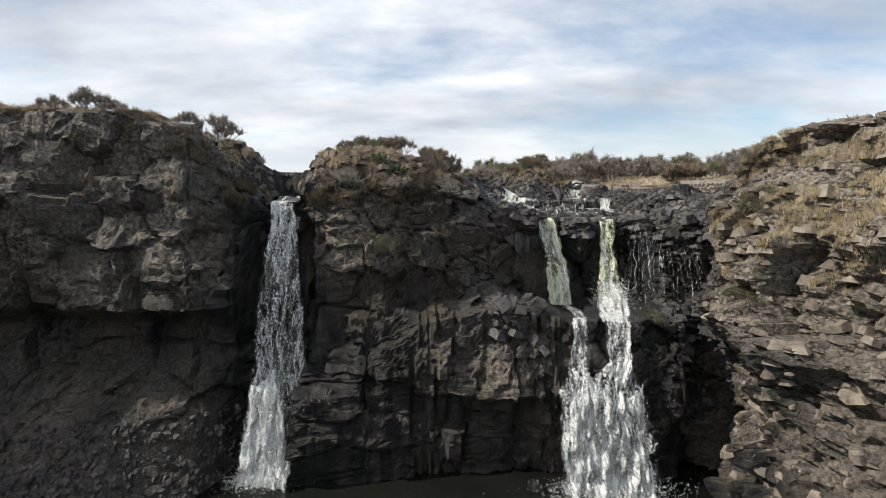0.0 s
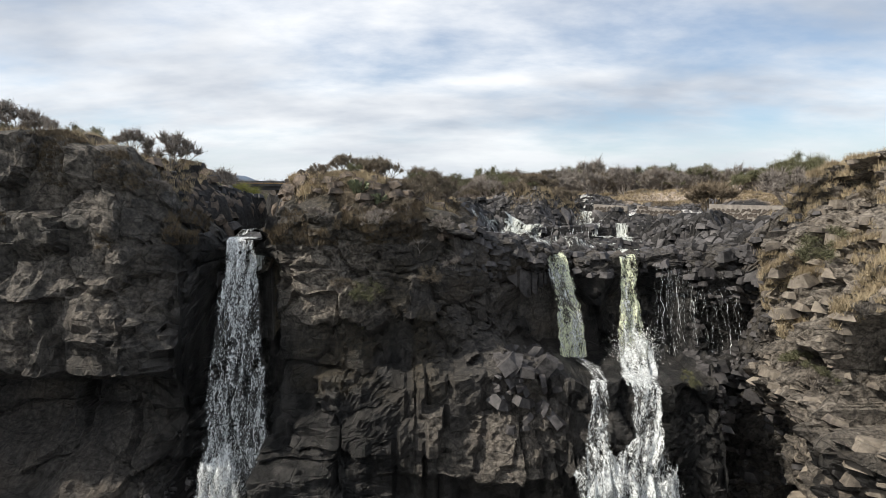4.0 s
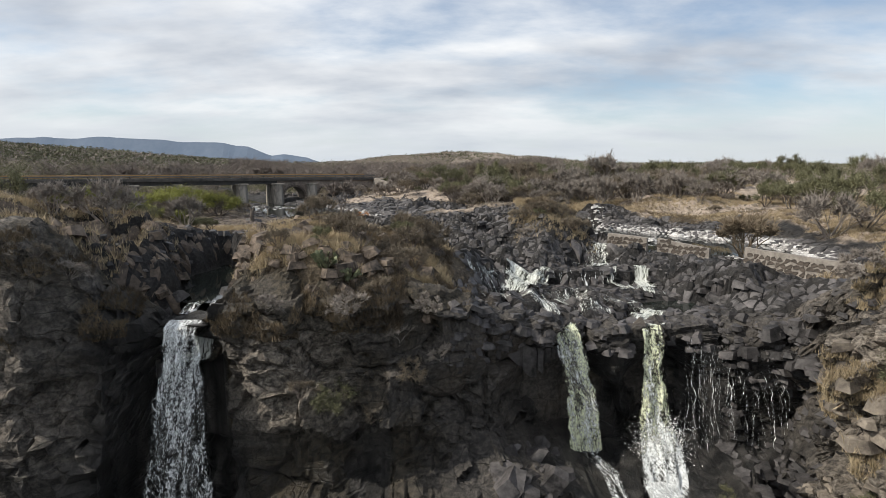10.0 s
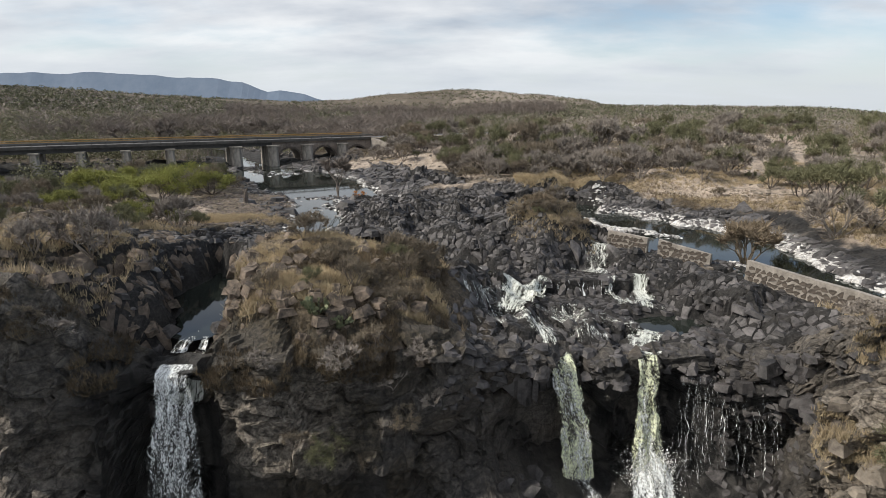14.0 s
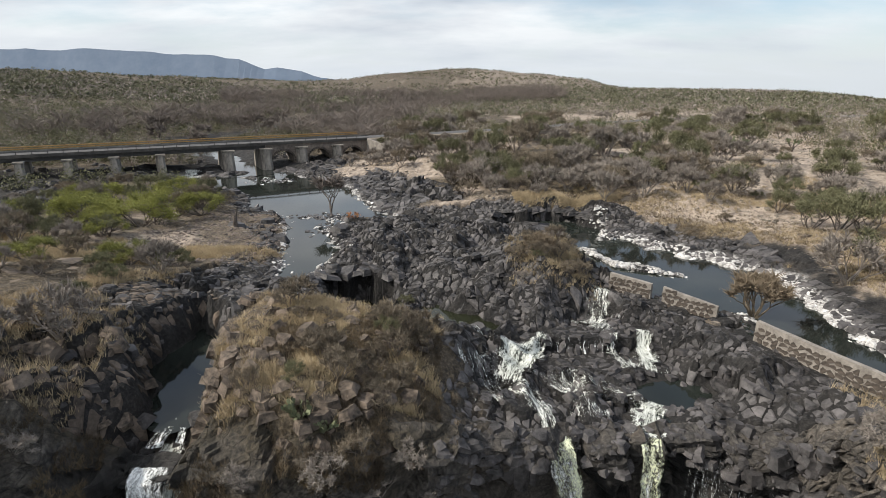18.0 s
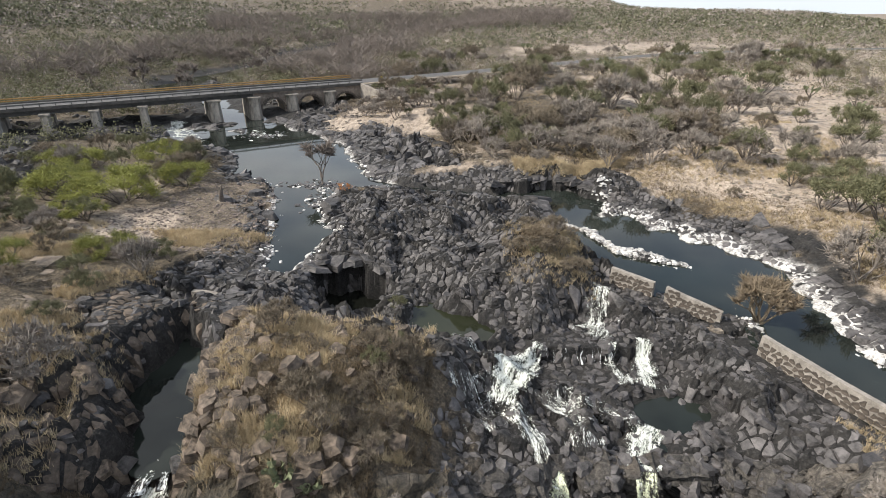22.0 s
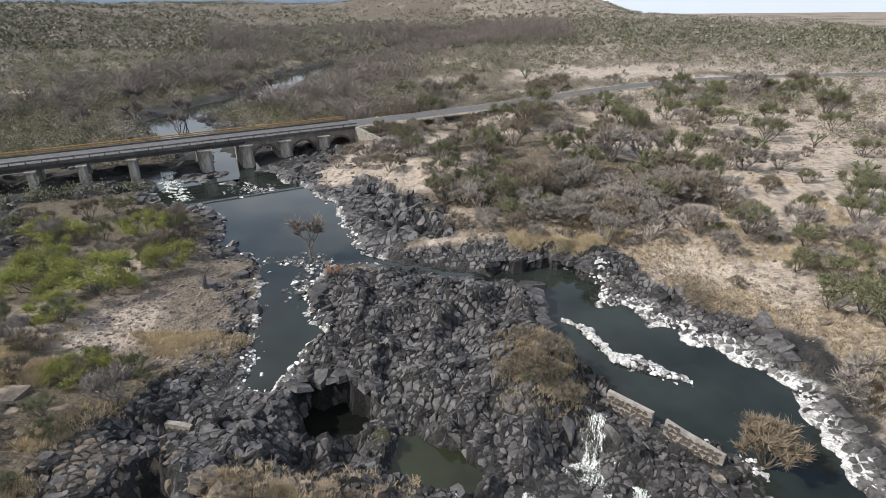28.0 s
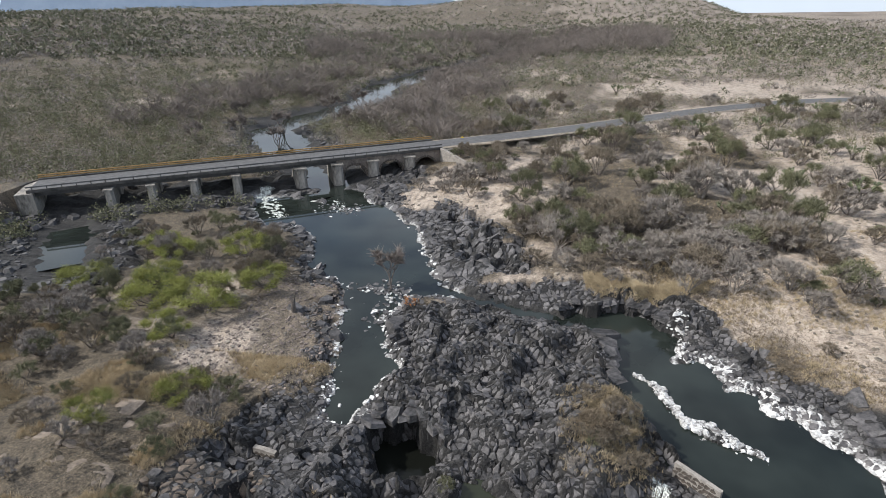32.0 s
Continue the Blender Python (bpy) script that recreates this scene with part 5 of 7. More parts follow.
def masonry_wall(name, a, b, top_a, top_b, foot, thick, label, step=0.5, stones=True):
    """A mortared fieldstone wall from a to b; its stones stand proud of the face towards the falls."""
    a, b = Vector((*a, 0)), Vector((*b, 0))
    d = (b - a).normalized()
    side = Vector((d.y, -d.x, 0))
    if side.y > 0:
        side = -side
    thing = new(name)
    thing.location = (a.x, a.y, foot)
    o = Vector((a.x, a.y, foot))
    bm = bmesh.new()
    n = max(2, int((b - a).length / 1.2))
    rows = []
    r = random.Random(len(name) + int(a.x * 10))
    for k in range(n + 1):
        p = a.lerp(b, k / n)
        top = top_a + (top_b - top_a) * k / n + r.uniform(-0.05, 0.05)
        rows.append([bm.verts.new(p + side * s * thick / 2 + Vector((0, 0, z)) - o) for s, z in ((1.25, foot), (1, top), (-1, top), (-1.25, foot))])
    for p, q in zip(rows, rows[1:]):
        for k in range(3):
            bm.faces.new((p[k], q[k], q[k + 1], p[k + 1]))
    bm.faces.new(rows[0][::-1])
    bm.faces.new(rows[-1])
    bmesh.ops.recalc_face_normals(bm, faces=bm.faces)
    part("core", bm, M_MORTAR, thing)
    if stones:
        turn = Matrix((d, -side, Vector((0, 0, 1)))).transposed()
        z = foot + 0.2
        row = 0
        while z < max(top_a, top_b) - 0.12:
            x = 0.25 + 0.25 * (row % 2)
            while x < (b - a).length - 0.1:
                top = top_a + (top_b - top_a) * x / (b - a).length
                if z < top - 0.15:
                    lean = thick / 2 * (1 + 0.25 * (top - z) / max(0.2, top - foot))
                    p = a + d * x + side * (lean - 0.012) + Vector((0, 0, z)) - o
                    m = Matrix.Translation(p) @ turn.to_4x4() @ Matrix.Rotation(r.uniform(-0.5, 0.5), 4, "Y") @ Matrix.Diagonal((r.uniform(0.85, 1.15), 1, r.uniform(0.85, 1.1), 1))
                    shared_part("stone", STONES[r.randrange(8)], thing, m)
                x += step * r.uniform(0.9, 1.15)
            z += 0.42
            row += 1
    return tagged(thing, label, "weir")


# ---- bridge ----
BA, BB = Vector((-91, 118.6, 0)), Vector((-19, 159.0, 0))
BLEN = (BB - BA).length
BDIR = (BB - BA).normalized()
BSIDE = Vector((BDIR.y, -BDIR.x, 0))
BTURN = Matrix((BDIR, -BSIDE, Vector((0, 0, 1)))).transposed()
bridge = new("bridge")
bridge.matrix_basis = Matrix.Translation((BA.x, BA.y, 0)) @ BTURN.to_4x4()
tagged(bridge, "long road bridge on stone and concrete piers over the river", "bridge")
PIERS = (13.4, 20.9, 28.7, 36.9, 50.0, 58.0, 66.0, 74.5)


def bpart(name, boxes, mat, bevel=0.0, label="", parent=None):
    bm = bmesh.new()
    for size, centre in boxes:
        box(bm, size, centre, None, bevel)
    return part(name, bm, mat, parent or bridge, label)


bpart("slab", [((BLEN, 8.3, 0.30), (BLEN / 2, 0, DECK - 0.17))], M_DARKSLAB, label="dark stained concrete deck slab")
bpart("road_surface", [((BLEN, 7.0, 0.04), (BLEN / 2, 0, DECK + 0.0))], M_ASPHALT, label="grey asphalt surface")
for s in (-3.2, -1.1, 1.1, 3.2):
    bpart("girder", [((60, 0.45, 0.85), (30, s, DECK - 0.75))], M_DARKSTEEL, 0.0, "dark weathered girder")
for s in (-1, 1):
    bpart("kerb", [((BLEN, 0.45, 0.3), (BLEN / 2, s * 3.93, DECK + 0.12))], M_DARKSLAB, 0.03)
# near side: low steel rail on short posts; far side: two yellow rails
guard = bpart("guard_rail", [((BLEN, 0.07, 0.3), (BLEN / 2, -3.95, DECK + 0.78))], M_RAIL, 0.02, "dull grey steel guard rail")
for z in (0.55, 0.95):
    yellow = bpart("yellow_rail", [((BLEN, 0.12, 0.22), (BLEN / 2, 3.95, DECK + z))], M_YELLOW, 0.03, "faded yellow rail")
bm = bmesh.new()
box(bm, (0.14, 0.16, 0.75), (0, 0, 0.37), None, 0.02)
post_me = bpy.data.meshes.new("post")
bm.to_mesh(post_me)
bm.free()
post_me.materials.append(M_DARKSTEEL)
for k in range(int(BLEN / 2.45)):
    shared_part("post", post_me, guard, Matrix.Translation((1.0 + 2.45 * k, -3.95, DECK + 0.05)))
    shared_part("post", post_me, yellow, Matrix.Translation((1.0 + 2.45 * k, 3.99, DECK + 0.25)))


def pier_mesh(high, wide, stone):
    """A pier with a sloping pointed nose and a cap."""
    bm = bmesh.new()
    prof = [(-wide / 2, 4.0), (-wide / 2, -4.3), (-0.25 * wide, -5.0), (0.25 * wide, -5.0), (wide / 2, -4.3), (wide / 2, 4.0)]
    lo = [bm.verts.new((x * 1.18, y * 1.06, 0)) for x, y in prof]
    hi = [bm.verts.new((x, y, high)) for x, y in prof]
    bm.faces.new(hi[::-1])
    for k in range(6):
        bm.faces.new((lo[k], lo[(k + 1) % 6], hi[(k + 1) % 6], hi[k]))
    bmesh.ops.recalc_face_normals(bm, faces=bm.faces)
    return bm


for k, s in enumerate(PIERS):
    p = BA + BDIR * s - BSIDE * 0
    foot = min(height(p.x + BSIDE.x * 4, p.y + BSIDE.y * 4), height(p.x, p.y)) - 0.5
    stout = 2.2 if s >= 50 else 1.5
    ob = part("pier", pier_mesh(DECK - 1.25 - foot, stout, False), M_PIER, bridge, "streaked pale concrete pier")
    ob.location = (s, 0, foot)
    bm = bmesh.new()
    box(bm, (stout * 1.22, 9.6, 0.35), (0, -0.3, DECK - 1.13 - foot), None, 0.05)
    part("cap", bm, M_PIER, ob)
for s in (-0.5, BLEN + 1.0):
    p = BA + BDIR * s
    foot = height(p.x + BSIDE.x * 5, p.y + BSIDE.y * 5) - 1.0
    bpart("abutment", [((3.0, 9.0, DECK - 0.35 - foot), (s, 0, (DECK - 0.35 + foot) / 2))], M_PIER, 0.05)


def spandrel(s0, s1, half):
    """A masonry wall with a round arch through it, between two piers."""
    bm = bmesh.new()
    mid, w = (s0 + s1) / 2, (s1 - s0) / 2
    top, spring = DECK - 0.38, 1.9
    n = 14
    for y in (-3.6, 3.6):
        arch = [(mid - half * math.cos(math.pi * k / n), spring + half * 0.95 * math.sin(math.pi * k / n)) for k in range(n + 1)]
        outer = [(s0, -0.5)] + [(s0 + 2 * w * k / n, top) for k in range(n + 1)] + [(s1, -0.5)]
        inner = [(mid - half, -0.5)] + arch + [(mid + half, -0.5)]
        vo = [bm.verts.new((a, y, b)) for a, b in outer]
        vi = [bm.verts.new((a, y, b)) for a, b in inner]
        for k in range(len(vo) - 1):
            bm.faces.new((vo[k], vo[k + 1], vi[k + 1], vi[k]))
        if y < 0:
            front = vi
        else:
            for k in range(len(vi) - 1):
                bm.faces.new((front[k], front[k + 1], vi[k + 1], vi[k]))
    bmesh.ops.recalc_face_normals(bm, faces=bm.faces)
    wall = part("arch_wall", bm, M_RUBBLE, bridge, "old rubble masonry arch wall")
    # the ring of cut stones round the arch
    for k in range(15):
        a = math.pi * (k + 0.5) / 15
        bm = bmesh.new()
        box(bm, (math.pi * half / 15 * 0.86, 0.1, 0.42), (mid - (half + 0.2) * math.cos(a), -3.62, spring + (half * 0.95 + 0.2) * math.sin(a)), Matrix.Rotation(a - math.pi / 2, 3, "Y"))
        part("voussoir", bm, M_STONE, bridge)


spandrel(58.0, 66.0, 2.5)
spandrel(66.0, 74.5, 2.6)
spandrel(74.5, 82.5, 2.5)

wing = masonry_wall("wing_wall", (-17.2, 155.2), (-8.6, 148.5), DECK + 0.1, 4.0, 2.0, 0.7, "sloping rubble stone wing wall beside the bridge", stones=False)
tagged(wing, category="wall")


def road_strip():
    p = np.array(ROAD, float)
    d = np.r_[0, np.cumsum(np.linalg.norm(np.diff(p, axis=0), axis=1))]
    t = np.arange(d[2] - 1.0, d[-1], 3.0)
    c = np.stack([np.interp(t, d, p[:, 0]), np.interp(t, d, p[:, 1])], -1)
    for _ in range(8):
        c[1:-1] = (c[:-2] + c[1:-1] * 2 + c[2:]) / 4
    g = np.gradient(c, axis=0)
    n = np.stack([-g[:, 1], g[:, 0]], -1) / np.linalg.norm(g, axis=1, keepdims=True)
    z = np.interp(c[:, 0], [-19, 60, 420], [DECK + 0.02, 6.5, 8.6])
    v, f = [], []
    for off in (-3.0, 3.0):
        v += [(*q, h) for q, h in zip(c + n * off, z)]
    k = len(c)
    f = [(i, i + 1, k + i + 1, k + i) for i in range(k - 1)]
    ob = mesh_object("road", v, f, M_ASPHALT)
    tagged(ob, "grey two-lane asphalt road curving through scrub", "road", kind="structure")
    v, f = [], []
    for side in (-1, 1):
        b = len(v)
        for off in (3.0, 4.0):
            v += [(*q, h - (0.02 if off < 3.5 else 0.14)) for q, h in zip(c + n * off * side, z)]
        f += [(b + i, b + i + 1, b + k + i + 1, b + k + i) for i in range(k - 1)]
    ob = mesh_object("road_shoulder", v, f, M_SHOULDER)
    tagged(ob, "pale gravel verge along the road", "verge", kind="structure")


road_strip()

sign = new("road_sign")
sign.location = (-13.8, 165.8, height(-13.8, 165.8))
tagged(sign, "yellow diamond warning sign on a thin post", "sign")
bm = bmesh.new()
bmesh.ops.create_cone(bm, cap_ends=True, segments=8, radius1=0.05, radius2=0.05, depth=2.4, matrix=Matrix.Translation((0, 0, 1.2)))
part("post", bm, M_STEEL, sign)
bm = bmesh.new()
box(bm, (0.95, 0.04, 0.95), (0, -0.07, 2.4), Matrix.Rotation(math.pi / 4, 3, "Y"), 0.015)
plate = part("plate", bm, M_YELLOWSIGN, sign, "bright yellow diamond plate")
bm = bmesh.new()
box(bm, (0.12, 0.02, 0.5), (0, -0.105, 2.4))
part("mark", bm, M_BLACK, plate, "black mark")

culvert = masonry_wall("culvert", (26.5, 179.2), (33.5, 181.0), 5.9, 5.9, 2.5, 0.8, "small stone culvert head beside the road", stones=False)
tagged(culvert, category="culvert")
# a black block stands for the opening's shade; the wall has no hole
bm = bmesh.new()
box(bm, (1.6, 0.3, 1.7), (1.6, -0.35, 1.5), None, 0.05)
part("opening", bm, M_BLACK, culvert, "black block painted as the culvert's shaded opening")

weir_label = "mortared fieldstone weir wall holding back the dark water"
wa = masonry_wall("weir_wall", (17.9, 70.3), (20.9, 67.7), 1.95, 1.75, 0.0, 0.38, weir_label)
wb = masonry_wall("weir_wall", (21.6, 66.8), (25.0, 63.6), 1.85, 1.25, 0.1, 0.36, weir_label)
wc = masonry_wall("weir_wall", (25.8, 59.2), (30.8, 48.4), 2.0, 1.95, 0.0, 0.4, weir_label)
wd = masonry_wall("weir_wall", (-19.2, 67.0), (-16.9, 66.6), 1.25, 1.2, 0.1, 0.45, "small broken stone dam across a side channel")

bar = new("concrete_curb")
tagged(bar, "long low ruined concrete curb lying in the scrub", "curb")
bm = bmesh.new()
va, vb = Vector((-51.3, 102.2, 0)), Vector((-43.9, 88.8, 0))
dd = (vb - va).normalized()
box(bm, ((vb - va).length, 0.45, 0.9), (va + vb) / 2 + Vector((0, 0, 1.5)), Matrix((dd, Vector((-dd.y, dd.x, 0)), Vector((0, 0, 1)))).transposed(), 0.04)
part("beam", bm, M_CONCRETE, bar)


# ---- loose rock ----
def block_arrays(rng, n):
    """n angular blocks round the origin: tapered six-sided slabs with a tilted top. Corner points (n, 12, 3)."""
    a = np.linspace(0, 2 * math.pi, 6, endpoint=False)[None] + rng.uniform(-0.38, 0.38, (n, 6))
    r = rng.uniform(0.72, 1.15, (n, 6))
    lo = np.stack([np.cos(a) * r, np.sin(a) * r, np.full((n, 6), -0.45) + rng.uniform(-0.1, 0.1, (n, 6))], -1)
    k = rng.uniform(0.55, 0.9, (n, 1))
    tilt = rng.uniform(-0.32, 0.32, (n, 2))
    hx, hy = np.cos(a) * r * k, np.sin(a) * r * k
    hi = np.stack([hx + rng.uniform(-0.12, 0.12, (n, 1)), hy, 0.45 + tilt[:, :1] * hx + tilt[:, 1:] * hy], -1)
    return np.concatenate([lo, hi], 1)


BLOCK_FACES = [(6, 7, 8, 9, 10, 11)] + [(i, (i + 1) % 6, 6 + (i + 1) % 6, 6 + i) for i in range(6)]


def rubble(name, places, sizes, mat, seed, label, flat=0.7, upright=True):
    """Many small loose blocks, too many to tell apart."""
    rng = np.random.default_rng(seed)
    n = len(places)
    v = block_arrays(rng, n) * np.array(sizes)[:, None, None] * np.array([1, 1, 1])
    v[..., 0] *= rng.uniform(0.8, 1.4, (n, 1))
    v[..., 2] *= flat * rng.uniform(0.7, 1.3, (n, 1))
    t = rng.uniform(0, 2 * math.pi, (n, 1))
    c, s = np.cos(t), np.sin(t)
    x, y = v[..., 0] * c - v[..., 1] * s, v[..., 0] * s + v[..., 1] * c
    e = rng.uniform(-0.35, 0.35, (n, 1)) if upright else rng.uniform(-1.4, 1.4, (n, 1))
    z = v[..., 2]
    x, z = x * np.cos(e) - z * np.sin(e), x * np.sin(e) + z * np.cos(e)
    v = np.stack([x, y, z], -1) + np.array(places)[:, None]
    base = (np.arange(n) * 12)[:, None]
    tops = base + np.array([BLOCK_FACES[0]])
    quads = (base[:, :, None] + np.array(BLOCK_FACES[1:])[None]).reshape(-1, 4)
    ob = mesh_object(name, v.reshape(-1, 3), tops.tolist() + quads.tolist(), mat)
    return tagged(ob, label, "rocks", kind="stuff")


def scatter(rng, n, x0, x1, y0, y1, weight):
    """n places on the ground, more where the weight (0 to 1) is high."""
    out = []
    while len(out) < n:
        x, y = rng.uniform(x0, x1, 4000), rng.uniform(y0, y1, 4000)
        w = weight(x, y)
        keep = rng.uniform(0, 1, 4000) < w
        out += list(zip(x[keep].tolist(), y[keep].tolist()))
    return out[:n]


def dry(x, y):
    """1 where neither water nor the gorge nor the road is."""
    d = np.minimum(np.minimum(outside(POND, x, y), outside(REACH, x, y)), outside(CHANNEL, x, y))
    d = np.minimum(d, np.minimum(along(STREAM, x, y) - 1.2, np.minimum(outside(CAVE_POOL, x, y), outside(GREEN_POOL, x, y))))
    d = np.minimum(d, np.minimum(along(SIDE_ARM, x, y) - 4.5, along(RIVER_UP, x, y) - 8))
    d = np.minimum(d, outside(FLUME, x, y))
    return (d > 0.4) & (outside(GORGE, x, y) > 2.4) & (along(ROAD, x, y) > 5.5)


def set_on(x, y, sink):
    return (x, y, height(x, y) + sink)


rng = np.random.default_rng(77)
pts = scatter(rng, 3000, -26, 36, 46, 102, lambda x, y: rockiness(x, y) * dry(x, y))
size = rng.gamma(1.8, 0.12, len(pts)).clip(0.1, 0.7)
rubble("basalt_rubble", [set_on(x, y, -0.12 * s) for (x, y), s in zip(pts, size)], size, M_BASALT, 78, "countless dark angular basalt blocks on the river bed")
pts = scatter(rng, 1500, -95, -10, 85, 200, lambda x, y: rockiness(x, y) * dry(x, y))
size = rng.gamma(2.2, 0.22, len(pts)).clip(0.2, 1.2)
rubble("basalt_rubble", [set_on(x, y, 0.05) for x, y in pts], size, M_BASALT, 79, "dark basalt blocks strewn below the bridge")
pts = scatter(rng, 2600, -45, 90, 60, 150, lambda x, y: (1 - rockiness(x, y)) * dry(x, y) * smooth(-0.2, 0.6, fbm(x / 8, y / 8, 3, 140)))
size = rng.gamma(2.0, 0.09, len(pts)).clip(0.08, 0.5)
rubble("field_stones", [set_on(x, y, 0.0) for x, y in pts], size, M_SUNROCK, 80, "scattered brown stones on dry soil")
pts = scatter(rng, 2400, -36, -14, 72, 100, lambda x, y: 1.0 * (outside(BEACH, x, y) < 1.0) * dry(x, y))
size = rng.gamma(2.5, 0.05, len(pts)).clip(0.05, 0.3)
rubble("gravel", [set_on(x, y, 0.0) for x, y in pts], size, M_GRAVEL, 81, "pinkish grey gravel on a river beach")


def crusted(x, y):
    r = np.maximum(smooth(1.2, 0.4, np.abs(outside(REACH, x, y) - 0.6)) * smooth(20, 23, x) * smooth(1.5, 3.0, along(WEIR, x, y)), smooth(0.7, 0.1, outside(ISLET, x, y)))
    p = smooth(1.3, 0.2, np.abs(outside(POND, x, y))) * 0.5
    return np.maximum(r, p) * (outside(GORGE, x, y) > 3)


pts = scatter(rng, 2800, -30, 36, 50, 125, crusted)
size = rng.gamma(1.9, 0.08, len(pts)).clip(0.07, 0.5)
rubble("crusted_stones", [(x, y, max(height(x, y), WATER - 0.12) - 0.02) for x, y in pts], size, M_PALE, 82, "white crusted stones lining the water's edge", 0.55)

# blocks that stand out one by one
BLOCKS = []
for k in range(8):
    me = bpy.data.meshes.new("boulder")
    me.from_pydata(block_arrays(np.random.default_rng(500 + k), 1)[0].tolist(), [], BLOCK_FACES)
    me.materials.append(M_BASALT)
    BLOCKS.append(me)
SUNBLOCKS = []
for me in BLOCKS:
    m2 = me.copy()
    m2.materials.clear()
    m2.materials.append(M_TERRACE)
    SUNBLOCKS.append(m2)
r = random.Random(9)
pts = scatter(rng, 150, -24, 34, 46, 78, lambda x, y: rockiness(x, y) * dry(x, y))
for x, y in pts:
    s = r.uniform(0.3, 0.75)
    ob = shared_part("boulder", r.choice(BLOCKS), ground, Matrix.Translation(set_on(x, y, -0.1 * s)) @ Euler((r.uniform(-0.3, 0.3), r.uniform(-0.3, 0.3), r.uniform(0, 6))).to_matrix().to_4x4() @ Matrix.Diagonal((s * r.uniform(0.8, 1.3), s, s * r.uniform(0.5, 0.9), 1)))
for x, y in scatter(rng, 300, -13, 1, 44.0, 60, lambda x, y: (0.12 + smooth(-7.5, -10, x) + smooth(47.5, 45.5, y) + smooth(57, 59, y)) * (outside(GORGE, x, y) > 1.0) * (outside(CHANNEL, x, y) > 0.5)):
    s = r.uniform(0.25, 0.85)
    shared_part("boulder", r.choice(SUNBLOCKS), ground, Matrix.Translation(set_on(x, y, 0.1 * s)) @ Euler((r.uniform(-0.4, 0.4), r.uniform(-0.4, 0.4), r.uniform(0, 6))).to_matrix().to_4x4() @ Matrix.Diagonal((s, s, s * 0.75, 1)))

# ---- cracked basalt pavement ----
FLOWS = ([(10.4, 61.4), (9.8, 60.2), (8.6, 58.6), (7.3, 56.4), (6.4, 54.2)], [(18.4, 61.8), (17.7, 60.4), (17.5, 57.0)], [(15.7, 61.4), (15.8, 57.0)])


def cell_polygon(c, near):
    """The part of the plane that is nearer to c than to the points near: corner points in order."""
    poly = [(-1.6, -1.6), (1.6, -1.6), (1.6, 1.6), (-1.6, 1.6)]
    for nx, ny in near:
        ex, ey = nx - c[0], ny - c[1]
        lim = (ex * ex + ey * ey) / 2
        d = [px * ex + py * ey - lim for px, py in poly]
        if max(d) <= 0:
            continue
        out = []
        for k in range(len(poly)):
            p, q, a, b = poly[k - 1], poly[k], d[k - 1], d[k]
            if (a <= 0) != (b <= 0):
                t = a / (a - b)
                out.append((p[0] + (q[0] - p[0]) * t, p[1] + (q[1] - p[1]) * t))
            if b <= 0:
                out.append(q)
        poly = out
    return poly


def basalt_pavement(step, x0, x1, y0, y1, seed, weight):
    """Polygonal blocks with open joints between them, each tilted a little and worn round its top."""
    g = np.random.default_rng(seed)
    nx, ny = int((x1 - x0) / step), int((y1 - y0) / step)
    i, j = np.meshgrid(np.arange(nx), np.arange(ny), indexing="ij")
    cx = x0 + step * (i + 0.5 * (j % 2) + g.uniform(-0.42, 0.42, i.shape))
    cy = y0 + step * (j + g.uniform(-0.42, 0.42, i.shape))
    live = g.uniform(0, 1, i.shape) > 0.24
    want = live & weight(cx, cy)
    pieces = []
    for a, b in np.argwhere(want):
        near = [(cx[p, q], cy[p, q]) for p in range(max(0, a - 2), min(nx, a + 3)) for q in range(max(0, b - 2), min(ny, b + 3)) if live[p, q] and (p, q) != (a, b)]
        x, y = float(cx[a, b]), float(cy[a, b])
        poly = cell_polygon((x, y), near)
        if len(poly) < 3:
            continue
        zs = [height(x + u, y + v) for u, v in ((0, 0), (0.45, 0), (-0.45, 0), (0, 0.45), (0, -0.45))]
        z = sum(zs) / 5 + g.uniform(-0.04, 0.13)
        sx = max(-1.1, min(1.1, (zs[1] - zs[2]) / 0.9)) + g.normal(0, 0.09)
        sy = max(-1.1, min(1.1, (zs[3] - zs[4]) / 0.9)) + g.normal(0, 0.09)
        ring = np.array(poly)
        m = ring.mean(0)
        dev = ring - m
        size = np.linalg.norm(dev, axis=1, keepdims=True)
        body = m + dev * np.maximum(0.5, 1 - 0.05 / np.maximum(size, 0.1))
        worn = m + (body - m) * g.uniform(0.58, 0.78) + g.normal(0, 0.03, 2)
        rise = g.uniform(0.07, 0.17)
        deep = 0.55 + 0.7 * math.hypot(sx, sy)
        lo = np.c_[body + (x, y), z - rise + body @ (sx, sy) - deep]
        mid = np.c_[body + (x, y), z - rise + body @ (sx, sy) + g.uniform(-0.04, 0.04, len(body))]
        hi = np.c_[worn + (x, y), z + worn @ (sx, sy)]
        pieces.append((x, y, np.concatenate([lo, mid, hi]), len(body)))
    return pieces


def piece_faces(n, base=0):
    f = [tuple(base + 2 * n + k for k in range(n))]
    for h in (0, n):
        f += [(base + h + k, base + h + (k + 1) % n, base + h + n + (k + 1) % n, base + h + n + k) for k in range(n)]
    return f


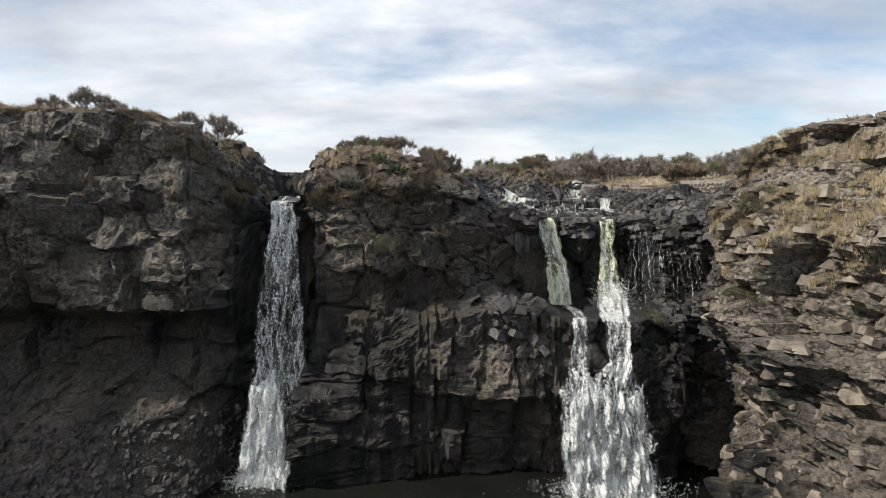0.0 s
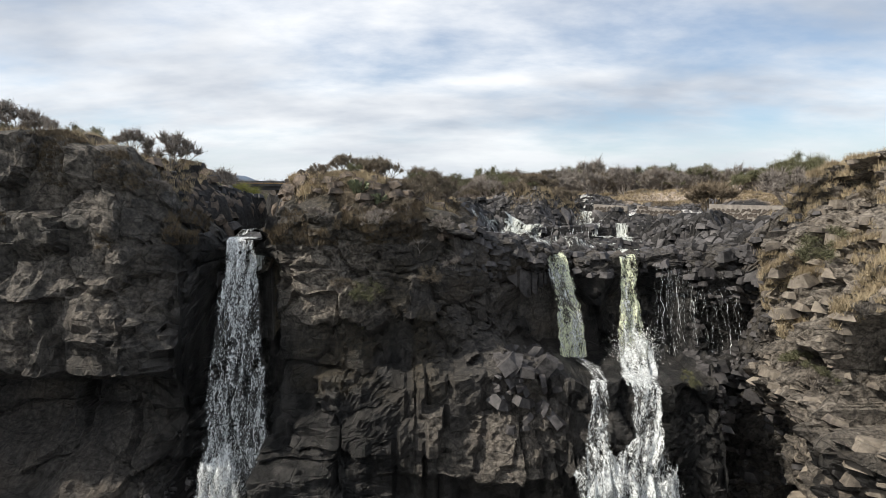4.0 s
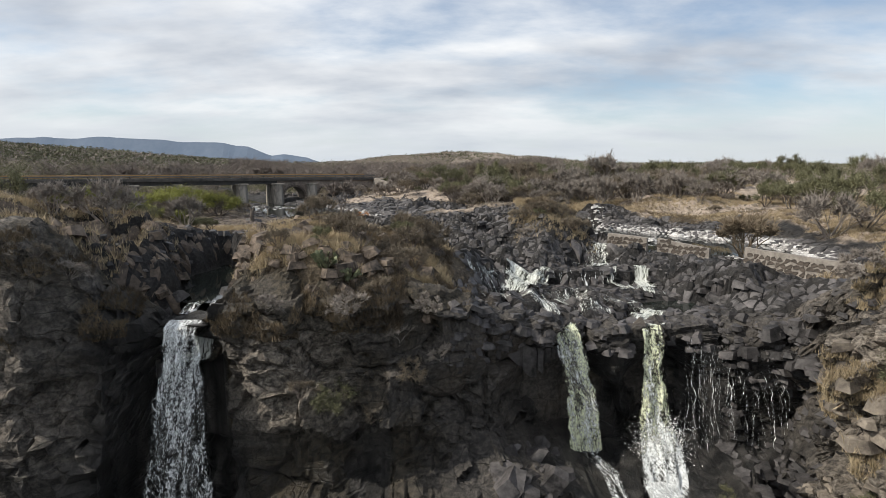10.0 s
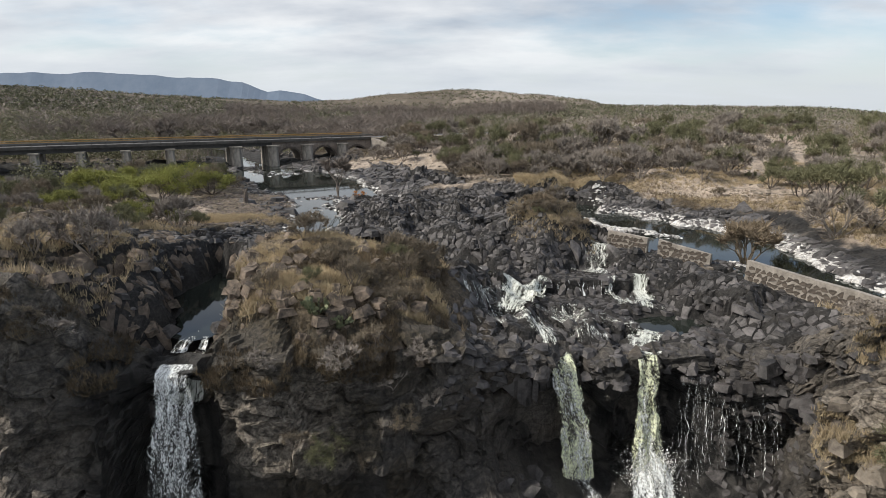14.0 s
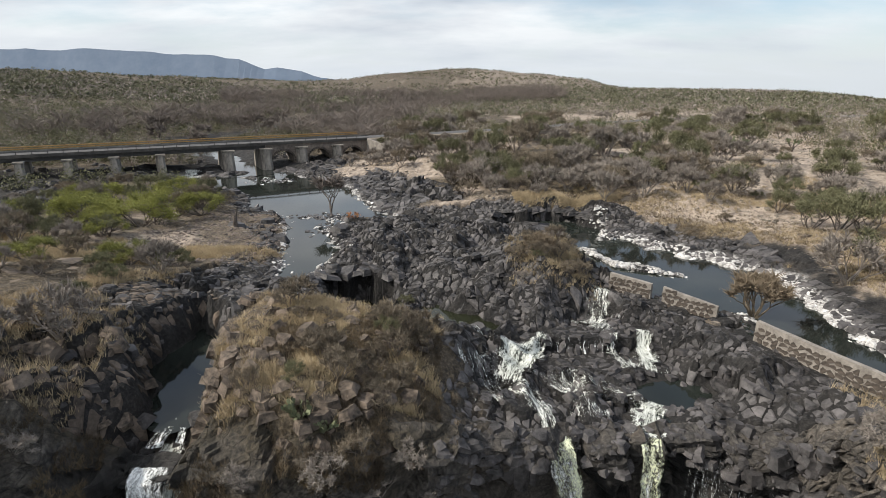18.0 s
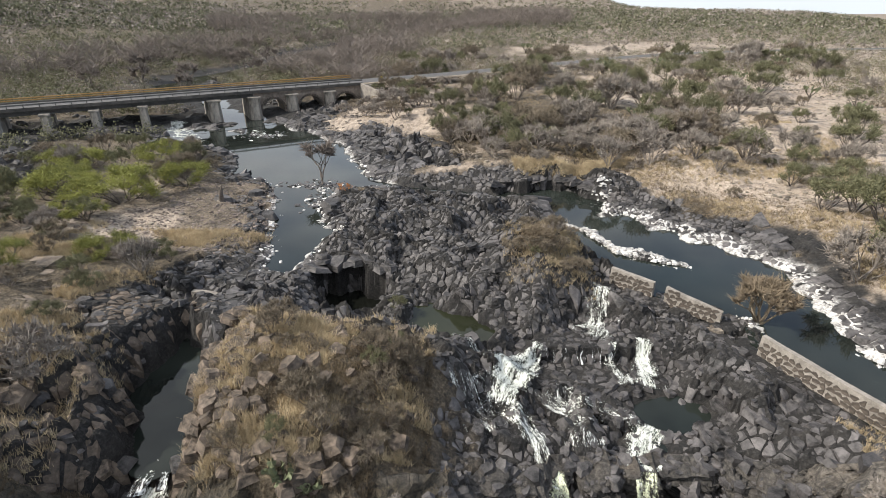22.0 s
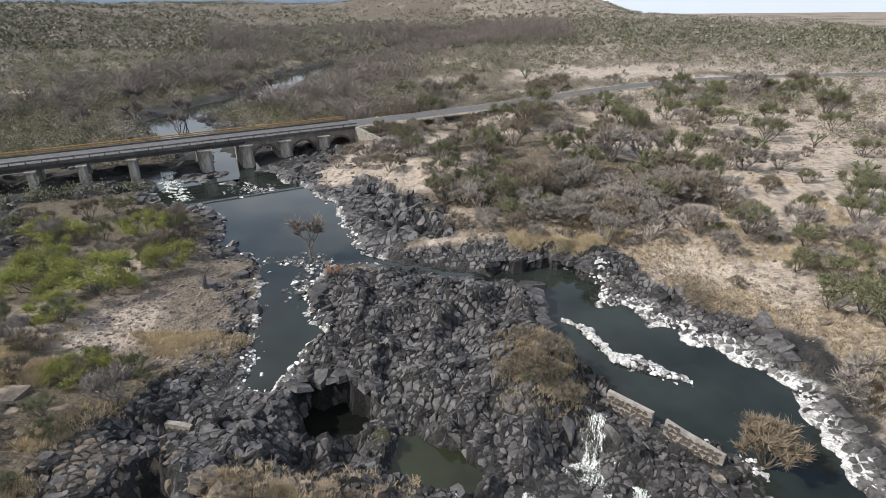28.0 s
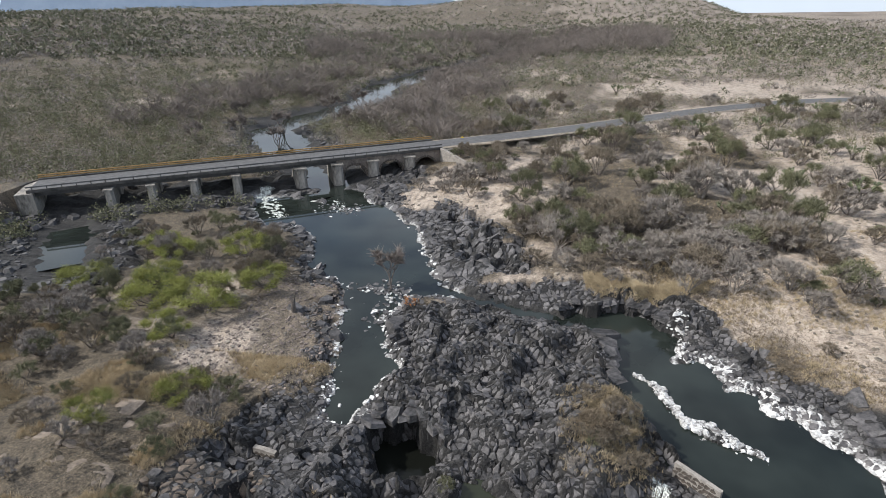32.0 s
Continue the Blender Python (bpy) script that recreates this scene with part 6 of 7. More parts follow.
def bare(x, y):
    d = np.minimum(np.minimum(outside(POND, x, y), outside(REACH, x, y)), np.minimum(outside(CHANNEL, x, y) - 0.2, outside(FLUME, x, y) - 0.3))
    d = np.minimum(d, np.minimum(outside(CAVE_POOL, x, y), np.minimum(outside(GREEN_POOL, x, y), along(STREAM, x, y) - 1.3)))
    d = np.minimum(d, np.minimum(along(WEIR, x, y) - 0.5, along(FLOWS[0], x, y) - 1.0))
    d = np.minimum(d, np.minimum(along(FLOWS[1], x, y) - 0.7, along(FLOWS[2], x, y) - 0.5))
    return (d > 0.15) & (outside(GORGE, x, y) > 1.1) & (rockiness(x, y) > 0.45)


PAVING = basalt_pavement(0.64, -28, 36, 42, 104, 41, bare)
PAVING += basalt_pavement(1.25, -45, 12, 104, 142, 42, lambda x, y: bare(x, y) & (along(ROAD, x, y) > 6))
nearest = sorted(range(len(PAVING)), key=lambda k: math.hypot(PAVING[k][0] - 12, PAVING[k][1] - 54))
for k in nearest[:300]:
    x, y, v, n = PAVING[k]
    mesh_object("basalt_block", v, piece_faces(n), M_BASALT, ground)
for west, mat, label in ((False, M_BASALT, "cracked dark grey basalt river bed of polygonal blocks"), (True, M_TERRACE, "brown weathered rock steps beside the channel")):
    allv, allf, base = [], [], 0
    for k in nearest[300:]:
        x, y, v, n = PAVING[k]
        if (x < -15.5 and y < 63) == west:
            allv.append(v)
            allf += piece_faces(n, base)
            base += 3 * n
    pave = mesh_object("basalt_pavement", np.concatenate(allv), allf, mat, ground)
    tagged(pave, label, kind="stuff")

# overhanging blocks round the undercut pools
r = random.Random(77)
for line, z in (([(8.2, 94.2), (10.2, 96.2), (13, 96.4), (16.7, 98), (19.9, 96.1), (22.6, 93.4)], 1.75), ([(-9.9, 71.6), (-8.8, 73.5), (-5.2, 74.1), (-2.6, 71.9)], 0.9), ([(14.0, 80.5), (14.2, 85), (13.9, 90)], 1.5)):
    for (ax, ay), (bx, by) in zip(line[:-1], line[1:]):
        n = max(2, int(math.hypot(bx - ax, by - ay) / 0.95))
        for k in range(n):
            t = (k + r.uniform(0.2, 0.8)) / n
            s = r.uniform(0.8, 1.25)
            shared_part("boulder", r.choice(BLOCKS), ground, Matrix.Translation((ax + (bx - ax) * t + r.uniform(-0.3, 0.3), ay + (by - ay) * t + r.uniform(-0.4, 0.3), z + r.uniform(-0.35, 0.3))) @ Euler((r.uniform(-0.25, 0.25), r.uniform(-0.25, 0.25), r.uniform(0, 6))).to_matrix().to_4x4() @ Matrix.Diagonal((s * r.uniform(0.9, 1.6), s, s * r.uniform(0.35, 0.6), 1)))

# stones parting the water above the fall's lip
for x, y, s in ((-15.3, 48.4, 0.75), (-14.6, 47.3, 0.5), (-13.0, 47.9, 0.42), (-11.9, 48.2, 0.7), (-12.0, 46.6, 0.55), (-15.0, 46.0, 0.6), (-13.6, 46.2, 0.35), (-12.9, 45.3, 0.3)):
    shared_part("boulder", r.choice(BLOCKS), ground, Matrix.Translation((x, y, height(x, y) + 0.12)) @ Euler((r.uniform(-0.3, 0.3), r.uniform(-0.3, 0.3), r.uniform(0, 6))).to_matrix().to_4x4() @ Matrix.Diagonal((s, s, s * 0.7, 1)))

pts = scatter(rng, 70, 14, 23, 50.5, 59.5, lambda x, y: 1.0 * (np.abs(outside(FLUME, x, y)) < 0.9))
rubble("basin_stones", [(x, y, max(height(x, y), -2.0) + 0.05) for x, y in pts], [r.uniform(0.2, 0.6) for _ in pts], M_BASALT, 185, "dark wet stones round the basin")

# flat cracked slabs showing through the soil
for n, (x0, x1, y0, y1) in enumerate(((-40, -22, 56, 69), (40, 58, 68, 83))):
    mx_, my_ = (x0 + x1) / 2, (y0 + y1) / 2
    for x, y, v, k in basalt_pavement(1.45, x0, x1, y0, y1, 44 + n, lambda x, y: (((x - mx_) / 8.5) ** 2 + ((y - my_) / 6.3) ** 2 + 0.5 * fbm(x / 3, y / 3, 2, 46) < 0.9)):
        v[:, 2] -= 0.13
        mesh_object("stone_slab", v, piece_faces(k), M_SLAB, ground)

# brown rim stones on the left terrace
for x, y in scatter(rng, 90, -34, -15, 44, 54, lambda x, y: dry(x, y) * 1.0):
    s = r.uniform(0.3, 1.0)
    shared_part("boulder", r.choice(SUNBLOCKS), ground, Matrix.Translation(set_on(x, y, 0.05 * s)) @ Euler((r.uniform(-0.4, 0.4), r.uniform(-0.4, 0.4), r.uniform(0, 6))).to_matrix().to_4x4() @ Matrix.Diagonal((s, s * 0.9, s * 0.7, 1)))

# stacked blocks on the sunlit gorge side, with sunlight painted into their paler brown
gx_, gy_, gz_ = WALL
sel = np.argwhere((gx_ > 18.6) & (gz_ > -19) & (gz_ < 6.2) & (gy_ > 24) & (gy_ < 42.5) & ((gz_ > -8) | (gx_ > 19.4)))
pick = sel[rng.integers(0, len(sel), 1700)]
pl = np.stack([gx_[pick[:, 0], pick[:, 1]], gy_[pick[:, 0], pick[:, 1]], gz_[pick[:, 0], pick[:, 1]]], -1)
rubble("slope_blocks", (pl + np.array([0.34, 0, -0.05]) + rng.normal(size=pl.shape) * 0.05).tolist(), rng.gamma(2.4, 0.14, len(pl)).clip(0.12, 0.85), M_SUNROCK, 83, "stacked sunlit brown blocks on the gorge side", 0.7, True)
sel = np.argwhere((gx_ > 18.6) & (gz_ > -19) & (gz_ < 2.0) & (gy_ >= 42.5) & (gy_ < 49))
pick = sel[rng.integers(0, len(sel), 700)]
pl = np.stack([gx_[pick[:, 0], pick[:, 1]], gy_[pick[:, 0], pick[:, 1]], gz_[pick[:, 0], pick[:, 1]]], -1)
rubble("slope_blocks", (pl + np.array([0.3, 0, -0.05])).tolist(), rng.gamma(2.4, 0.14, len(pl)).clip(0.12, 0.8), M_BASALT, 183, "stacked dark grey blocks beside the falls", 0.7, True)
sel = np.argwhere((gx_ > 1.5) & (gx_ < 23.5) & (gz_ > -3.4) & (gz_ < 1.0) & (gy_ > 44) & (gy_ < 52))
sel = sel[(np.abs(gx_[sel[:, 0], sel[:, 1]] - 9.2) > 1.1) & (np.abs(gx_[sel[:, 0], sel[:, 1]] - 15.0) > 1.2)]
pick = sel[rng.integers(0, len(sel), 520)]
pl = np.stack([gx_[pick[:, 0], pick[:, 1]], gy_[pick[:, 0], pick[:, 1]], gz_[pick[:, 0], pick[:, 1]]], -1)
rubble("lip_blocks", (pl + np.array([0, 0.12, -0.02])).tolist(), rng.gamma(2.2, 0.11, len(pl)).clip(0.1, 0.6), M_BASALT, 184, "broken dark blocks along the fall's lip", 0.75, True)
sel = np.argwhere((gx_ > 4) & (gx_ < 8.5) & (gz_ > -12) & (gz_ < -8.0) & (gy_ > 39) & (gy_ < 48))
pick = sel[rng.integers(0, len(sel), 60)]
pl = np.stack([gx_[pick[:, 0], pick[:, 1]], gy_[pick[:, 0], pick[:, 1]], gz_[pick[:, 0], pick[:, 1]]], -1)
rubble("ledge_blocks", pl.tolist(), rng.gamma(2.4, 0.2, len(pl)).clip(0.2, 1.0), M_BASALT, 84, "dark wet blocks on the middle ledge", 0.75, False)
sel = np.argwhere((gx_ > -40) & (gx_ < -15) & (gz_ < -16.5) & (gz_ > -22))
pick = sel[rng.integers(0, len(sel), 2200)]
pl = np.stack([gx_[pick[:, 0], pick[:, 1]], gy_[pick[:, 0], pick[:, 1]], gz_[pick[:, 0], pick[:, 1]]], -1)
rubble("scree", pl.tolist(), rng.gamma(2.0, 0.075, len(pl)).clip(0.06, 0.4), M_BASALT, 85, "grey scree at the foot of the cliff", 0.75, False)


# ---- plants ----
class Tris:
    def __init__(self):
        self.v, self.f = [], []

    def tube(self, p, q, r0, r1, sides=4):
        d = (q - p).normalized()
        a = d.orthogonal().normalized()
        b = d.cross(a)
        k = len(self.v)
        for c, rad in ((p, r0), (q, r1)):
            for i in range(sides):
                t = 2 * math.pi * i / sides
                self.v.append(tuple(c + (a * math.cos(t) + b * math.sin(t)) * rad))
        for i in range(sides):
            j = (i + 1) % sides
            self.f.append((k + i, k + j, k + sides + j, k + sides + i))

    def blade(self, p, q, w, rnd):
        d = q - p
        s = Vector((rnd.uniform(-1, 1), rnd.uniform(-1, 1), rnd.uniform(-1, 1))).cross(d).normalized() * w
        k = len(self.v)
        self.v += [tuple(p - s), tuple(p + s), tuple(q)]
        self.f.append((k, k + 1, k + 2))

    def leaf(self, c, size, rnd):
        a = Vector((rnd.uniform(-1, 1), rnd.uniform(-1, 1), rnd.uniform(-1, 1))).normalized() * size
        b = a.cross(Vector((rnd.uniform(-1, 1), rnd.uniform(-1, 1), rnd.uniform(-1, 1)))).normalized() * size * 0.6
        k = len(self.v)
        self.v += [tuple(c - a), tuple(c + b), tuple(c + a), tuple(c - b)]
        self.f.append((k, k + 1, k + 2, k + 3))

    def mesh(self, name, mat):
        me = bpy.data.meshes.new(name)
        me.from_pydata(self.v, [], self.f)
        me.materials.append(mat)
        return me


def shrub(seed, high, wide, stems, twigs, leaves, leaf_size, wood, foliage, flat=0.6, lift=0.0):
    """Several leaning stems that fork into twigs, with small leaves at their ends. Returns the meshes of wood and crown."""
    r = random.Random(seed)
    w, c = Tris(), Tris()

    def grow(p, d, length, rad, level):
        n = 2 if level else 3
        q = p
        for k in range(n):
            d = (d + Vector((r.uniform(-0.28, 0.28), r.uniform(-0.28, 0.28), r.uniform(-0.08, 0.16)))).normalized()
            t = q + d * length / n
            w.tube(q, t, rad * (1 - 0.3 * k / n), rad * (1 - 0.3 * (k + 1) / n), 5 if level == 0 else 3)
            q = t
        if level < 2:
            for _ in range(3):
                out = Vector((r.uniform(-1, 1), r.uniform(-1, 1), r.uniform(-0.15, 0.7)))
                grow(q, (d * 0.75 + out * 0.75).normalized(), length * r.uniform(0.55, 0.8), rad * 0.55, level + 1)
        else:
            tips.append((q, d, length))

    tips = []
    for k in range(stems):
        a = 2 * math.pi * (k + r.uniform(-0.3, 0.3)) / stems
        d = Vector((math.cos(a) * wide / high * flat, math.sin(a) * wide / high * flat, 1)).normalized()
        grow(Vector((r.uniform(-0.1, 0.1), r.uniform(-0.1, 0.1), -0.15)), d, high * 0.46, 0.022 * high, 0)
    per = max(1, twigs // len(tips))
    lper = leaves / len(tips)
    for q, d, length in tips:
        for _ in range(per):
            out = (d * 0.5 + Vector((r.uniform(-1, 1), r.uniform(-1, 1), r.uniform(-0.4, 0.9)))).normalized()
            e = q - d * length * r.uniform(0, 0.7)
            c.blade(e, e + out * length * r.uniform(0.5, 1.15), 0.014 * high, r)
        for _ in range(int(lper + r.random())):
            c.leaf(q + Vector((r.gauss(0, 0.08), r.gauss(0, 0.08), r.gauss(0, 0.06) + lift)) * high, leaf_size * r.uniform(0.6, 1.3), r)
    return w.mesh("trunk", wood), c.mesh("crown", foliage)


def plant_thing(name, meshes, x, y, scale, turn, label, category, group="", squash=1.0, sink=-0.05):
    ob = new(name)
    ob.location = set_on(x, y, sink)
    ob.rotation_euler = (0, 0, turn)
    ob.scale = (scale, scale, scale * squash)
    for nm, me in zip(("trunk", "crown"), meshes):
        shared_part(nm, me, ob)
    return tagged(ob, label, category, group)


GREY = [shrub(900 + k, 2.3, 3.2, 9, 1900, 300, 0.06, M_GREYTWIG, M_GREYTWIG) for k in range(4)]
OLIVE = [shrub(920 + k, 2.3, 3.4, 6, 700, 2600, 0.05, M_BARK, M_DRYLEAF) for k in range(4)]
DULL = [shrub(930 + k, 2.2, 3.4, 7, 1100, 1100, 0.05, M_WOODTWIG, M_BROWNLEAF) for k in range(3)]
GREEN = [shrub(940 + k, 4.0, 6.8, 7, 500, 11000, 0.06, M_BARK, M_GREENLEAF, 0.95, 0.02) for k in range(3)]
TREE = [shrub(960 + k, 5.0, 3.2, 3, 700, 60, 0.06, M_WOODTWIG, M_WOODTWIG, 0.45) for k in range(3)]

r = random.Random(31)
KINDS = [(GREY, "leafless grey thorn shrub on dry ground", "grey shrubs"), (OLIVE, "dull olive thorn shrub on dry ground", "olive shrubs"), (DULL, "brownish half-bare thorn shrub on dry ground", "brown shrubs")]


def shrubs(n, x0, x1, y0, y1, weight, lo, hi, mix):
    lo, hi = 1.15 * lo, 1.3 * hi
    for x, y in scatter(rng, n, x0, x1, y0, y1, lambda a, b: weight(a, b) * dry(a, b)):
        meshes, label, group = KINDS[r.choices((0, 1, 2), mix)[0]]
        plant_thing(group.replace(" shrubs", "_shrub"), r.choice(meshes), x, y, r.uniform(lo, hi), r.uniform(0, 6.28), label, "shrub", group, r.uniform(0.95, 1.45))


def earth(x, y):
    return (1 - rockiness(x, y)) ** 2


shrubs(42, -2, 58, 97, 122, lambda x, y: earth(x, y) * smooth(97, 103, y - 0.02 * (x - 18) ** 2), 0.9, 1.6, (6, 3, 2))
shrubs(85, 36, 90, 58, 115, lambda x, y: earth(x, y) * (0.3 + 0.7 * smooth(70, 92, y)), 0.4, 1.45, (5, 4, 3))
shrubs(200, -14, 116, 112, 215, lambda x, y: earth(x, y), 0.5, 1.75, (4, 5, 3))
shrubs(25, -4, 66, 99, 128, lambda x, y: earth(x, y) * smooth(97, 103, y - 0.02 * (x - 18) ** 2), 0.4, 1.1, (8, 2, 3))
shrubs(40, -64, -20, 46, 76, lambda x, y: earth(x, y), 0.35, 0.8, (1, 5, 3))
shrubs(100, -76, -24, 72, 118, lambda x, y: (0.3 + 0.7 * earth(x, y)) * (outside(BEACH, x, y) > 1.5), 0.4, 1.0, (3, 6, 3))
shrubs(30, -8.5, 1.0, 45.0, 58, lambda x, y: np.ones(x.shape), 0.3, 0.6, (0, 1, 8))
shrubs(12, 9, 15, 68, 76, lambda x, y: np.ones(x.shape), 0.35, 0.6, (3, 1, 3))
shrubs(16, 27.5, 40, 32, 50, lambda x, y: np.ones(x.shape), 0.4, 0.9, (4, 3, 2))
for x, y, s in ((-20.7, 50.8, 1.0), (-23.8, 68, 1.0), (-29.7, 47, 0.85), (-27.4, 46.0, 0.6), (-33.5, 47.5, 0.7), (-38.5, 47, 0.7), (-41.5, 46, 0.65), (-36, 49, 0.6), (-22.4, 48.2, 0.6),
                (25, 99, 1.3), (30.5, 98.8, 1.35), (37, 99.5, 1.2), (44, 99, 1.3), (50, 99, 1.3), (34, 31, 0.9), (35.5, 33.5, 0.8), (31.5, 36, 0.7)):
    plant_thing("shrub", GREY[int(x) % 4], x, y, s * 1.15, x, "leafless twiggy bush on a rocky rim", "shrub", "cliff bushes", 1.4)

shrubs(45, -24, 14, 116, 160, lambda x, y: earth(x, y), 0.5, 1.2, (4, 3, 3))
# green thorn trees by the beach
for x, y, s in ((-58, 92, 0.95), (-54, 104, 0.85), (-49, 101, 0.9), (-39.5, 104, 1.0), (-43, 87, 1.15), (-36.5, 88, 1.25), (-31.8, 94.5, 1.0), (-46.5, 92.5, 1.0), (-37, 80.5, 0.75), (-28.5, 71.0, 0.72), (-33, 65, 0.6)):
    plant_thing("thorn_tree", GREEN[int(-x) % 3], x, y, s * 1.1, x * 1.7, "spreading bright green thorn tree with feathery leaves", "tree", "green trees", 0.9)

# bare tree and stump
pond_tree = plant_thing("bare_tree", TREE[0], -14.6, 98.6, 1.15, 0.4, "leafless reddish brown tree on a stony islet in the pond", "tree")
pond_tree.location.z = WATER + 0.3
stump = new("tree_stump")
stump.location = set_on(-25.3, 89.6, -0.1)
tagged(stump, "broken grey tree stump standing on gravel", "stump")
st = Tris()
st.tube(Vector((0, 0, 0)), Vector((0.05, 0, 0.9)), 0.42, 0.3, 8)
st.tube(Vector((0.05, 0, 0.9)), Vector((0.1, 0.05, 1.7)), 0.3, 0.26, 8)
st.tube(Vector((0.1, 0.05, 1.6)), Vector((-0.35, 0.1, 2.2)), 0.2, 0.1, 6)
st.tube(Vector((0.1, 0.05, 1.6)), Vector((0.4, 0.0, 2.3)), 0.18, 0.08, 6)
shared_part("trunk", st.mesh("trunk", M_BARK), stump)

# stones of the tree's islet and of the pond
pts = [(-14.6 + r.gauss(0, 1.4), 98.2 + r.gauss(0, 1.5)) for _ in range(90)] + [(-17 + r.uniform(-4, 5), 98.5 + r.gauss(0, 0.7)) for _ in range(60)] + [(-33 + r.uniform(-5, 5), 128.5 + r.gauss(0, 1.6)) for _ in range(120)] + [(-14 + r.gauss(0, 1), 92 + r.gauss(0, 2)) for _ in range(60)]
rubble("pond_stones", [(x, y, max(height(x, y), WATER - 0.1)) for x, y in pts], [r.uniform(0.15, 0.55) for _ in pts], M_BASALT, 86, "dark stones breaking the pond's surface")
rubble("pond_crust", [(x + 0.2, y - 0.2, max(height(x, y), WATER - 0.1) + 0.05) for x, y in pts[::3]], [r.uniform(0.12, 0.4) for _ in pts[::3]], M_PALE, 87, "pale stones breaking the pond's surface")

RUST = shrub(981, 1.4, 2.0, 6, 300, 260, 0.06, M_GREYTWIG, M_RUST)
plant_thing("shrub", RUST, -10.6, 93.2, 1.0, 0, "rust-coloured dry bush beside the pond", "shrub")
WEEP = shrub(982, 2.8, 2.2, 11, 4200, 500, 0.04, M_STRAWTWIG, M_STRAWTWIG)
plant_thing("shrub", WEEP, 27.9, 63.4, 1.4, 0.3, "straw-coloured drooping bush at the water's edge", "shrub")
plant_thing("shrub", WEEP, 11.0, 71.0, 0.85, 1.3, "straw-coloured drooping bush on a rock knoll", "shrub")
plant_thing("shrub", OLIVE[1], -1.2, 65.8, 0.55, 1.0, "yellowish green bush in a rock hollow", "shrub")


def pad_mesh():
    c = Tris()
    ring = [((math.sin(t) * 0.72), 0.0, 1 - math.cos(t)) for t in (2 * math.pi * i / 10 for i in range(10))]
    c.v = ring + [(0, 0.14, 1.05), (0, -0.14, 1.05)]
    for i in range(10):
        c.f += [(i, (i + 1) % 10, 10), ((i + 1) % 10, i, 11)]
    return c.mesh("pad", M_CACTUS)


PAD = pad_mesh()


def nopal(seed, high, trunk):
    """A prickly pear: a short forked trunk, and the poses of its oval pads, set edge on edge."""
    r = random.Random(seed)
    w, pads = Tris(), []

    def pad(base, d, size, level):
        side = d.cross(Vector((r.uniform(-1, 1), r.uniform(-1, 1), r.uniform(-0.3, 0.3)))).normalized()
        m = Matrix((side, d.cross(side), d)).transposed().to_4x4()
        pads.append(Matrix.Translation(base) @ m @ Matrix.Scale(size, 4))
        if level:
            for _ in range(r.choice((1, 2, 2))):
                u = (d + Vector((r.uniform(-0.9, 0.9), r.uniform(-0.9, 0.9), r.uniform(-0.1, 0.5)))).normalized()
                pad(base + d * size * 1.75 + side * size * r.uniform(-0.4, 0.4), u, size * r.uniform(0.8, 1.0), level - 1)

    for k in range(5):
        a = 2 * math.pi * k / 5 + r.uniform(-0.3, 0.3)
        q = Vector((math.cos(a) * high * 0.28, math.sin(a) * high * 0.28, high * r.uniform(0.35, 0.5))) if trunk else Vector((math.cos(a) * 0.2, math.sin(a) * 0.2, 0))
        if trunk:
            w.tube(Vector((0, 0, -0.2)), Vector((q.x * 0.3, q.y * 0.3, q.z * 0.55)), 0.16, 0.12, 6)
            w.tube(Vector((q.x * 0.3, q.y * 0.3, q.z * 0.55)), q, 0.12, 0.08, 5)
        for _ in range(2):
            u = Vector((math.cos(a) * 0.5 + r.uniform(-0.5, 0.5), math.sin(a) * 0.5 + r.uniform(-0.5, 0.5), 1)).normalized()
            pad(q, u, 0.085 * high, 2)
    if not trunk:
        w.tube(Vector((0, 0, -0.2)), Vector((0, 0, 0.15)), 0.1, 0.08, 6)
    return w.mesh("trunk", M_BARK), pads


def pear(kind, x, y, s, dz, label, group):
    ob = new("prickly_pear")
    ob.location, ob.rotation_euler, ob.scale = (x, y, dz), (0, 0, x), (s, s, s)
    shared_part("trunk", kind[0], ob)
    for m in kind[1]:
        shared_part("pad", PAD, ob, m)
    tagged(ob, label, "cactus", group)


NOPAL = [nopal(700 + k, 3.6, True) for k in range(3)]
for x, y, s in ((31.2, 240, 1.2), (61, 186, 1.15), (60.5, 133.5, 1.2), (52.8, 142.5, 1.0), (43.8, 178, 1.2), (84, 208, 1.2), (36, 125, 0.7), (70, 158, 1.0), (92, 180, 1.1), (76, 140, 0.9), (28, 152, 0.8), (48, 118, 0.6), (72, 120, 1.0)):
    pear(NOPAL[int(x) % 3], x, y, s, height(x, y), "tall prickly pear tree with rounded green pads", "prickly pears")
LOWNOPAL = nopal(721, 2.4, False)
for x, y, s in ((-5.2, 45.4, 1.05), (-3.9, 45.2, 0.8)):
    pear(LOWNOPAL, x, y, s, height(x, y) - 0.05, "low prickly pear clump hanging on the cliff brow", "brow cacti")


# ---- bushes clinging to the cliff ----
def on_wall(x, z):
    """The wall's point nearest to a place across and a height."""
    d = (gx_ - x) ** 2 + (gz_ - z) ** 2 + 0.0 * gy_
    k = np.unravel_index(np.argmin(d + 0.02 * (gy_ - 38) ** 2), d.shape)
    return gx_[k], gy_[k], gz_[k]


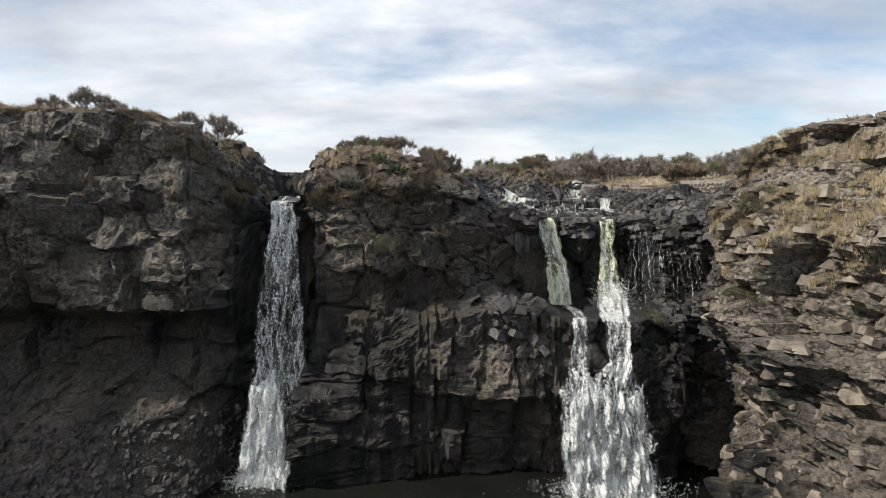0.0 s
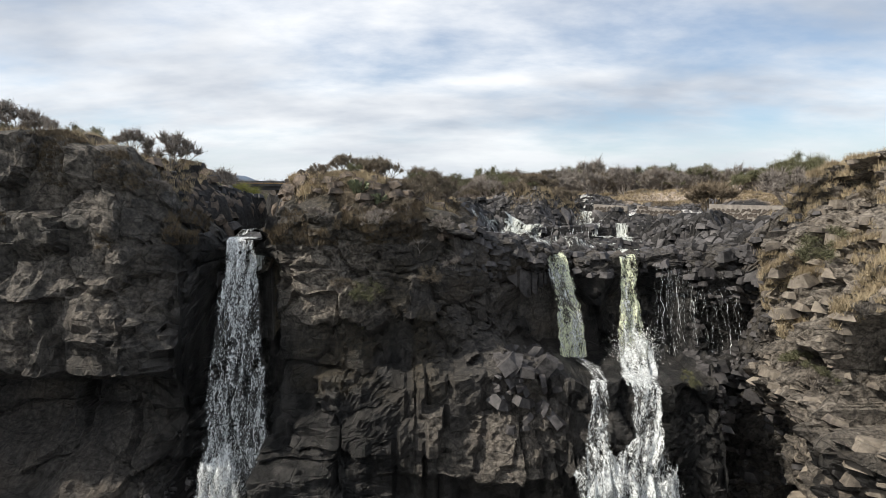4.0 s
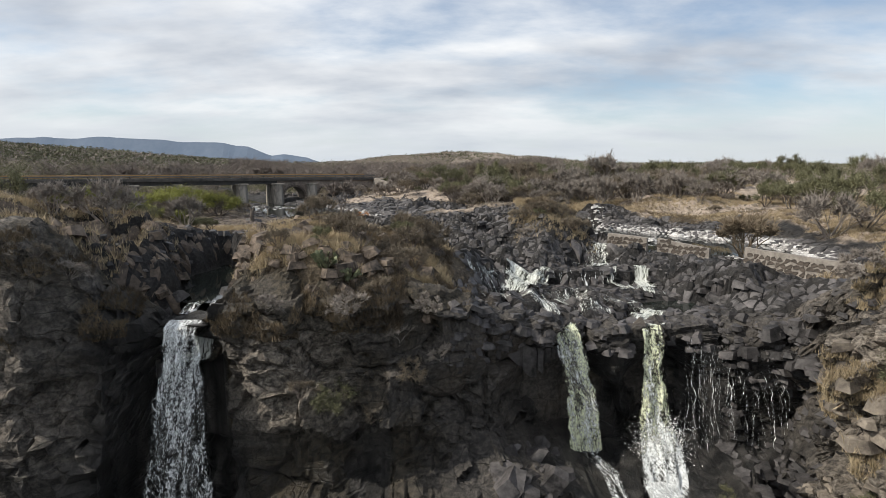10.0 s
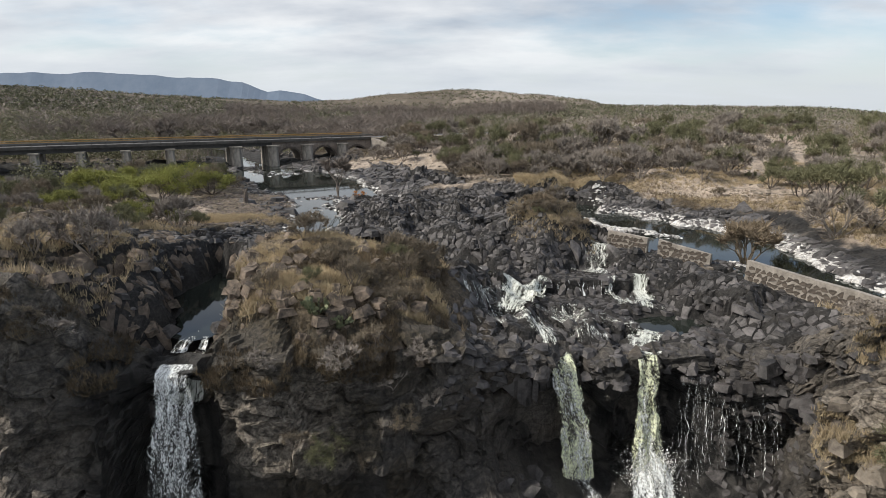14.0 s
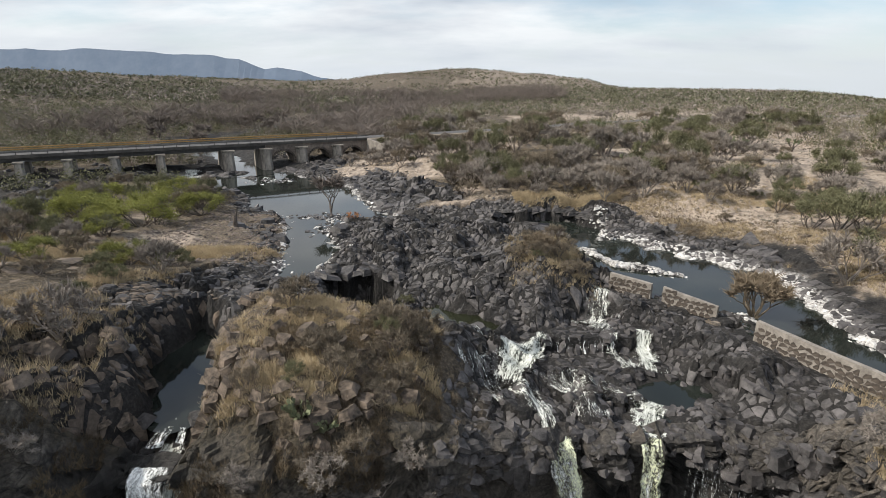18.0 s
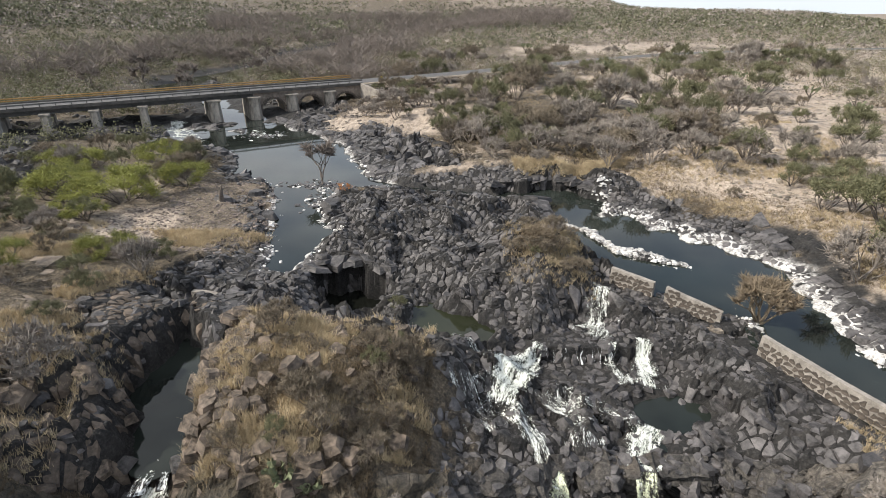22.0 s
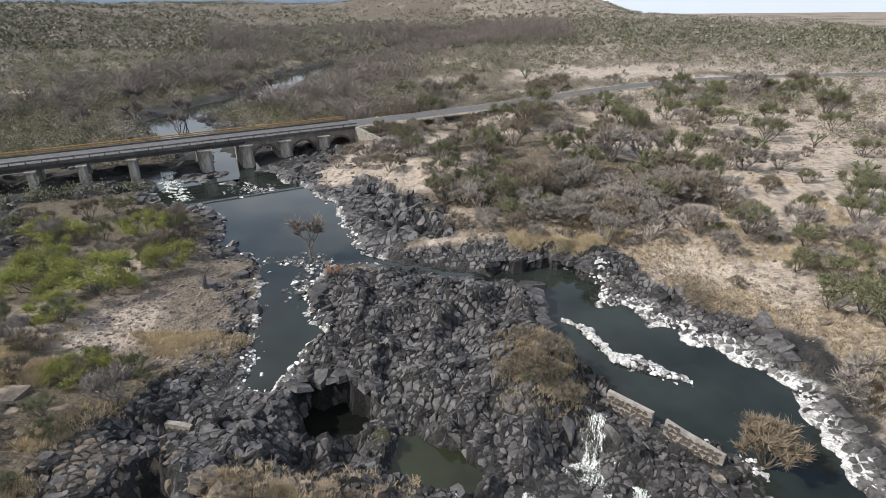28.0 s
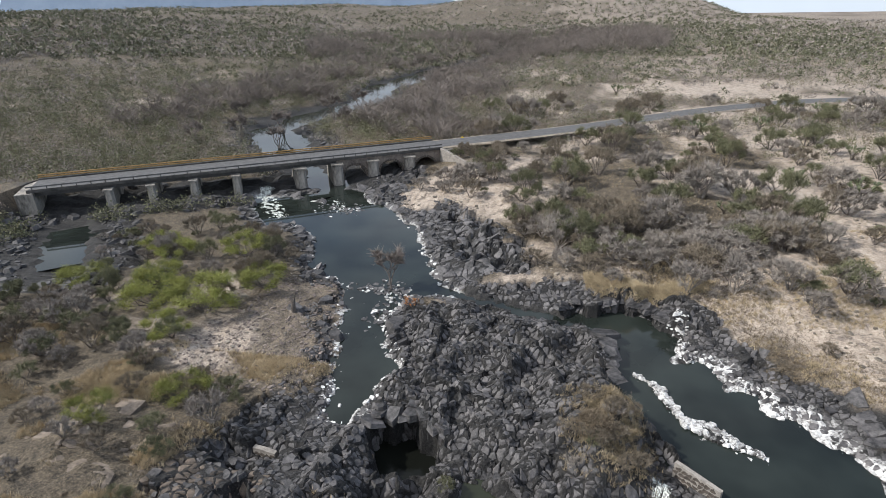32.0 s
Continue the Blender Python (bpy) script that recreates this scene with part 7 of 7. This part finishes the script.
for n, (x, z, s, kind) in enumerate(((-4.3, -4.2, 0.75, OLIVE), (-2.6, -5.0, 0.6, DULL), (-6.2, -3.4, 0.55, DULL), (-1.0, -1.2, 0.6, GREY), (-3.4, 0.6, 0.6, GREY), (-0.3, -3.0, 0.6, DULL), (-7.4, 1.2, 0.5, GREY),
                                     (-5.0, -6.6, 0.5, OLIVE), (1.4, -2.4, 0.5, GREY), (22.3, -0.8, 0.9, OLIVE), (24.6, 1.6, 0.8, DULL), (18.6, -6.2, 0.55, OLIVE), (20.4, -6.8, 0.6, OLIVE), (-1.8, 1.6, 0.6, DULL), (0.6, 0.6, 0.5, GREY),
                                     (16.8, -9.6, 0.45, OLIVE), (-17.6, 3.0, 0.5, GREY), (-18.6, 4.0, 0.5, DULL), (23.0, 3.2, 0.7, GREY))):
    px, py, pz = on_wall(x, z)
    ob = plant_thing("shrub", kind[n % 3], px, py + 0.2, s, n * 1.3, "wiry bush clinging to the cliff face", "shrub", "cliff bushes", 0.9)
    ob.location.z = pz - 0.15
    ob.rotation_euler = (0.55, 0, n * 1.3) if n % 2 else (0.4, 0.2, n * 1.3)


# ---- grass ----
def tufts(name, places, high, mat, seed, label, blades=12):
    """Dry grass: tufts of leaning blades."""
    g = np.random.default_rng(seed)
    n = len(places)
    p = np.array(places)[:, None, :] + np.concatenate([g.normal(0, 0.09, (n, blades, 2)), np.full((n, blades, 1), -0.04)], 2)
    h = high * g.uniform(0.5, 1.25, (n, 1, 1)) * g.uniform(0.6, 1.1, (n, blades, 1))
    lean = g.normal(0, 0.38, (n, blades, 2))
    tip = p + np.concatenate([lean * h, h], 2)
    side = g.normal(0, 1, (n, blades, 2))
    side = 0.02 * side / np.linalg.norm(side, axis=2, keepdims=True)
    side = np.concatenate([side, np.zeros((n, blades, 1))], 2)
    v = np.stack([p - side, p + side, tip], 2).reshape(-1, 3)
    ob = mesh_object(name, v, np.arange(len(v)).reshape(-1, 3), mat)
    return tagged(ob, label, "grass", kind="stuff")


sel = np.argwhere((gx_ > 19.5) & (gz_ > -5.5) & (gz_ < 7) & (gy_ > 26) & (gy_ < 44.5))
keep = vnoise(gy_[sel[:, 0], sel[:, 1]] / 2.6, gz_[sel[:, 0], sel[:, 1]] / 1.6, 190) > 0.0
sel = sel[keep]
pick = sel[rng.integers(0, len(sel), 5200)]
tufts("dry_grass", np.stack([gx_[pick[:, 0], pick[:, 1]], gy_[pick[:, 0], pick[:, 1]], gz_[pick[:, 0], pick[:, 1]]], -1).tolist(), 0.45, M_STRAW, 95, "dry grass on ledges of the sunlit slope")
sel = np.argwhere((gx_ < 3) & (gx_ > -36) & (gz_ > -0.5) & (np.abs(gx_ + 13.2) > 2.2) & (gy_ > 38))
keep = vnoise(gx_[sel[:, 0], sel[:, 1]] / 1.8, gz_[sel[:, 0], sel[:, 1]] / 1.2, 191) > 0.1
sel = sel[keep]
pick = sel[rng.integers(0, len(sel), 2600)]
tufts("dry_grass", np.stack([gx_[pick[:, 0], pick[:, 1]], gy_[pick[:, 0], pick[:, 1]], gz_[pick[:, 0], pick[:, 1]]], -1).tolist(), 0.4, M_DULLGRASS, 96, "brown weeds hanging on the cliff brow")


def straw(x, y):
    return earth(x, y) * dry(x, y) * smooth(-0.35, 0.35, fbm(x / 6, y / 6, 3, 150))


pts = scatter(rng, 20000, -60, -14, 43, 80, lambda x, y: straw(x, y) + 0.35 * (y < 56) * (x < -17.5) * dry(x, y))
tufts("dry_grass", [set_on(x, y, 0) for x, y in pts], 0.62, M_STRAW, 88, "dry straw grass on the left terrace")
pts = scatter(rng, 5200, -11.5, 2, 45, 62, lambda x, y: dry(x, y) * (1 - 0.85 * rockiness(x, y)))
pts += scatter(rng, 900, -11, 2, 43.6, 46.6, lambda x, y: 1.0 * (outside(GORGE, x, y) > 0.95))
gold = fbm(np.array([p[0] for p in pts]) / 2.6, np.array([p[1] for p in pts]) / 2.6, 3, 152) + 0.5 * np.array([(p[0] < -8.5) + (p[1] > 56) for p in pts]) > 0.12
tufts("dry_grass", [set_on(x, y, 0) for (x, y), k in zip(pts, gold) if not k], 0.38, M_DULLGRASS, 97, "brown weeds on the rock spur", 8)
tufts("dry_grass", [set_on(x, y, 0) for (x, y), k in zip(pts, gold) if k], 0.6, M_STRAW, 89, "pale dry grass on the rock spur", 14)
pts = scatter(rng, 9000, 14, 60, 60, 118, straw)
tufts("dry_grass", [set_on(x, y, 0) for x, y in pts], 0.45, M_STRAW, 90, "dry straw grass on the river bank")
pts = scatter(rng, 1600, 8, 17, 67, 78, lambda x, y: np.exp(-(((x - 12.5) / 3) ** 2 + ((y - 72.5) / 4) ** 2)) * dry(x, y))
tufts("dry_grass", [set_on(x, y, 0) for x, y in pts], 0.6, M_STRAW, 91, "straw grass on a rock knoll")
pts = scatter(rng, 2200, 12, 30, 96.5, 102, lambda x, y: smooth(96, 98.5, y - 0.04 * (x - 18) ** 2) * smooth(103, 99, y) * dry(x, y))
tufts("dry_grass", [set_on(x, y, 0) for x, y in pts], 0.85, M_STRAW, 92, "tall straw grass above the undercut bank")
pts = scatter(rng, 2600, 26.5, 45, 28, 52, lambda x, y: dry(x, y) * 1.0)
tufts("dry_grass", [set_on(x, y, 0) for x, y in pts], 0.6, M_STRAW, 93, "dry grass on the sunlit rim")
pts = scatter(rng, 3800, 16, 58, 62, 106, lambda x, y: earth(x, y) * dry(x, y) * smooth(16, 6, outside(REACH, x, y)))
tufts("dry_grass", [set_on(x, y, 0) for x, y in pts], 0.35, M_DULLGRASS, 98, "reddish brown weeds on the stony bank", 7)
pts = scatter(rng, 7000, -30, 110, 112, 200, straw)
tufts("dry_grass", [set_on(x, y, 0) for x, y in pts], 0.4, M_STRAW, 94, "thin dry grass on the plain", 6)


# ---- distant scrub and woods ----
def clumps(name, places, wide, high, leaf, count, mat, seed, label):
    """Far bushes as loose domes of small leaf sprays."""
    g = np.random.default_rng(seed)
    n = len(places)
    s = g.uniform(0.6, 1.35, (n, 1))
    a = g.uniform(0, 2 * math.pi, (n, count))
    rad = np.sqrt(g.uniform(0, 1, (n, count)))
    zz = g.uniform(0.1, 1.0, (n, count)) * np.sqrt(1 - 0.75 * rad**2)
    c = np.stack([np.cos(a) * rad * wide / 2 * s, np.sin(a) * rad * wide / 2 * s, zz * high * s], -1) + np.array(places)[:, None]
    e = g.normal(0, 1, (n, count, 2, 3))
    e = e / np.linalg.norm(e, axis=3, keepdims=True) * leaf * g.uniform(0.6, 1.4, (n, count, 1, 1))
    v = np.stack([c - e[:, :, 0], c + e[:, :, 1], c + e[:, :, 0], c - e[:, :, 1]], 2).reshape(-1, 3)
    ob = mesh_object(name, v, np.arange(len(v)).reshape(-1, 4), mat)
    return tagged(ob, label, "scrub", kind="stuff")


def fan(n, d0, d1, a0, a1, weight, power=1.0):
    """Places in a fan of distances and bearings seen from the falls."""
    out = []
    while len(out) < n:
        d = d0 * (d1 / d0) ** (rng.uniform(0, 1, 3000) ** power)
        a = np.radians(rng.uniform(a0, a1, 3000))
        x, y = d * np.sin(a), 30 + d * np.cos(a)
        keep = rng.uniform(0, 1, 3000) < weight(x, y) * dry(x, y)
        out += list(zip(x[keep].tolist(), y[keep].tolist()))
    return [set_on(x, y, -0.1) for x, y in out[:n]]


def patchy(x, y):
    return smooth(-0.6, 0.5, fbm(x / 40, y / 40, 3, 160) + 0.25) * (np.hypot(x - 20, y - 80) > 85)


def woods(x, y):
    d = along(RIVER_UP, x, y)
    return smooth(60, 34, d) * np.where(y < 235, smooth(20, 30, d), smooth(12, 18, d)) * smooth(165, 195, y)


def bare_woods(name, places, wide, high, count, mat, seed, label):
    """Leafless trees far off: a stem, and fine branches that fan up and out of it."""
    g = np.random.default_rng(seed)
    n = len(places)
    s = g.uniform(0.6, 1.3, (n, 1))
    a = g.uniform(0, 2 * math.pi, (n, count))
    f = g.uniform(0.12, 0.95, (n, count))
    lean = g.uniform(0.1, 1.9, (n, count))
    p0 = np.array(places)[:, None]
    bole = np.stack([0.34 * wide * f * np.cos(a), 0.34 * wide * f * np.sin(a), f * high * 0.72 * s], -1)
    long = high * s * g.uniform(0.10, 0.28, (n, count))
    tip = bole + np.stack([np.cos(a) * lean * long * wide / high * 1.6, np.sin(a) * lean * long * wide / high * 1.6, long], -1)
    bole[:, 0], tip[:, 0] = (0, 0, -0.3), (0, 0, high * 0.8)
    side = g.normal(0, 1, (n, count, 3))
    side = side / np.linalg.norm(side, axis=2, keepdims=True) * 0.075
    v = np.stack([p0 + bole - side, p0 + bole + side, p0 + tip], 2).reshape(-1, 3)
    ob = mesh_object(name, v, np.arange(len(v)).reshape(-1, 3), mat)
    return tagged(ob, label, "woods", kind="stuff")


ANG = (-50, 50)
clumps("scrub", fan(3400, 120, 420, *ANG, patchy), 3.0, 3.0, 0.13, 56, M_GREYTWIG, 101, "leafless grey scrub across the plain")
clumps("scrub", fan(3800, 120, 420, *ANG, patchy), 2.9, 2.8, 0.14, 56, M_DRYLEAF, 102, "olive green scrub across the plain")
clumps("scrub", fan(1800, 120, 420, *ANG, patchy), 2.7, 2.5, 0.14, 50, M_BROWNLEAF, 103, "brown scrub across the plain")
clumps("scrub", fan(9500, 330, 1300, *ANG, lambda x, y: smooth(-0.9, 0.5, fbm(x / 90, y / 90, 3, 161) + 0.2)), 4.6, 2.9, 0.6, 14, M_FARLEAF, 104, "dark scrub on distant slopes")
clumps("scrub", fan(5500, 330, 1300, *ANG, lambda x, y: smooth(-0.9, 0.5, fbm(x / 90, y / 90, 3, 162) + 0.2)), 4.2, 2.4, 0.6, 13, M_GREYTWIG, 105, "grey scrub on distant slopes")
clumps("scrub", fan(5200, 210, 540, *ANG, lambda x, y: smooth(-0.9, 0.3, fbm(x / 50, y / 50, 3, 164) + 0.2), 0.5), 4.0, 2.6, 0.34, 24, M_FARLEAF, 108, "dark olive scrub beyond the road")
clumps("scrub", fan(3200, 210, 540, *ANG, lambda x, y: smooth(-0.9, 0.3, fbm(x / 50, y / 50, 3, 165) + 0.2), 0.5), 3.8, 2.6, 0.34, 22, M_GREYTWIG, 109, "grey thorn scrub beyond the road")
clumps("scrub", fan(1900, 110, 300, -50, -12, lambda x, y: smooth(4, 12, along(RIVER_UP, x, y) - 10) * (along(ROAD, x, y) > 9)), 3.4, 3.0, 0.16, 50, M_DRYLEAF, 110, "green scrub behind the bridge")
bare_woods("woods", fan(650, 130, 420, -40, 8, woods), 5.5, 6.5, 120, M_WOODTWIG, 106, "bare brown riverside woods")
bare_woods("woods", fan(900, 330, 470, -22, 12, lambda x, y: smooth(-0.5, 0.4, fbm(x / 60, y / 60, 3, 163) + 0.3)), 7.0, 9.0, 110, M_WOODTWIG, 107, "bare brown woods at the river bend")
for x, y, s in ((-62, 205, 1.6), (-72, 188, 1.5), (-80, 178, 1.4), (-58, 222, 1.6), (-90, 196, 1.5), (-86, 165, 1.3), (-66, 172, 1.3), (-52, 190, 1.3)):
    plant_thing("bare_tree", TREE[int(-x) % 3], x, y, s, x, "tall leafless brown tree beside the river", "tree", "river trees")

# ---- far mountains ----
mx = np.linspace(-3200, -300, 90)
ridge = np.interp(mx, [-3200, -2250, -2000, -1600, -1250, -1080, -960, -880, -800, -620, -300], [150, 190, 186, 168, 148, 128, 80, 88, 76, 40, -10])
ridge = ridge + 7 * fbm(mx / 160, mx * 0 + 3.3, 4, 171)
mv = [(x, 2700 - 0.08 * x, -200) for x in mx] + [(x, 2900 - 0.08 * x, z) for x, z in zip(mx, ridge)] + [(x, 3300 - 0.08 * x, -200) for x in mx]
nm = len(mx)
# the ridge's haze is only its painted blue
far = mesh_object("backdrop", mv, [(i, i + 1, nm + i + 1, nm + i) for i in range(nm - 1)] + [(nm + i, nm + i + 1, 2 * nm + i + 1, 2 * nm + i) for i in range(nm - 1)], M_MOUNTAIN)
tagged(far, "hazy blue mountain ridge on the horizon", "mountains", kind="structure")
